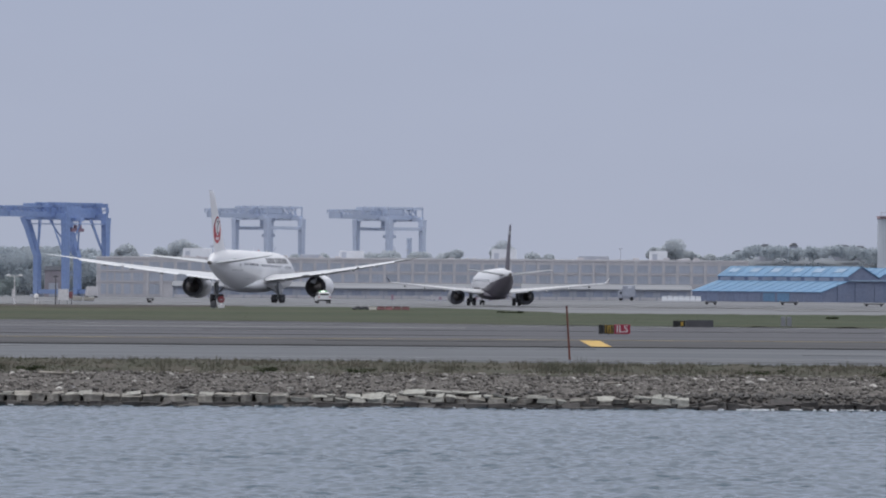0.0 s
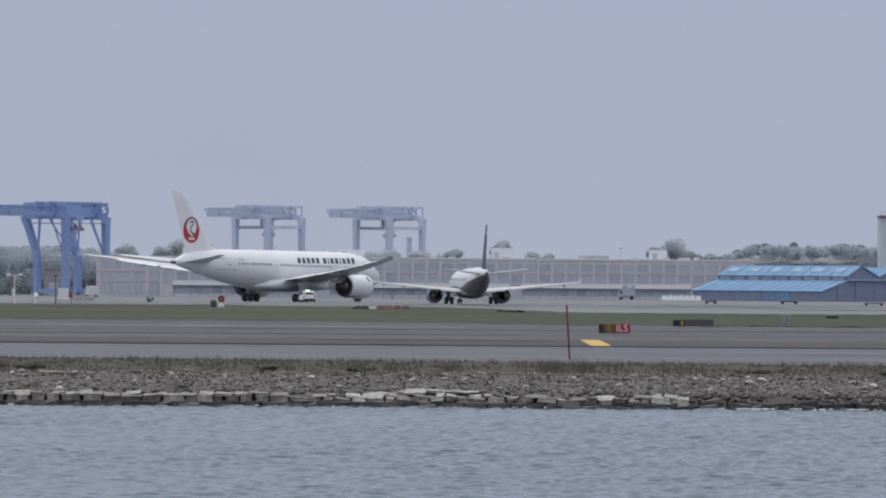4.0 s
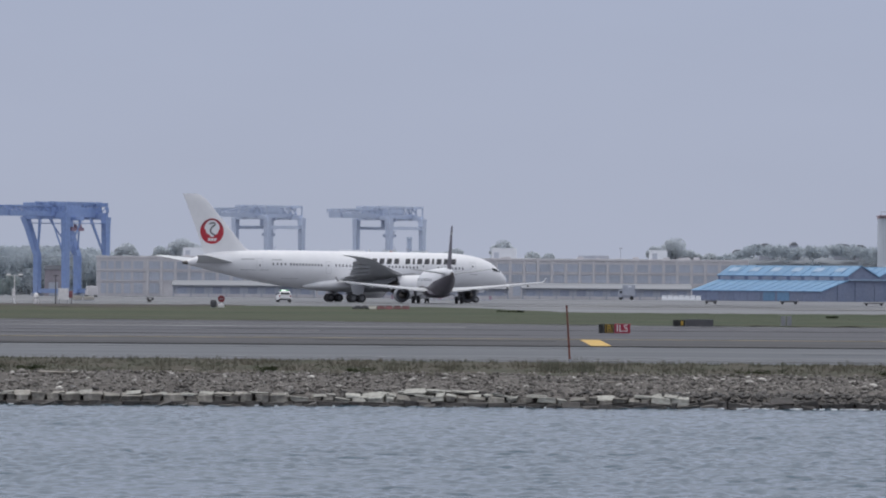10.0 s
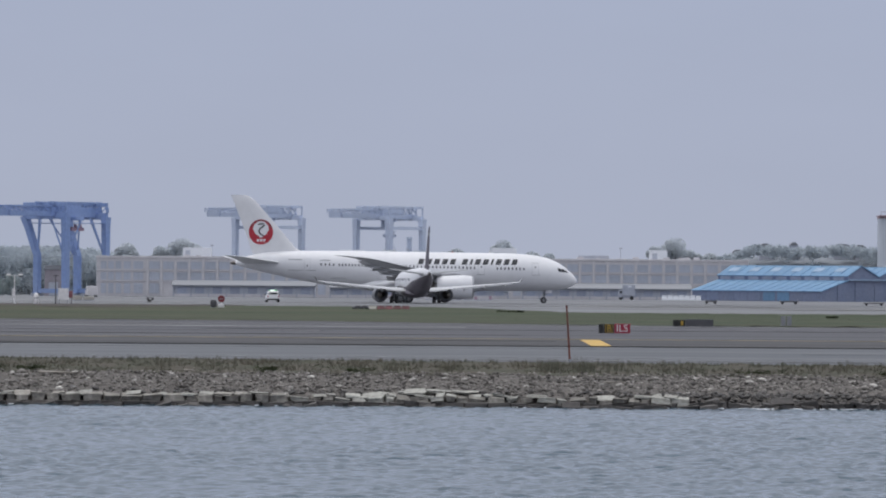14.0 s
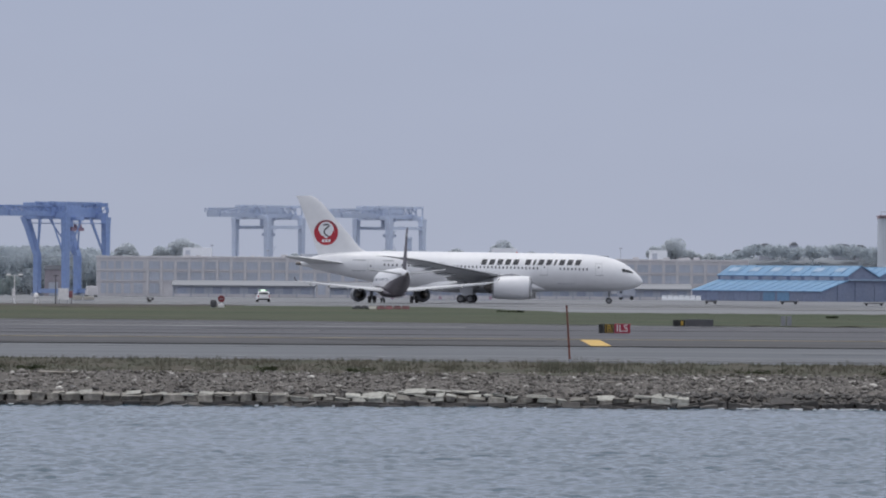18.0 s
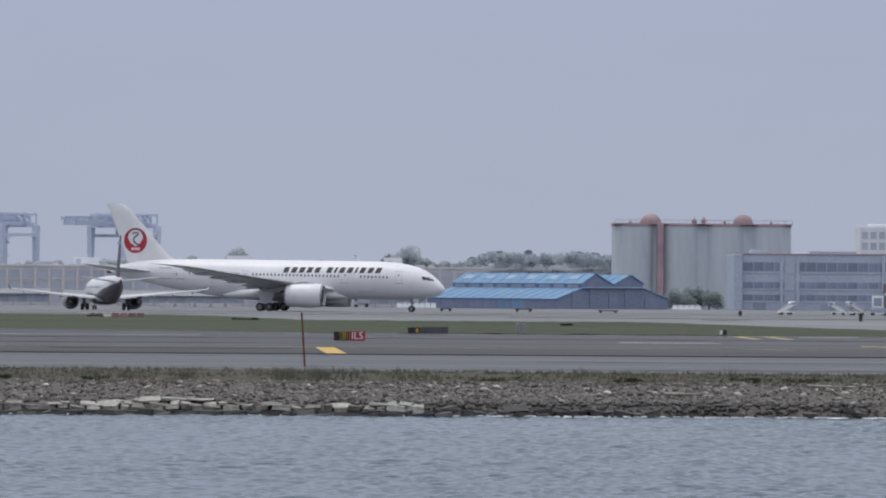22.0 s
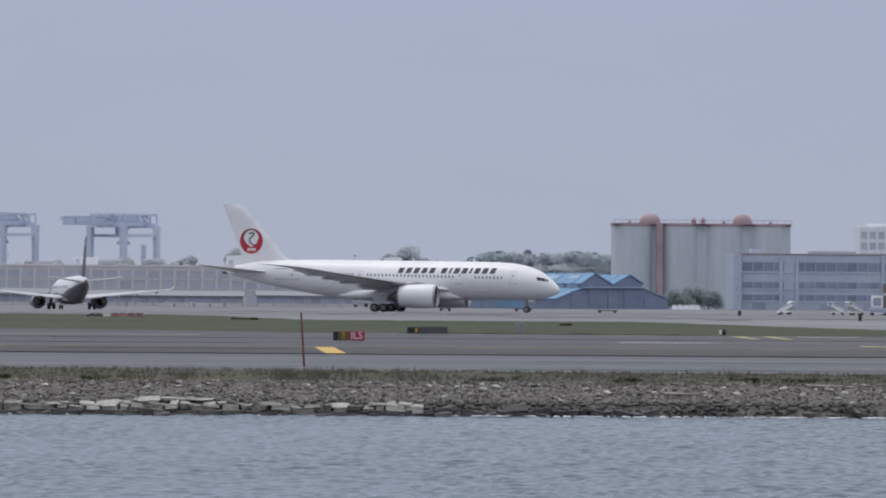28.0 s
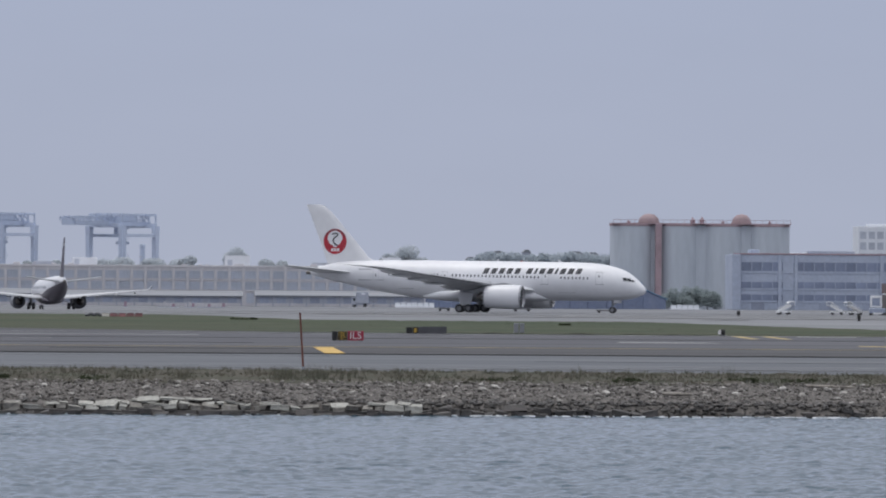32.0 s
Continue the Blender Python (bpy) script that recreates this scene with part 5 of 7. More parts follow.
def office():
    y = 1150
    o = thing("office_building", "blue-grey four-storey building with dark ribbon windows", "building", pose(124.6, y, land(y)))
    long, high = 62.0, 12.6
    part("wall", box(2.4, long, 0, 18, 0, high, 0.05), M["office"], o, "blue-grey panel wall")
    part("roof_edge", box(2.3, long + 0.1, -0.15, 0.15, high, high + 0.35, 0.03), M["silo_trim"], o, "rust-red roof edge")
    part("corner_tower", box(2.0, 3.9, -1.0, 6, 0, high + 0.1, 0.08), M["office"], o, "blue-grey corner stair tower")
    part("roof_house", box(6.6, 8.6, 3, 9, high, high + 1.2, 0.08), M["office"], o)
    for x, wide, tall, m in ((16.4, 3.2, 0.55, "white_block"), (19.8, 10.8, 0.95, "shed_dark"), (44.0, 9.0, 0.6, "white_block")):
        part("roof_house", box(x, x + wide, 3, 8, high, high + tall, 0.06), M[m], o, "low dark roof plant" if tall > 0.9 else "low white roof hatch")
    pane = None
    for z0, z1 in ((8.9, 10.9), (5.0, 6.4), (2.2, 3.5)):
        pane = None
        x = 4.2
        while x < long - 2.6:
            if not (11.6 < x < 14.4):
                if pane is None:
                    pane = part("pane", box(0, 2.25, -0.05, 0.04, z0, z1), M["office_band"], o, "dark blue ribbon window")
                    pane.location.x = x
                else:
                    again(pane, pose(x, 0, 0))
            x += 2.4
    for x in (12.6, 16.3, 36.0, 54.0):
        part("pilaster", box(x, x + 0.8, -0.35, 0.0, 0, high - 0.1, 0.04), M["office"], o, "blue-grey vertical pilaster")
    for z in (4.55, 8.35, 1.7):
        part("string_course", box(3.6, long, -0.14, 0.0, z, z + 0.25, 0.02), M["office"], o)
    for x, wide in ((6.5, 3.0), (22, 3.4), (32, 3.4), (47, 3.4)):
        part("entrance", box(x, x + wide, -0.08, 0.04, 0.05, 1.65, 0.02), M["pane_dark"], o, "dark ground-floor doorway")


office()


def white_block():
    y = 1900
    z = land(y)
    b = thing("apartment_block", "white block with a grid of dark windows", "building", pose(257.0, y, z))
    part("wall", box(0, 30, 0, 16, 0, 31.8, 0.1), M["white_block"], b, "white wall")
    part("roof_house", box(4, 12, 4, 9, 31.8, 32.7, 0.1), M["white_block"], b)
    pane = None
    for j in range(6):
        for i in range(9):
            m = pose(0.7 + i * 3.25, 0, 6.6 + j * 4.1)
            if pane is None:
                pane = part("pane", box(0, 2.35, -0.06, 0.04, 0, 2.7), M["pane_blue"], b)
                pane.matrix_basis = m
            else:
                again(pane, m)


white_block()


# ---- far trees ----
def leaf_cloud(rng, centres, count, size):
    """Many small leaf sprays scattered through rounded clumps."""
    vs, fs = [], []
    for _ in range(count):
        cx, cy, cz, rx, rz = rng.choice(centres)
        while True:
            p = [rng.uniform(-1, 1) for _ in range(3)]
            q = sum(v * v for v in p)
            if 0.2 < q < 1:
                break
        s = size * rng.uniform(0.5, 1.2)
        k = len(vs)
        u = Vector([rng.uniform(-1, 1) for _ in range(3)]).normalized() * s
        v = Vector([rng.uniform(-1, 1) for _ in range(3)]).normalized() * s
        c = Vector((cx + p[0] * rx, cy + p[1] * rx, cz + p[2] * rz))
        vs += [c - u, c + v, c + u, c - v]
        fs.append((k, k + 1, k + 2, k + 3))
    return vs, fs


def raw(name, vs, fs, mat, parent=None, label=""):
    me = bpy.data.meshes.new(name)
    me.from_pydata([tuple(v) for v in vs], [], fs)
    me.materials.append(mat)
    ob = new(name, me)
    if parent is not None:
        ob.parent = parent
    if label:
        ob["label"] = label
    return ob


def tree(x, y, top, wide, seed, label):
    rng = random.Random(seed)
    z = land(y)
    t = thing("tree", label, "tree", pose(x, y, z), "trees behind the warehouse")
    h = top - z
    part("trunk", turned([(0, 0.6), (h * 0.3, 0.42), (h * 0.62, 0.22), (h * 0.85, 0.06)], "Z", 8), M["bark"], t, "grey-brown trunk", True)
    bm = bmesh.new()
    centres = []
    for i in range(11):
        a, q = rng.uniform(0, 6.28), rng.uniform(0.35, 0.95)
        e = Vector((math.cos(a) * wide * 0.34 * q, math.sin(a) * wide * 0.34 * q, h * rng.uniform(0.5, 0.86)))
        add_beam(bm, (0, 0, h * rng.uniform(0.28, 0.5)), e, 0.18)
        rz = wide * rng.uniform(0.14, 0.22)
        centres.append((e.x, e.y, min(e.z, h - rz), wide * rng.uniform(0.15, 0.25), rz))
    centres.append((0, 0, h - wide * 0.2, wide * 0.28, wide * 0.2))
    part("limb", bm, M["bark"], t)
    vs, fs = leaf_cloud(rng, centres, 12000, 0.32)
    raw("crown", vs, fs, M["leaf_far"], t, "green rounded crown, colour paled for haze")


for i, (x, y, top, wide) in enumerate((
        (-118.5, 1900, 14.6, 11), (-97.8, 1900, 16.4, 15.5), (-106.5, 1905, 13.4, 9), (-92.0, 1910, 13.2, 8), (5.2, 1900, 13.3, 9.5), (22.5, 1900, 16.6, 12),
        (33.5, 1905, 12.4, 11), (40.0, 1910, 11.8, 8), (87.2, 1900, 18.0, 15.5), (92.5, 1905, 13.4, 10), (79.5, 1908, 14.6, 7), (100.5, 1905, 12.2, 9), (-57, 1950, 11.2, 8), (-46, 1950, 11.6, 9), (-8, 1950, 12.8, 15), (-27.5, 1950, 12.2, 13), (-20, 1955, 12.9, 15), (0.5, 1955, 12.3, 13))):
    tree(x, y, top, wide, 20 + i, "broad leafy tree behind the warehouse roof")


def woodland():
    rng = random.Random(9)
    centres = []

    def crest_at(x):
        crest = float(np.interp(x, (-260, -200, -170, -150, -120, 60, 112, 123, 130, 140, 150, 157, 165, 172, 200, 330), (13, 15, 15.5, 13, 9.5, 9.5, 11.8, 13.0, 15.6, 18.2, 17.8, 16.8, 17.4, 18.2, 17.4, 15)))
        return crest + 0.9 * noise.noise((x * 0.05, 0, 2)) + 0.6 * noise.noise((x * 0.2, 0, 7))
    for k in range(1000):
        x, r = (rng.uniform(-260, 330) if k < 620 else rng.uniform(-250, -118)), rng.uniform(2.4, 4.2)
        centres.append((x, rng.uniform(2250, 2340) if k < 620 else rng.uniform(2195, 2225), rng.uniform(-4, crest_at(x) - r), r * 1.2, r))
    for i in range(620):
        x, r = -260 + 590 * i / 620, rng.uniform(1.6, 2.8)
        centres.append((x, rng.uniform(2240, 2262), crest_at(x) - r - rng.uniform(0, 2.4), r * 1.3, r))
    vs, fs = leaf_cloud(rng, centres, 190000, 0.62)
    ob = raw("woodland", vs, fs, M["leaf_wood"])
    tagged(ob, "woodland on the far hillside, green paled to blue-grey for haze", "woodland", kind="stuff")
    # the rise on which it stands
    bm = bmesh.new()
    rows = []
    for y, f in ((2215, 0.0), (2255, 0.74), (2275, 0.90), (2330, 0.92), (2500, 0.9), (2900, 0.4)):
        row = []
        for i in range(60):
            x = -500 + 1000 * i / 59
            crest = float(np.interp(x, (-500, -260, -170, -120, 60, 122, 140, 200, 500), (10, 14, 14, 8, 7, 9.5, 15, 15, 8)))
            row.append(bm.verts.new((x, y, -6.9 + f * (crest + 6) + 0.5 * noise.noise((x * 0.03, y * 0.03, 0)))))
        rows.append(row)
    for a, b in zip(rows, rows[1:]):
        for i in range(59):
            bm.faces.new((a[i], a[i + 1], b[i + 1], b[i]))
    tagged(link("backdrop_hill", bm, M["hill"], smooth=True), "wooded rise beyond the harbour, coloured blue-grey for haze", "hill", kind="structure")


woodland()


def hillside_house(x, y, base, wide, high):
    h = thing("hillside_house", "small grey house among the trees on the far rise", "house", pose(x, y, base), "houses on the far rise")
    part("wall", box(-wide / 2, wide / 2, 0, 7, -6, high, 0.05), M["shed_dark"], h, "grey-blue wall")
    part("roof", prism([(-wide / 2 - 0.3, high), (wide / 2 + 0.3, high), (wide * 0.2, high + 1.3), (-wide * 0.2, high + 1.3)], -0.3, 7.3), M["shed_roof"], h, "pale hipped roof")
    for k in (-0.28, 0.1):
        part("window", box(wide * k, wide * (k + 0.18), -0.06, 0.02, high - 1.9, high - 0.6), M["pane_dark"], h)


for x, wide, top in ((157.2, 3.4, 19.0), (144.5, 5.5, 18.4), (132.0, 4.0, 15.6), (179.0, 8.0, 18.4), (187.0, 5.0, 18.0)):
    hillside_house(x, 2268, top - 5.0, wide, 3.4)
rng = random.Random(31)
for i, (x, y, h, w_) in enumerate(((131.8, 1330, 6.0, 6), (136.2, 1335, 6.7, 7), (140.0, 1330, 5.6, 5), (-148, 1600, 7, 10), (-140, 1610, 8, 9))):
    s = thing("bush", "low green shrub by the buildings, colour paled for haze", "shrub", pose(x, y, land(y)), "far shrubs")
    cs = [(rng.uniform(-w_ / 2, w_ / 2), rng.uniform(-2, 2), rng.uniform(0.25, 0.7) * h, 1.8, h * 0.28) for _ in range(9)]
    vs, fs = leaf_cloud(rng, cs, 3200, 0.24)
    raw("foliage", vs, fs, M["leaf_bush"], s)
    part("stem", turned([(0, 0.2), (h * 0.6, 0.06)], "Z", 6), M["bark"], s)


def harbour_shed():
    y = 1850
    s = thing("harbour_shed", "dull mauve harbour shed with a pale roof behind the crane", "shed", pose(-145.5, y, land(y)))
    part("wall", box(0, 6.9, 0, 10, 0, 9.6, 0.05), M["shed_mauve"], s, "dull mauve wall")
    part("roof", prism([(-0.3, 9.6), (7.2, 9.6), (6.6, 11.2), (0.3, 11.2)], -0.3, 10.3), M["shed_roof"], s, "pale roof")
    part("roller_door", box(1.5, 5.0, -0.06, 0.02, 0.1, 5.0), M["shed_dark"], s)


harbour_shed()


def far_stack():
    y = 2050
    s = thing("ventilation_stack", "pale grey distant ventilation stack on the quay", "stack", pose(-13.7, y, land(y)))
    h = 18.4 - land(y)
    part("shaft", turned([(0, 1.3), (h * 0.5, 1.1), (h - 0.9, 1.0)], "Z", 16), M["crane_deck"], s, "pale grey shaft", True)
    part("collar", turned([(h - 0.9, 1.2), (h, 1.2)], "Z", 16), M["crane_pale"], s)
    part("foot", box(-3, 3, -2, 2, 0, 4.5, 0.1), M["shed_dark"], s)


far_stack()


# ---- airfield furniture ----
def lettering(text, size, mat, parent, m, label=""):
    """Flat letters of the built-in font, standing in x and z."""
    cu = bpy.data.curves.new("lettering", "FONT")
    cu.body, cu.size, cu.extrude, cu.align_x, cu.align_y = text, size, 0.008, "CENTER", "CENTER"
    cu.resolution_u = 3
    tmp = bpy.data.objects.new("lettering", cu)
    scene.collection.objects.link(tmp)
    me = bpy.data.meshes.new_from_object(tmp.evaluated_get(bpy.context.evaluated_depsgraph_get()))
    bpy.data.objects.remove(tmp)
    bpy.data.curves.remove(cu)
    me.materials.clear()
    me.materials.append(mat)
    ob = new("lettering", me)
    ob.parent = parent
    ob.matrix_basis = m @ pose(0, 0, 0, 90, 0, 0)
    if label:
        ob["label"] = label
    return ob


def bulged(x0, x1, z0, z1, depth, bulge=0.10):
    """A sign module with a bowed front."""
    n = 6
    front = [(x0 + (x1 - x0) * i / n, -bulge * math.sin(math.pi * i / n)) for i in range(n + 1)]
    ring = front + [(x1, depth), (x0, depth)]
    return loft([[(x, y, z) for x, y in ring] for z in (z0, z0 + 0.03, z1 - 0.03, z1)])


def taxi_sign():
    y = 401
    s = thing("taxiway_sign", "black, yellow and red taxiway sign in three bowed modules", "airfield sign", pose(12.37, y, land(y) + 0.03))
    part("module", bulged(0.0, 0.40, 0.10, 0.82, 0.34), M["sign_black"], s, "black end module")
    bb = part("module", bulged(0.43, 1.22, 0.10, 0.82, 0.34), M["sign_black"], s, "black module with a yellow letter")
    for x0, x1, z0, z1 in ((0.52, 1.13, 0.74, 0.77), (0.52, 1.13, 0.15, 0.18), (0.52, 0.55, 0.18, 0.74), (1.10, 1.13, 0.18, 0.74)):
        part("border_line", box(x0, x1, -0.125, -0.02, z0, z1), M["sign_yellow"], bb, "thin yellow border")
    lettering("B", 0.72, M["sign_yellow"], bb, pose(0.825, -0.135, 0.46), "yellow letter on black")
    c = part("module", bulged(1.25, 2.50, 0.10, 0.84, 0.34), M["sign_red"], s, "red module with white letters")
    lettering("ILS", 0.80, M["sign_white"], c, pose(1.86, -0.125, 0.47), "white letters ILS on red")
    for x in (0.2, 0.8, 1.5, 2.25):
        part("leg", box(x - 0.04, x + 0.04, 0.12, 0.2, 0, 0.12), M["strut"], s)


def back_sign():
    y = 451
    s = thing("taxiway_sign", "dark taxiway sign seen edge-on beside the grass", "airfield sign", pose(20.53, y, land(y) + 0.03))
    part("module", bulged(0, 0.55, 0.1, 0.66, 0.3), M["sign_black"], s)
    part("module", bulged(0.58, 1.1, 0.1, 0.66, 0.3), M["sign_black"], s)
    part("yellow_panel", bulged(0.68, 0.92, 0.2, 0.56, 0.1, 0.06), M["sign_yellow"], s).location.y = -0.09
    part("module", bulged(1.13, 3.6, 0.1, 0.72, 0.3, 0.16), M["jet_dark"], s, "long dark back panel")
    for x in (0.25, 0.85, 1.6, 3.1):
        part("leg", box(x - 0.04, x + 0.04, 0.12, 0.2, 0, 0.12), M["strut"], s)


taxi_sign()
back_sign()

# worn marks on the asphalt
def mark(name, pts, mat, label, lift=0.055):
    bm = bmesh.new()
    top = [bm.verts.new((x, y, land(y) + lift)) for x, y in pts]
    low = [bm.verts.new((x, y, land(y) + lift - 0.02)) for x, y in pts]
    bm.faces.new(top)
    for i in range(len(pts)):
        k = (i + 1) % len(pts)
        bm.faces.new((top[i], low[i], low[k], top[k]))
    bmesh.ops.recalc_face_normals(bm, faces=bm.faces)
    tagged(link(name, bm, M[mat]), label, "marking", kind="structure")


mark("marking_yellow", ((9.92, 337.2), (11.28, 337.2), (11.36, 366), (9.98, 367)), "yellow_paint", "bright yellow painted bar on the asphalt")
mark("marking_chevron", ((49.3, 432), (50.0, 432), (50.5, 451), (49.6, 451)), "yellow_faded", "yellow painted chevron bar")
mark("marking_chevron", ((52.1, 432), (52.8, 432), (53.2, 451), (52.3, 451)), "yellow_faded", "yellow painted chevron bar")
mark("marking_chevron", ((52.6, 388), (60.0, 378), (60.8, 381), (53.1, 392)), "yellow_faded", "yellow painted chevron bar")
mark("marking_line", ((55.3, 448), (60.6, 448), (60.6, 450), (55.3, 450)), "white_line", "worn white painted line")
mark("marking_line", ((35.2, 404), (43.6, 404), (42.6, 406.4), (35.8, 406.6)), "white_line", "worn white painted line")
for y, w_, x0, x1, m in ((368.5, 1.6, -60, 70, "yellow_worn"), (437, 3.0, -60, 2, "white_worn"), (452, 1.6, -60, 70, "white_worn"), (284.0, 0.5, -60, 70, "white_worn"), (292, 0.35, -60, 70, "white_worn")):
    mark("marking_line", ((x0, y), (x1, y), (x1, y + w_), (x0, y + w_)), m, "long faded painted line", 0.055 if y > 340 else 0.012)
for x0, x1, y, w_ in ((-60, 120, 640, 5), (40, 140, 612, 6), (18, 44, 655, 4), (61.6, 67.3, 591, 3.5), (-60, 140, 700, 8)):
    mark("marking_line", ((x0, y), (x1, y), (x1, y + w_), (x0, y + w_)), "white_worn", "pale worn line on the far taxiway", 0.012)

for x0, x1, y, w_ in ((-60, 6, 390, 0.7), (-20, 70, 421, 1.0), (-9, 8, 358, 3.0), (22, 70, 309, 0.4), (-60, 10, 327, 0.4)):
    mark("crack_seal", ((x0, y), (x1, y), (x1, y + w_), (x0, y + w_)), "asphalt_dark", "dark sealed joint along the asphalt", 0.055 if y > 340 else 0.012)
for x0, x1, y, w_ in ((14, 44, 430, 0.6), (-60, -10, 412, 0.5), (-40, 20, 460, 0.6)):
    mark("marking_line", ((x0, y), (x1, y), (x1, y + w_), (x0, y + w_)), "white_worn", "thin pale worn line along the taxiway", 0.055)
tagged(link("soil_strip", strip(lambda x: island_far(x) - 26 + 8 * noise.noise((x * 0.15, 9, 0)) + max(0, x + 36) * 1.6, lambda x: island_far(x) + 7 + 5 * noise.noise((x * 0.12, 1, 0)), -90, -24, 80, 4, 0.07, 0.05), M["bare_soil"]), "dark bare soil along the grass edge", "soil", kind="structure")


def shore_post():
    y = 281.0
    p = thing("marker_post", "slender weathered orange-red marker post leaning on the shore", "post", pose(7.09, y, land(y) - 0.15, 0, -3.6, 0))
    part("shaft", turned([(0, 0.062), (1.6, 0.058), (3.2, 0.05), (3.22, 0.02)], "Z", 10), M["orange_post"], p, "orange-red painted shaft", True)
    part("cap", turned([(3.18, 0.06), (3.3, 0.06)], "Z", 10), M["barrier_red"], p)
    part("collar", turned([(0.1, 0.1), (0.3, 0.09)], "Z", 10), M["strut"], p)


shore_post()


def stop_disc():
    y = 588
    s = thing("stop_sign", "small red round stop sign on a white base", "sign", pose(-25.7, y, land(y) + 0.05))
    part("base", box(-0.36, 0.36, -0.2, 0.2, 0, 0.36, 0.03), M["sign_white"], s, "white base block")
    part("stem", box(-0.05, 0.05, -0.04, 0.04, 0.36, 0.8), M["sign_white"], s)
    part("disc", turned([(-0.06, 0.40), (-0.02, 0.42)], "Y", 8, (0, 0, 1.0)), M["sign_maroon"], s, "dull red disc")
    part("legend_bar", box(-0.22, 0.22, -0.075, -0.06, 0.95, 1.03), M["grey_mark"], s, "pale bar across the disc")
    c = thing("electric_cabinet", "small dark electrical box beside the sign", "cabinet", pose(-26.6, y + 0.6, land(y) + 0.05))
    part("body", box(-0.4, 0.34, -0.25, 0.25, 0.08, 0.78, 0.12), M["jet_dark"], c)
    part("lid", box(-0.36, 0.30, -0.22, 0.22, 0.78, 0.86, 0.02), M["jet_dark"], c)
    part("foot", box(-0.35, 0.3, -0.2, 0.2, 0.0, 0.08), M["strut"], c)


stop_disc()


def barricade():
    y = 582
    b = thing("barricade", "low red and dark plastic barricade along the grass edge", "barricade", pose(-8.5, y, land(y) + 0.05))
    for i in range(5):
        part("barrier_segment", loft([[(i * 0.95 + a, -w_, z), (i * 0.95 + 0.9 - a, -w_, z), (i * 0.95 + 0.9 - a, w_, z), (i * 0.95 + a, w_, z)] for a, w_, z in ((0, 0.25, 0), (0, 0.22, 0.12), (0.04, 0.1, 0.24), (0.06, 0.08, 0.4))]), M["barrier_red" if i else "booth_wall"], b, "red plastic segment" if i else "faded straw-coloured plastic segment")
    part("rail", box(-0.1, 4.8, -0.06, 0.06, 0.4, 0.45), M["grey_mark"], b)
    d = thing("sandbag_heap", "dark low heap of sandbags beside the barricade", "sandbags", pose(-9.5, y, land(y) + 0.05))
    for i in range(5):
        part("sandbag", turned([(-0.35, 0.02), (-0.3, 0.12), (0, 0.16), (0.3, 0.12), (0.35, 0.02)], "X", 10, (-0.6 + 0.38 * i, 0, 0.14 + 0.14 * (i % 2))), M["jet_dark"], d, "", True)


barricade()


def low_heap(x, y, wide, seed):
    rng = random.Random(seed)
    d = thing("dark_clump", "dark clump of dead weeds on the grass edge", "weeds", pose(x, y, land(y) + 0.03))
    vs, fs = leaf_cloud(rng, [(rng.uniform(-wide / 2, wide / 2), 0, 0.12, 0.35, 0.12) for _ in range(8)], 220, 0.10)
    raw("stems", vs, fs, M["shrub"], d)


low_heap(7.6, 562, 3.6, 1)
low_heap(41.0, 533, 0.8, 2)


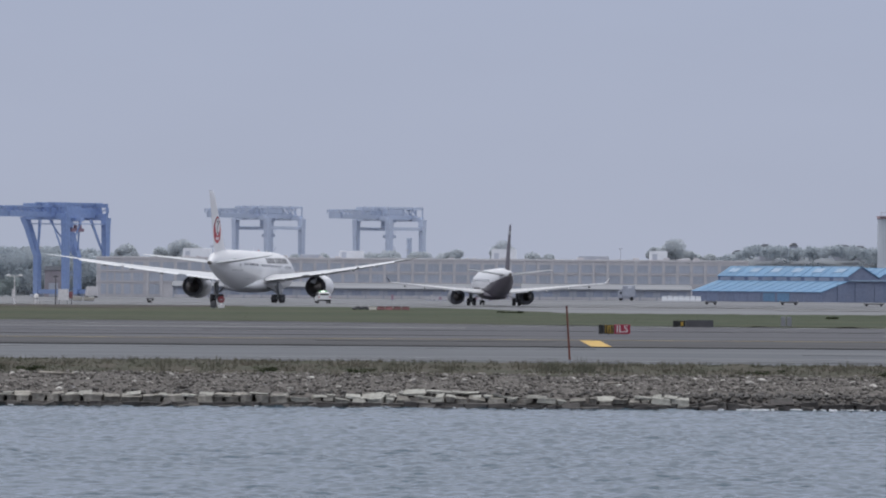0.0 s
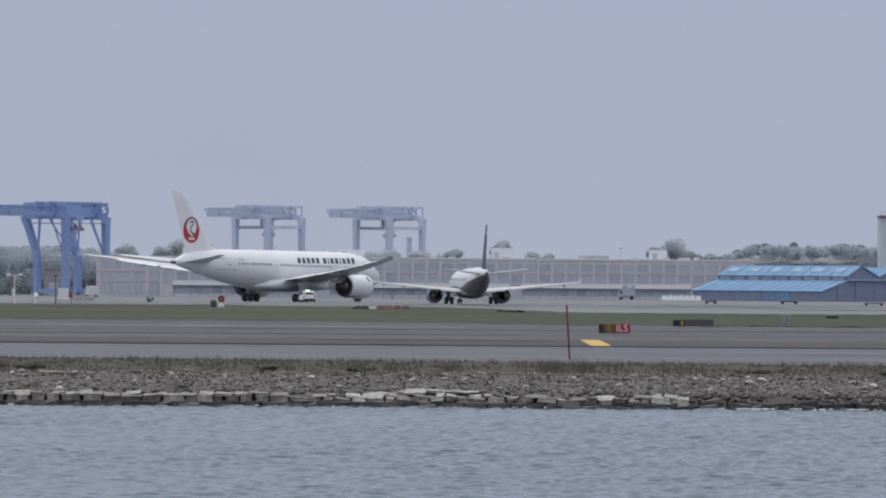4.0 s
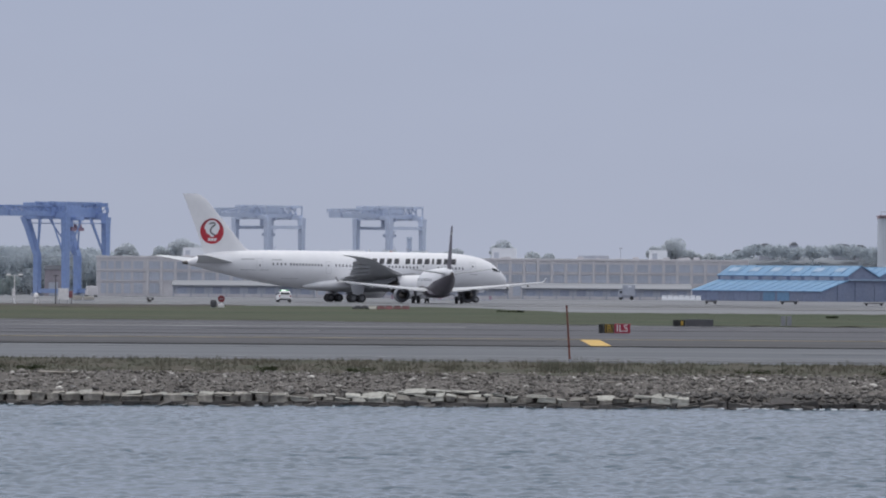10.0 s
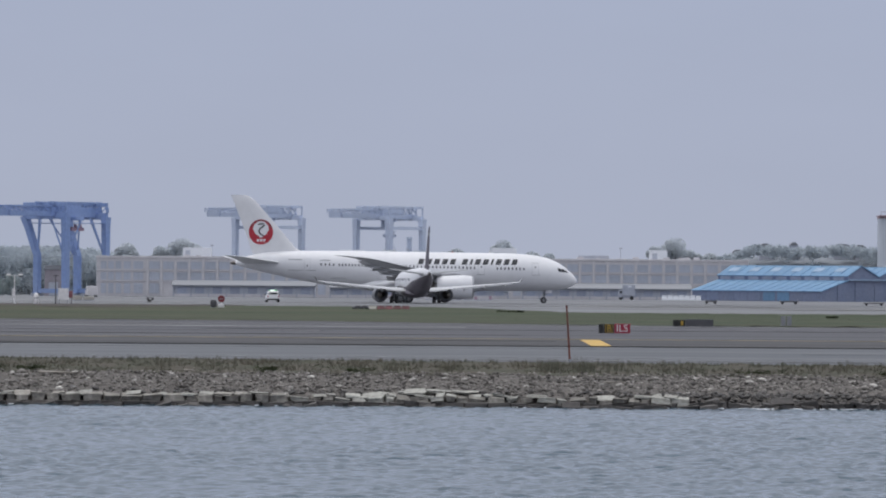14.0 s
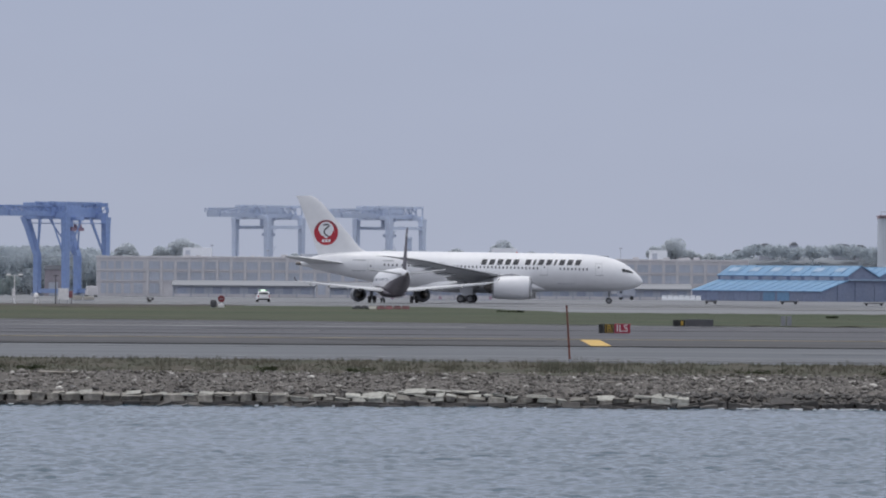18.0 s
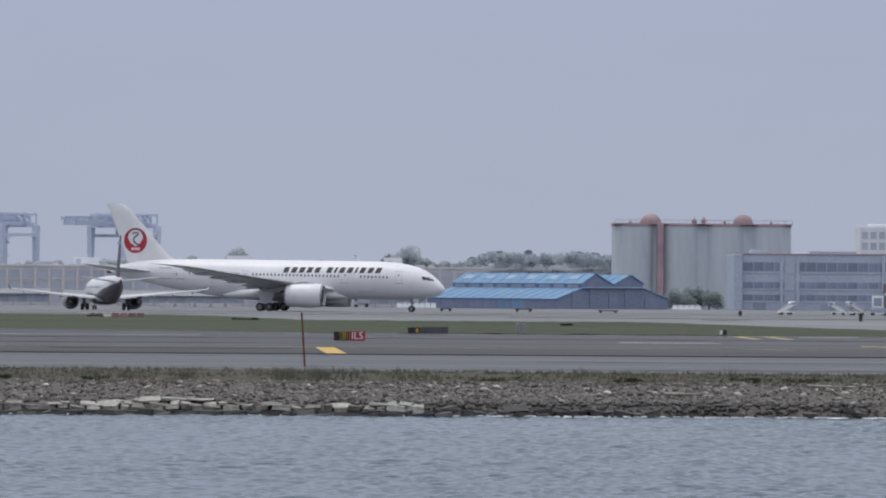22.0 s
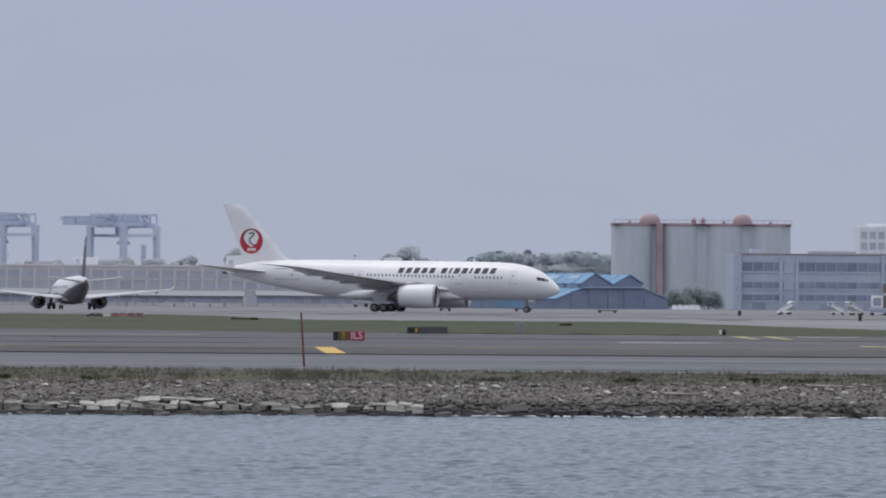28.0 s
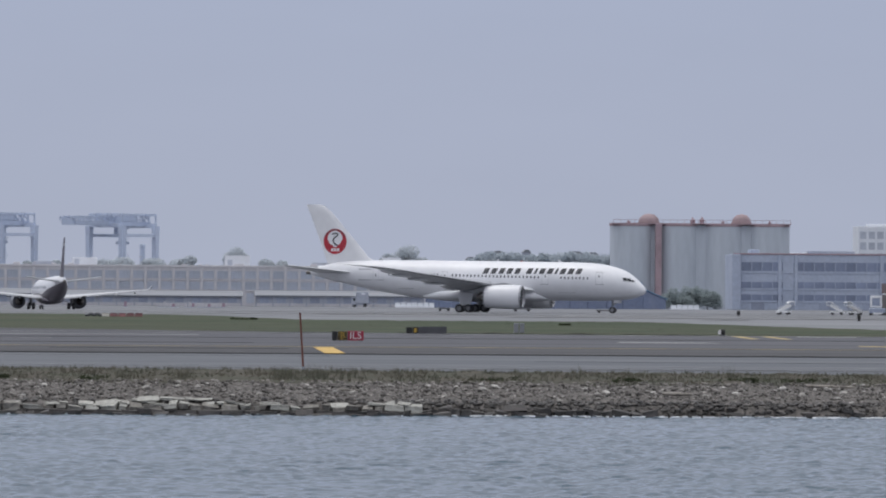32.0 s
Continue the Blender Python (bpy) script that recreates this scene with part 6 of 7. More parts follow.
def left_corner():
    y = 622
    p = thing("twin_lamp", "pale twin-headed low apron lamp on a short mast", "lamp", pose(-52.6, y, land(y)))
    part("mast", turned([(0, 0.1), (3.5, 0.06)], "Z", 8), M["sign_white"], p, "pale mast", True)
    part("crossarm", box(-0.8, 0.8, -0.04, 0.04, 3.46, 3.54), M["sign_white"], p)
    for s in (-1, 1):
        part("lamp_head", loft([[(s * 0.75 - 0.3, -0.16, 3.52), (s * 0.75 + 0.3, -0.16, 3.52), (s * 0.75 + 0.3, 0.16, 3.52), (s * 0.75 - 0.3, 0.16, 3.52)], [(s * 0.75 - 0.2, -0.1, 3.72), (s * 0.75 + 0.2, -0.1, 3.72), (s * 0.75 + 0.2, 0.1, 3.72), (s * 0.75 - 0.2, 0.1, 3.72)]]), M["sign_white"], p, "white lamp head")
    part("control_box", box(-0.28, 0.12, -0.25, -0.08, 0.9, 1.9, 0.03), M["sign_white"], p)
    c = thing("marker_drum", "white upright drum marker at the grass edge", "drum", pose(-49.6, y - 4, land(y - 4)))
    part("drum", turned([(0, 0.26), (0.1, 0.3), (1.1, 0.3), (1.3, 0.2), (1.42, 0.05)], "Z", 16), M["sign_white"], c, "", True)
    part("band", turned([(0.7, 0.305), (0.85, 0.305)], "Z", 16), M["grey_mark"], c)
    part("foot", turned([(0, 0.36), (0.08, 0.36)], "Z", 16), M["jet_dark"], c)
    w_ = thing("notice_board", "plain white board on two legs beside a dark mast", "board", pose(-47.2, y + 8, land(y + 8)))
    part("panel", box(-0.65, 0.65, -0.04, 0.04, 0.55, 1.9, 0.02), M["sign_white"], w_, "blank white panel")
    for x in (-0.5, 0.5):
        part("leg", box(x - 0.05, x + 0.05, 0.04, 0.12, 0, 1.8), M["strut"], w_)
    m = thing("dark_mast", "thin dark mast near the white board", "mast", pose(-48.0, y + 6, land(y + 6)))
    part("pole", turned([(0, 0.09), (3.6, 0.05)], "Z", 8), M["jet_dark"], m)
    part("head", box(-0.3, 0.3, -0.05, 0.05, 3.4, 3.55), M["jet_dark"], m)
    r = thing("red_marker", "dull red square marker on a post", "marker", pose(-46.2, y + 8, land(y + 8)))
    part("plate", box(-0.30, 0.16, -0.03, 0.03, 0.75, 1.6, 0.02), M["barrier_red"], r)
    part("post", box(-0.05, 0.05, 0.03, 0.1, 0, 1.5), M["jet_dark"], r)


left_corner()

for x, y in ((31.35, 466), (31.90, 466)):
    s = thing("edge_board", "small grey board on the grass", "board", pose(x, y, land(y) + 0.04), group="edge boards")
    part("panel", box(-0.22, 0.22, -0.05, 0.05, 0.05, 0.92, 0.03), M["shed_roof"], s)
    part("foot", box(-0.26, 0.26, -0.14, 0.14, 0, 0.07), M["strut"], s)


def ground_light(x, y, h=0.5, wide=0.35, white=False):
    s = thing("runway_light", "small dark runway edge light" if not white else "dark edge light with a white cap", "runway light", pose(x, y, land(y) + 0.04), group="runway lights")
    part("base", turned([(0, wide * 0.55), (0.08, wide * 0.55), (0.12, wide * 0.3)], "Z", 12), M["jet_dark"], s)
    part("housing", turned([(0.1, wide * 0.3), (h * 0.6, wide * 0.5), (h, wide * 0.35), (h + 0.05, 0.03)], "Z", 12), M["sign_black"], s, "", True)
    if white:
        part("hood", turned([(h * 0.3, wide * 0.28), (h * 0.9, wide * 0.28)], "Z", 12, (-wide * 0.55, 0, 0)), M["sign_white"], s)


ground_light(49.2, 454, 0.58, 0.5, True)
ground_light(72.9, 654, 0.62, 0.5)
ground_light(79.0, 583, 0.80, 0.46)
ground_light(-38.5, 665, 0.35, 0.6)


def low_cart(x, y, long, h, label, paint="jet_dark"):
    """A flat dark cart or light frame standing on the far tarmac."""
    s = thing("baggage_cart", label, "cart", pose(x, y, land(y)), "carts on the far tarmac")
    part("deck", box(-long / 2, long / 2, -0.6, 0.6, h * 0.45, h * 0.72, 0.04), M[paint], s)
    part("end_rail", box(-long / 2, -long / 2 + 0.08, -0.55, 0.55, h * 0.72, h, 0.0), M["strut"], s)
    part("end_rail", box(long / 2 - 0.08, long / 2, -0.55, 0.55, h * 0.72, h, 0.0), M["strut"], s)
    for sx in (-1, 1):
        for sy in (-1, 1):
            part("wheel", turned([(-0.08, 0.1), (-0.08, h * 0.28), (0.08, h * 0.28), (0.08, 0.1)], "Y", 12, (sx * long * 0.36, sy * 0.55, h * 0.28)), M["rubber"], s)


low_cart(44.4, 838, 1.9, 0.75, "small dark baggage cart on the far tarmac")
low_cart(57.6, 842, 3.0, 0.8, "grey flat cart on the far tarmac")
low_cart(69.4, 815, 3.3, 0.65, "long low dark cart on the far tarmac")
low_cart(-48.5, 840, 1.1, 0.6, "small dark cart on the far tarmac")


def boarding_steps(x, y, turn, label):
    s = thing("boarding_stairs", label, "boarding stairs", pose(x, y, land(y), 0, 0, turn) @ Matrix.Scale(0.76, 4), "white boarding stairs")
    part("chassis", box(-1.5, 1.4, -0.8, 0.8, 0.35, 0.7, 0.05), M["car_white"], s, "white chassis")
    for sy in (-0.75, 0.75):
        part("stringer", beam((-1.3, sy, 0.55), (1.3, sy, 2.05), 0.08, 0.55), M["car_white"], s)
        part("handrail", beam((-1.3, sy, 1.15), (1.3, sy, 2.6), 0.06), M["car_white"], s)
        part("platform_post", box(2.05, 2.12, sy - 0.03, sy + 0.03, 2.0, 2.7), M["car_white"], s)
    for i in range(9):
        part("tread", box(-1.25 + i * 0.29, -1.0 + i * 0.29, -0.72, 0.72, 0.58 + i * 0.167, 0.63 + i * 0.167), M["strut"], s)
    part("platform", box(1.25, 2.15, -0.8, 0.8, 1.92, 2.02, 0.02), M["car_white"], s)
    part("platform_rail", box(1.3, 2.15, -0.79, -0.73, 2.6, 2.68), M["car_white"], s)
    part("canopy", loft([[(x, -0.85, z), (x, 0.85, z), (x, 0.85, z + 0.12), (x, -0.85, z + 0.12)] for x, z in ((0.7, 2.35), (1.2, 2.62), (1.8, 2.7), (2.25, 2.55))]), M["car_white"], s, "white curved hood")
    part("prop", beam((1.9, 0, 1.95), (0.9, 0, 0.5), 0.12), M["strut"], s)
    for sx in (-1.0, 0.9):
        for sy in (-0.7, 0.7):
            part("wheel", turned([(-0.1, 0.1), (-0.1, 0.3), (0.1, 0.3), (0.1, 0.1)], "Y", 12, (sx, sy, 0.3)), M["rubber"], s)


boarding_steps(96.4, 800, 12, "white mobile boarding stairs on the apron")
boarding_steps(105.1, 802, 170, "white mobile boarding stairs on the apron")
boarding_steps(107.5, 798, 195, "white mobile boarding stairs on the apron")


def gate_frame():
    y = 792
    s = thing("display_board", "white framed board with a dark centre on legs", "board", pose(110.0, y, land(y)))
    part("frame", box(-0.95, 0.95, -0.06, 0.06, 1.2, 3.1, 0.05), M["car_white"], s, "white frame")
    part("screen", box(-0.62, 0.62, -0.09, -0.05, 1.5, 2.75, 0.0), M["pane_dark"], s, "dark blue centre")
    for x in (-0.7, 0.7):
        part("leg", box(x - 0.08, x + 0.08, -0.05, 0.05, 0, 1.0), M["strut"], s)
    b = thing("service_building", "low brown service building with pale doors under a white canopy", "building", pose(111.8, y, land(y)))
    part("wall", box(0, 13.0, 0, 6, 0, 3.3, 0.04), M["brown_wall"], b, "dull brown wall")
    part("fascia", box(-0.1, 13.1, -0.35, 6.1, 3.42, 5.0, 0.05), M["brown_roof"], b, "dark brown roof fascia")
    part("canopy", box(-0.7, 13.2, -1.0, 0.4, 3.24, 3.42, 0.02), M["car_white"], b, "white canopy edge")
    for k in range(5):
        x = 0.5 + 2.5 * k
        d = part("door", box(x, x + 1.55, -0.07, 0.02, 0.03, 2.95, 0.02), M["car_white"], b, "pale roller door")
        part("door_rib", box(x, x + 1.55, -0.10, -0.06, 1.4, 1.5), M["strut"], d)
    c = thing("ground_cart", "dark blue ground cart with a white lower edge", "cart", pose(109.9, y - 1, land(y - 1)))
    part("body", box(-1.1, 1.4, -0.7, 0.7, 0.35, 1.1, 0.06), M["pane_dark"], c, "dark blue body")
    part("bumper", box(-0.6, 0.9, -0.76, 0.76, 0.22, 0.42, 0.02), M["car_white"], c, "white lower edge")
    for sx in (-0.8, 1.1):
        for sy in (-0.6, 0.6):
            part("wheel", turned([(-0.09, 0.08), (-0.09, 0.22), (0.09, 0.22), (0.09, 0.08)], "Y", 12, (sx, sy, 0.22)), M["rubber"], c)


gate_frame()


def parked_van(x, y, turn, long, label, mat="car_white"):
    s = thing("parked_van", label, "van", pose(x, y, land(y), 0, 0, turn), "parked vans")
    part("body", loft([[(xx, -w_, 0.4), (xx, w_, 0.4), (xx, w_, z * 0.75), (xx, w_ * 0.88, z), (xx, -w_ * 0.88, z), (xx, -w_, z * 0.75)] for xx, w_, z in ((-long / 2, 0.92, 1.9), (-long / 2 + 0.1, 0.98, 2.1), (long / 2 - 1.6, 0.98, 2.1), (long / 2 - 0.8, 0.95, 1.25), (long / 2, 0.86, 1.0))]), M[mat], s, "", True)
    part("windscreen", beam((long / 2 - 1.52, 0, 1.95), (long / 2 - 0.86, 0, 1.3), 1.6, 0.06), M["glass_dark"], s)
    for sy in (-1, 1):
        part("side_window", box(long / 2 - 2.6, long / 2 - 1.75, sy * 0.93 - 0.06, sy * 0.93 + 0.06, 1.25, 1.8), M["glass_dark"], s)
        for sx in (-long * 0.32, long * 0.30):
            part("wheel", turned([(-0.1, 0.1), (-0.1, 0.36), (0.1, 0.36), (0.1, 0.1)], "Y", 12, (sx, sy * 0.85, 0.36)), M["rubber"], s)


parked_van(-66.3, 955, 100, 4.6, "pale grey van parked far across the tarmac", "render_pale")


def barrier_row(x0, x1, y, h, label):
    s = thing("barrier_row", label, "barriers", pose(x0, y, land(y)))
    n = int((x1 - x0) / 1.1)
    for i in range(n):
        a, b = i * (x1 - x0) / n, (i + 0.95) * (x1 - x0) / n
        part("barrier", loft([[(a + q, -w_, z), (b - q, -w_, z), (b - q, w_, z), (a + q, w_, z)] for q, w_, z in ((0, 0.3, 0), (0, 0.28, h * 0.25), (0.04, 0.14, h * 0.55), (0.05, 0.1, h * (0.93 + 0.07 * (i % 2))))]), M["white_block"], s)


barrier_row(43.7, 51.6, 1010, 1.05, "row of white traffic barriers before the freight sheds")
barrier_row(97.0, 102.6, 990, 0.95, "short row of white traffic barriers by the silos")
for i, (x, tall) in enumerate(((-9.2, 1.05), (-2.8, 0.85), (-2.0, 1.05), (-1.2, 0.75), (-0.45, 0.7), (0.3, 0.75), (1.7, 0.7), (2.5, 1.0), (3.15, 0.75), (4.2, 0.75), (4.8, 0.7), (5.45, 0.75), (6.05, 0.7), (6.7, 0.75), (7.4, 0.7), (8.0, 0.75), (8.7, 0.8))):
    s = thing("fence_board", "small pale board in a row on the far tarmac, toned down for haze", "board", pose(x, 925, land(925)), group="boards in a row")
    # Board white is dulled here to put distance haze into it.
    part("panel", box(-0.24, 0.24, -0.04, 0.04, 0.15, tall, 0.02), M["render_pale"] if i % 4 else M["crane_red"], s)
    part("foot", box(-0.3, 0.3, -0.15, 0.15, 0.0, 0.15), M["shed_dark"], s)


def crate(x, y, wide, h):
    s = thing("crate", "low beige crate on the far tarmac", "crate", pose(x, y, land(y)), "beige crates")
    part("body", box(-wide / 2, wide / 2, -0.5, 0.5, 0.1, h, 0.04), M["booth_wall"], s)
    part("skid", box(-wide / 2 + 0.05, wide / 2 - 0.05, -0.45, 0.45, 0.0, 0.1), M["shed_dark"], s)


crate(-53.0, 735, 1.4, 0.7)
crate(-51.4, 736, 1.5, 0.6)


def box_truck():
    y = 1330
    s = thing("box_truck", "blue-grey box truck parked before the freight shed", "truck", pose(48.3, y, land(y)))
    part("box_body", box(-1.1, 2.2, -1.2, 1.2, 1.0, 4.0, 0.08), M["shed_dark"], s, "blue-grey box body")
    part("cab", loft([[(-2.2, -1.1, 0.7), (-1.15, -1.1, 0.7), (-1.15, 1.1, 0.7), (-2.2, 1.1, 0.7)], [(-2.25, -1.1, 1.6), (-1.15, -1.1, 1.6), (-1.15, 1.1, 1.6), (-2.25, 1.1, 1.6)], [(-1.9, -1.0, 2.7), (-1.15, -1.0, 2.7), (-1.15, 1.0, 2.7), (-1.9, 1.0, 2.7)]]), M["shed_dark"], s, "blue-grey cab")
    part("roof_fairing", box(0.3, 1.3, -1.24, -1.18, 3.3, 3.75, 0.0), M["white_block"], s, "white panel")
    part("cab_window", box(-1.8, -1.3, -1.14, -1.04, 1.7, 2.4), M["glass_dark"], s)
    part("chassis", box(-2.1, 2.1, -0.9, 0.9, 0.55, 1.0, 0.04), M["shed_dark"], s)
    for sx in (-1.5, 1.3):
        for sy in (-1, 1):
            part("wheel", turned([(-0.14, 0.15), (-0.14, 0.5), (0.14, 0.5), (0.14, 0.15)], "Y", 14, (sx, sy * 0.95, 0.5)), M["rubber"], s)


box_truck()


# ---- the shore: seawall blocks, stones, weeds ----
def seawall():
    rng = random.Random(12)
    wall = thing("seawall", "low uneven seawall of split granite blocks at the waterline", "seawall")
    tagged(wall, kind="structure")
    shapes = []
    for k in range(10):
        bm = bmesh.new()
        q = lambda: rng.uniform(-0.12, 0.12)
        pts = [(sx * 0.5 + q(), sy * 0.5 + q(), sz * 0.5 + q()) for sz in (-1, 1) for sx, sy in ((-1, -1), (1, -1), (1, 1), (-1, 1))]
        v = [bm.verts.new(p) for p in pts]
        for f in ((0, 3, 2, 1), (4, 5, 6, 7), (0, 1, 5, 4), (1, 2, 6, 5), (2, 3, 7, 6), (3, 0, 4, 7)):
            bm.faces.new([v[i] for i in f])
        bmesh.ops.bevel(bm, geom=list(bm.edges), offset=0.05, segments=1, affect="EDGES")
        me = bpy.data.meshes.new("block")
        bm.to_mesh(me)
        bm.free()
        shapes.append(me)
    wet = []
    for me in shapes:
        m2 = me.copy()
        me.materials.append(M["granite"])
        m2.materials.append(M["granite_wet"])
        wet.append(m2)

    mid = []
    for me in shapes:
        m3 = me.copy()
        m3.materials.clear()
        m3.materials.append(M["granite_mid"])
        mid.append(m3)

    def put(mesh, x, y, z, sx, sy, sz, tilt, lean=0):
        o = new("block", mesh)
        o.parent = wall
        o.matrix_basis = pose(x, y, z, lean + rng.uniform(-tilt, tilt), rng.uniform(-tilt, tilt), rng.uniform(-tilt, tilt)) @ Matrix.Diagonal((sx, sy, sz, 1))

    def row(x0, x1, w0, w1, lay):
        x = x0
        while x < x1:
            w_ = rng.uniform(w0, w1)
            lay(x + w_ / 2, w_)
            x += w_
    # a low dark course in the water, a course of upright blocks on it, thin pale capping stones
    row(-30, 11.5, 0.45, 1.2, lambda x, w_: put(rng.choice(wet), x, 257.25 + rng.uniform(-0.1, 0.1), -1.90 + rng.uniform(-0.04, 0.04), w_ * 0.97, 1.0, rng.uniform(0.34, 0.44), 4))
    # Dark backing blocks added behind the joints to blacken the gaps.
    row(-30, 11.5, 1.0, 2.0, lambda x, w_: put(rng.choice(wet), x, 258.15, -1.62, w_ * 1.1, 0.5, 0.36, 3))
    row(-30, -8.5, 0.45, 1.15, lambda x, w_: put(rng.choice(mid), x, 257.5 + rng.uniform(-0.12, 0.12), -1.60 + rng.uniform(-0.05, 0.04), w_ - rng.uniform(0.09, 0.2), 1.1, rng.uniform(0.34, 0.48), 6))
    row(-30, -8.5, 0.4, 1.2, lambda x, w_: rng.random() < 0.85 and put(rng.choice(shapes if rng.random() < 0.6 else mid), x, 257.55 + rng.uniform(-0.15, 0.2), -1.35 + rng.uniform(-0.05, 0.05), w_ * rng.uniform(0.7, 0.9), 0.8, rng.uniform(0.07, 0.13), 8, 8))
    row(-8.5, 12.0, 0.45, 1.1, lambda x, w_: rng.random() < 0.96 and put(rng.choice(shapes if rng.random() < 0.4 else mid), x, 257.5 + rng.uniform(-0.15, 0.15), -1.57 + 0.03 * math.sin(x * 0.6) + rng.uniform(-0.05, 0.05), w_ * rng.uniform(0.70, 0.92), 1.0, rng.uniform(0.18, 0.36), 9, 4))
    row(-8.5, 12.0, 0.4, 1.3, lambda x, w_: rng.random() < 0.62 and put(rng.choice(shapes), x, 257.6 + rng.uniform(-0.2, 0.25), -1.38 + 0.03 * math.sin(x * 0.6) + rng.uniform(-0.05, 0.05), w_ * rng.uniform(0.7, 0.95), 0.7, rng.uniform(0.07, 0.13), 11, 10))
    for i in range(7):
        put(rng.choice(shapes), -2.6 + i * 0.7 + rng.uniform(-0.2, 0.2), 258.5 + rng.uniform(-0.2, 0.3), -1.19 + rng.uniform(-0.04, 0.04) - 0.012 * (i - 3.5)**2, rng.uniform(0.6, 1.2), 0.9, rng.uniform(0.09, 0.15), 6, 8)
    # low dark boulders beyond the blocks
    row(10.5, 24, 0.4, 1.1, lambda x, w_: put(rng.choice(wet), x, 257.3 + rng.uniform(-0.2, 0.3), -1.88 + rng.uniform(-0.1, 0.08), w_ * 0.98, 1.2, rng.uniform(0.32, 0.52), 12))
    for i in range(46):
        x = rng.uniform(11.0, 46.0)
        w_ = rng.uniform(0.35, 0.9 if x < 20 else 0.5)
        put(rng.choice(wet), x, 257.4 + rng.uniform(-0.4, 1.3), -1.80 + rng.uniform(-0.1, 0.25), w_ * 1.3, w_, w_ * 0.4, 14)
    row(-30, 10.5, 0.4, 1.3, lambda x, w_: rng.random() < 0.8 and put(rng.choice(wet), x, 256.75 + rng.uniform(-0.08, 0.1), -1.97 + rng.uniform(-0.05, 0.05), w_, 0.5, rng.uniform(0.16, 0.3), 8))
    for i in range(46):
        put(rng.choice(wet), rng.uniform(-29, 22), 256.7 + rng.uniform(-0.2, 0.1), -2.0 + rng.uniform(-0.08, 0.08), rng.uniform(0.3, 0.9), 0.5, rng.uniform(0.16, 0.3), 18)


seawall()


def pebble_cloud(rng, count, x0, x1, y0, y1, s0, s1, skew=2.2):
    t = (1 + 5**0.5) / 2
    base = [Vector(v).normalized() for v in ((-1, t, 0), (1, t, 0), (-1, -t, 0), (1, -t, 0), (0, -1, t), (0, 1, t), (0, -1, -t), (0, 1, -t), (t, 0, -1), (t, 0, 1), (-t, 0, -1), (-t, 0, 1))]
    tri = ((0, 11, 5), (0, 5, 1), (0, 1, 7), (0, 7, 10), (0, 10, 11), (1, 5, 9), (5, 11, 4), (11, 10, 2), (10, 7, 6), (7, 1, 8), (3, 9, 4), (3, 4, 2), (3, 2, 6), (3, 6, 8), (3, 8, 9), (4, 9, 5), (2, 4, 11), (6, 2, 10), (8, 6, 7), (9, 8, 1))
    vs, fs = [], []
    for _ in range(count):
        x, y = rng.uniform(x0, x1), y0 + (y1 - y0) * rng.random()
        s = s0 + (s1 - s0) * rng.random()**skew
        e = Euler([rng.uniform(0, 6.28) for _ in range(3)]).to_matrix()
        f = Vector((rng.uniform(0.8, 1.5), rng.uniform(0.7, 1.1), rng.uniform(0.45, 0.8)))
        turn = Euler((rng.uniform(-0.3, 0.3), rng.uniform(-0.3, 0.3), rng.uniform(0, 6.28))).to_matrix()
        z = land(y) + s * 0.25 + 0.02
        k = len(vs)
        for b in base:
            q = e @ b
            q = turn @ Vector((q.x * f.x, q.y * f.y, q.z * f.z)) * (s * rng.uniform(0.82, 1.12))
            vs.append((x + q.x, y + q.y, z + q.z))
        fs += [tuple(k + i for i in t3) for t3 in tri]
    return vs, fs


rng = random.Random(77)
vs, fs = pebble_cloud(rng, 11000, -28, 45, 258.2, 268.8, 0.028, 0.135, 2.4)
tagged(raw("gravel_stones", vs, fs, M["stone"]), "loose grey and brown stones on the bank", "stones", kind="stuff")
vs, fs = pebble_cloud(rng, 420, -28, 14, 257.6, 259.3, 0.06, 0.22, 2.0)
v2, f2 = pebble_cloud(rng, 2800, 11, 46, 256.5, 259.0, 0.05, 0.22, 2.4)
fs += [tuple(i + len(vs) for i in t3) for t3 in f2]
vs += v2
tagged(raw("wet_stones", vs, fs, M["stone_wet"]), "dark wet stones at the waterline", "stones", kind="stuff")
heap = thing("boulder_scatter", "larger pale and grey stones scattered on the gravel bank", "stones")
tagged(heap, kind="structure")
shapes = []
for k in range(8):
    v8, f8 = pebble_cloud(rng, 1, 0, 0, 300, 300, 0.5, 0.5)
    me = bpy.data.meshes.new("stone")
    me.from_pydata([(a, b - 300, c - 0.145) for a, b, c in v8], [], f8)
    me.materials.append(M["stone_pale"] if k % 2 == 0 else M["stone"])
    shapes.append(me)
for i in range(290):
    x, y, s = rng.uniform(-27, 44), 258.8 + 9.0 * rng.random(), 0.16 + 0.36 * rng.random()**2.5
    o = new("stone", rng.choice(shapes))
    o.parent = heap
    o.matrix_basis = pose(x, y, land(y) + s * 0.12, rng.uniform(-15, 15), rng.uniform(-15, 15), rng.uniform(0, 360)) @ Matrix.Diagonal((s, s, s * 0.8, 1))


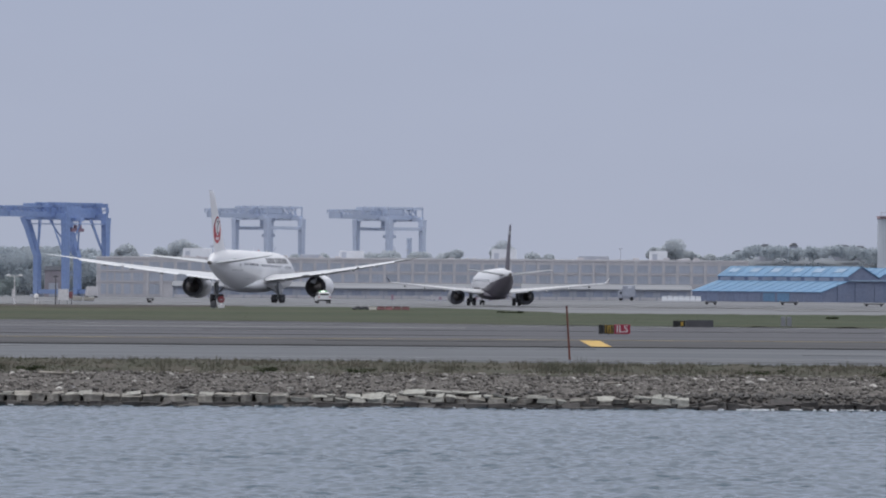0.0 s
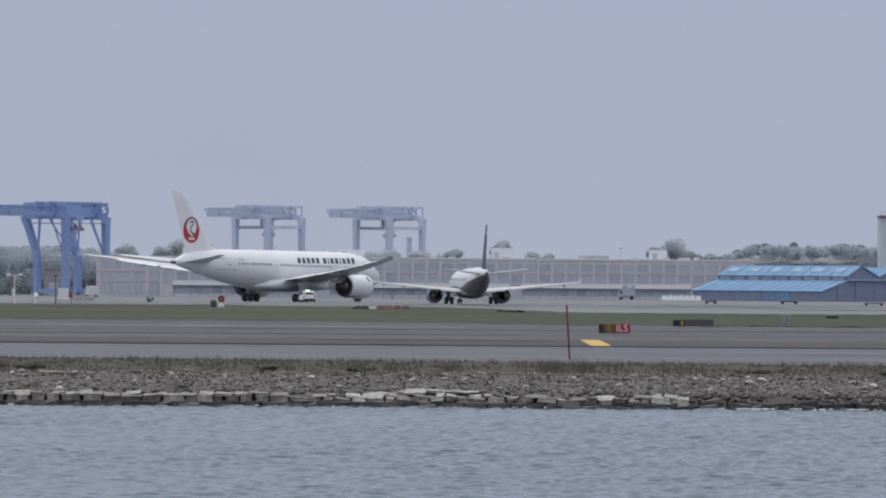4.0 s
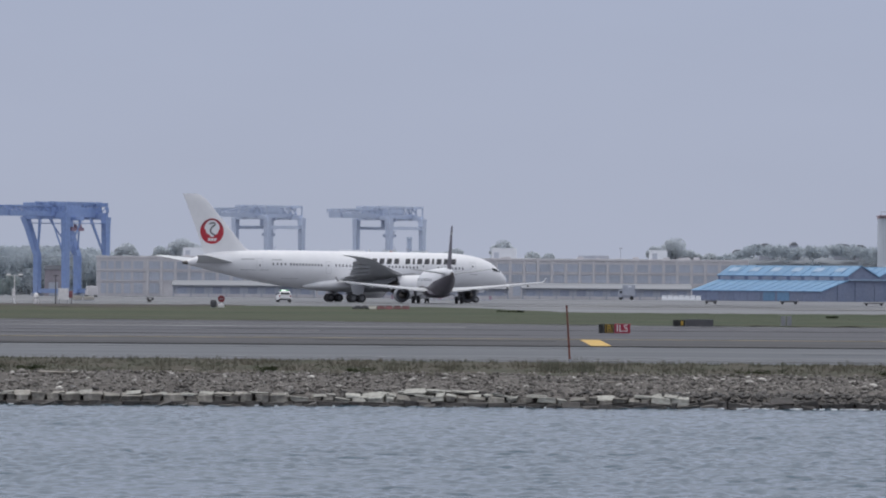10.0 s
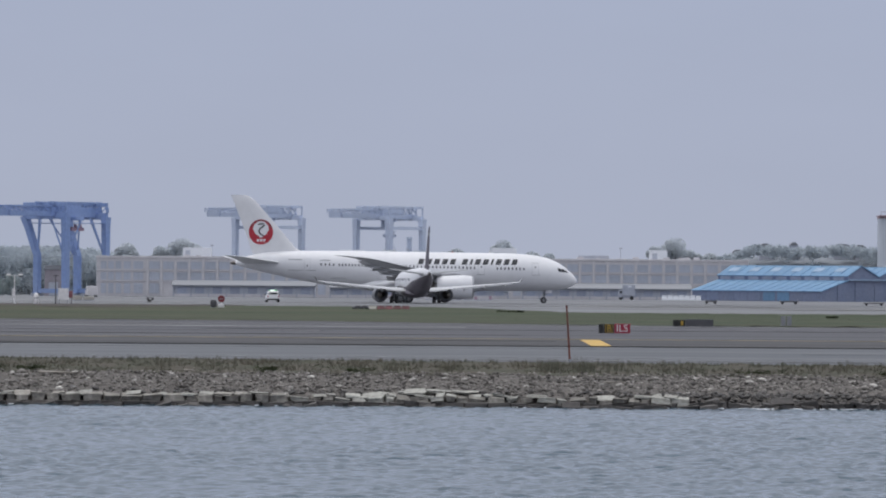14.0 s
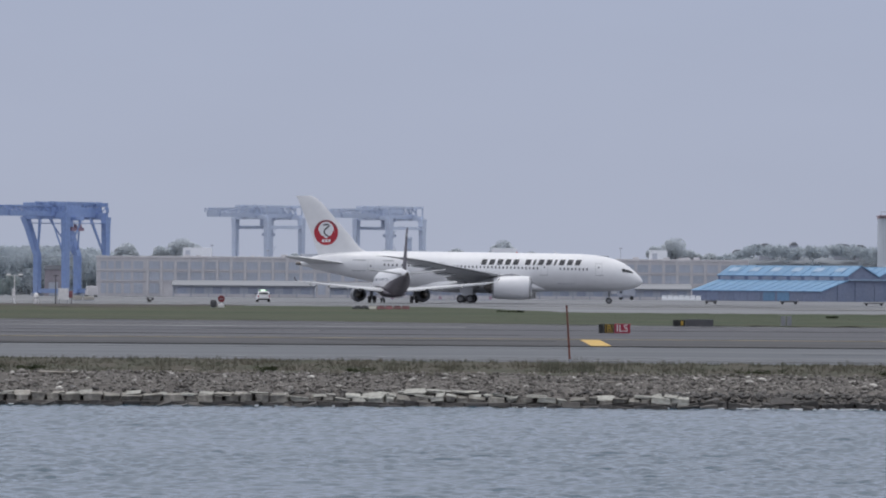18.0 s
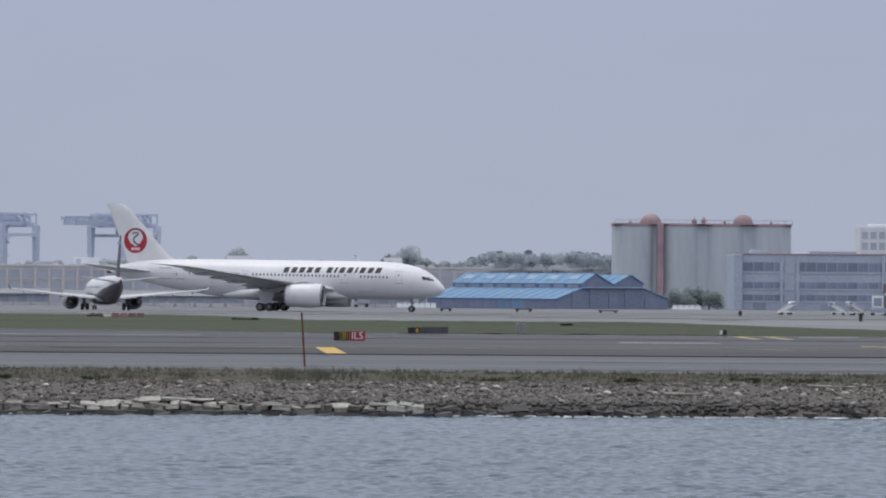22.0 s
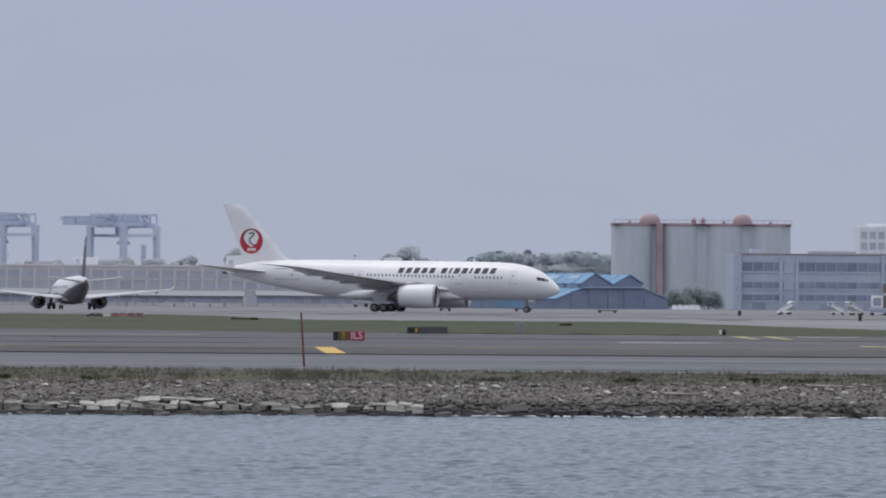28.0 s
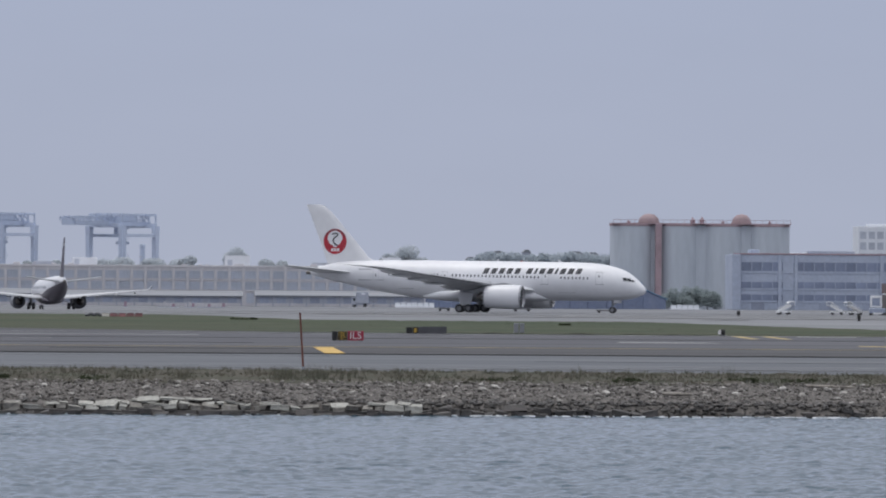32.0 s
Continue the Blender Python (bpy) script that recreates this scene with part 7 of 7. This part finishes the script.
def blades(rng, count, place, tall, wide, leaves=5, lean=0.5):
    """Tufts of bent blades."""
    vs, fs = [], []
    for _ in range(count):
        x, y = place()
        z = land(y)
        h0 = tall() if callable(tall) else tall
        for _ in range(leaves):
            a = rng.uniform(0, 6.28)
            h = h0 * rng.uniform(0.5, 1.1)
            dx, dy = math.cos(a), math.sin(a)
            bx, by = x + rng.uniform(-1, 1) * h0 * 0.35, y + rng.uniform(-1, 1) * h0 * 0.35
            l0 = h * lean * rng.uniform(0.2, 1.0)
            k = len(vs)
            vs += [(bx - dy * wide, by + dx * wide, z), (bx + dy * wide, by - dx * wide, z), (bx + dx * l0 * 0.4 + dy * wide * 0.7, by + dy * l0 * 0.4 - dx * wide * 0.7, z + h * 0.6),
                   (bx + dx * l0 * 0.4 - dy * wide * 0.7, by + dy * l0 * 0.4 + dx * wide * 0.7, z + h * 0.6), (bx + dx * l0, by + dy * l0, z + h)]
            fs += [(k, k + 1, k + 2, k + 3), (k + 3, k + 2, k + 4)]
    return vs, fs


rng = random.Random(5)


def bank_place():
    while True:
        x = rng.uniform(-30, 46)
        far = verge_far(x) - 0.2
        y = 265.6 + (far - 265.6) * rng.random()**0.7
        if noise.noise((x * 0.35, y * 0.30, 1.7)) > -0.30 + 0.22 * max(0.0, 269.3 - y) + 0.18 * noise.noise((x * 1.6, 4, 0)):
            return x, y


vs, fs = blades(rng, 7600, bank_place, lambda: 0.06 + 0.26 * rng.random()**2.2, 0.014, 5)
tagged(raw("shore_grass", vs, fs, M["straw"]), "rough green and straw-coloured grass on the shore", "grass", kind="stuff")
vs, fs = blades(rng, 170, lambda: (rng.choice((-21.5, -15, -12.2, -4.8, -2.7, 0.5, 5.5, 5.8, 6.0, 7.4, 7.8, 8.2, 9.4, 12, 21.6, 24.5, 30.2)) + rng.gauss(0, 0.26), rng.uniform(270, 275.5)), lambda: rng.uniform(0.25, 0.8), 0.013, 7, 0.3)
tagged(raw("tall_weeds", vs, fs, M["straw"]), "tall green weeds standing by the post and along the verge", "weeds", kind="stuff")


def island_place():
    x = rng.uniform(-56, 72)
    return x, island_near(x) + (island_far(x) - island_near(x)) * rng.random()**0.6


vs, fs = blades(rng, 13000, island_place, lambda: rng.uniform(0.03, 0.085), 0.035, 3)
tagged(raw("island_grass", vs, fs, M["straw_island"]), "mown grass with straw-coloured tufts between taxiways", "grass", kind="stuff")

for i, (x, y, w_, h) in enumerate(((-9.3, 268.6, 1.1, 0.42), (-24.0, 269.2, 2.2, 0.4), (-22.0, 268.9, 1.6, 0.35), (-4.6, 268.8, 1.2, 0.3), (16.8, 269.4, 1.6, 0.3), (30.5, 269.2, 1.8, 0.36), (33.5, 269.0, 2.0, 0.34), (24.0, 269.3, 1.4, 0.3), (38.5, 269.0, 2.0, 0.35))):
    s = thing("shore_bush", "low dark bush on the edge of the gravel bank", "shrub", pose(x, y, land(y)), "shore bushes")
    vs, fs = leaf_cloud(rng, [(rng.gauss(0, w_ * 0.3), rng.uniform(-0.3, 0.3), h * rng.uniform(0.2, 0.7), rng.uniform(0.12, 0.3), h * rng.uniform(0.2, 0.45)) for _ in range(13)], 620, 0.042)
    raw("foliage", vs, fs, M["shrub"], s)
    part("stem", turned([(0, 0.04), (h * 0.5, 0.02)], "Z", 6), M["bark"], s)


def drift_log(x, y, long, r, turn):
    s = thing("driftwood_log", "bleached driftwood log on the stones", "driftwood", pose(x, y, land(y) + r + 0.05, 0, 1.5, turn), "driftwood")
    part("trunk", turned([(-long / 2, r * 0.5), (-long / 2 + 0.06, r), (0, r * 0.9), (long / 2 - 0.1, r * 0.7), (long / 2, r * 0.3)], "X", 9), M["driftwood"], s, "", True)
    part("branch_stub", beam((long * 0.2, 0, 0), (long * 0.28, -0.1, r * 2.2), r * 0.5), M["driftwood"], s)


drift_log(-20.3, 266.4, 1.9, 0.07, 3)
drift_log(34.6, 266.2, 2.6, 0.07, -6)
drift_log(-13.4, 268.6, 0.7, 0.05, 20)
drift_log(26.0, 261.5, 1.6, 0.10, 4)
drift_log(9.0, 263.2, 1.2, 0.05, -12)
for i, (x, s_) in enumerate(((3.5, 0.3), (21.3, 0.22), (33.0, 0.35), (35.4, 0.28), (30.7, 0.25), (-13.1, 0.10), (-7.6, 0.09), (37.5, 0.4), (39.8, 0.3))):
    f = thing("foam_patch", "small patch of white foam at the waterline", "foam", pose(x, 256.75, -1.97), "foam at the waterline")
    for k in range(4):
        part("froth", turned([(0, s_ * 0.5), (0.05, s_ * 0.45), (0.09, s_ * 0.2)], "Z", 9, (s_ * (k - 1.5) * 0.8, 0.06 * (k % 2), 0)), M["foam"], f, "", True)

rng = random.Random(61)
vs, fs = [], []
for _ in range(150):
    x, r0 = (rng.uniform(15, 45) if rng.random() < 0.9 else rng.uniform(-28, 15)), rng.uniform(0.04, 0.15)
    y, k = 256.55 + rng.uniform(-0.15, 0.1), len(vs)
    vs += [(x + r0 * math.cos(i * 1.0472) * 1.9, y + r0 * 0.6 * math.sin(i * 1.0472), -1.97) for i in range(6)]
    vs += [(x + r0 * math.cos(i * 1.0472) * 1.5, y + r0 * 0.5 * math.sin(i * 1.0472), -1.88 + rng.uniform(-0.03, 0.02)) for i in range(6)]
    fs += [(k + i, k + (i + 1) % 6, k + 6 + (i + 1) % 6, k + 6 + i) for i in range(6)] + [tuple(k + 6 + i for i in range(6))]
tagged(raw("foam_line", vs, fs, M["foam"]), "broken line of white foam along the waterline", "foam", kind="stuff")


# ---- what moves ----
def motions():
    rows = (
        (0.0, -30.56, 792.89, -79.90), (1.0, -29.88, 795.88, -74.17), (2.0, -28.95, 798.63, -68.36), (3.0, -27.81, 801.12, -62.39),
        (4.0, -26.48, 803.35, -56.23), (5.0, -25.00, 805.33, -50.08), (6.0, -23.39, 807.07, -44.17), (7.0, -21.65, 808.60, -38.66),
        (8.0, -19.79, 809.96, -33.41), (9.0, -17.81, 811.14, -28.18), (10.0, -15.72, 812.14, -22.82), (11.0, -13.53, 812.94, -17.47),
        (12.0, -11.26, 813.54, -12.40), (13.0, -8.92, 813.95, -7.84), (14.0, -6.50, 814.20, -4.05), (15.0, -4.00, 814.32, -1.28),
        (16.0, -1.43, 814.33, 0.39), (17.0, 1.21, 814.29, 1.64), (18.0, 3.93, 814.17, 3.35), (19.0, 6.70, 813.94, 6.11),
        (20.0, 9.51, 813.56, 9.45), (21.0, 12.36, 813.00, 12.61), (22.0, 15.24, 812.29, 14.86), (23.0, 18.15, 811.48, 16.04),
        (24.0, 21.12, 810.62, 16.56), (25.0, 24.14, 809.71, 16.82), (26.0, 27.23, 808.77, 17.18), (27.0, 30.39, 807.78, 17.59),
        (28.0, 33.61, 806.74, 17.96), (29.0, 36.89, 805.67, 18.18), (30.0, 40.23, 804.57, 18.27), (31.0, 43.62, 803.45, 18.28),
        (32.0, 47.06, 802.32, 18.25))

    def on_land(x, y, turn, base):
        """Stand on the land with the main gear at x, y and the nose gear a wheelbase ahead."""
        z0 = land(y)
        z1 = land(y + base * math.sin(radians(turn)))
        return pose(x, y, z0 + 0.03, 0, -math.degrees(math.atan2(z1 - z0, base)), turn)

    def roll(wheels, rows):
        """Turn the wheels by the way that the rows cover."""
        ts = [r[0] for r in rows]
        way = [0.0]
        for p, q in zip(rows, rows[1:]):
            way.append(way[-1] + math.hypot(q[1] - p[1], q[2] - p[2]))
        steps = [i * 0.1 for i in range(321)]
        for ob, r in wheels:
            at = ob.location.copy()
            walk(ob, [(t, pose(at.x, at.y, at.z, 0, math.degrees(float(np.interp(t, ts, way)) / r) % 360, 0)) for t in steps])

    walk(airliner, [(t, on_land(x, y, -turn, 22.8)) for t, x, y, turn in rows])
    roll(airliner_wheels, rows)
    jet = ((0.0, 6.68, 658.0, 96.0), (7.0, 1.58, 683.0, 96.1), (12.0, -2.25, 696.0, 96.3), (17.0, -6.15, 709.0, 96.6), (20.0, -8.60, 716.5, 97.0),
           (22.0, -10.25, 723.0, 97.5), (24.0, -12.05, 731.0, 98.1), (26.0, -13.75, 737.0, 98.0), (29.0, -16.12, 743.0, 97.6), (32.0, -18.40, 750.0, 97.5))
    walk(regional, [(t, on_land(x, y, turn, 13.8)) for t, x, y, turn in jet])
    roll(regional_wheels, jet)
    walk(escort, [(t, pose(x, y, land(y) + 0.02, 0, 0, turn)) for t, x, y, turn in (
        (0.0, -18.3, 772, 98), (2.0, -19.4, 772, 99), (3.5, -20.3, 772, 100), (6.0, -22.2, 773, 100), (8.0, -23.1, 774, 99), (9.0, -23.7, 774, 98),
        (10.5, -24.6, 775, 97), (13.0, -25.7, 776, 96), (16.5, -27.1, 777, 95), (19.0, -27.9, 778, 95), (25.0, -29.8, 779, 94), (32.0, -32.0, 780, 94))])
    walk(water, [(0.0, pose(0, 0, -1.95)), (16.0, pose(7.0, -1.2, -1.95)), (32.0, pose(14.0, -2.4, -1.95))])


motions()
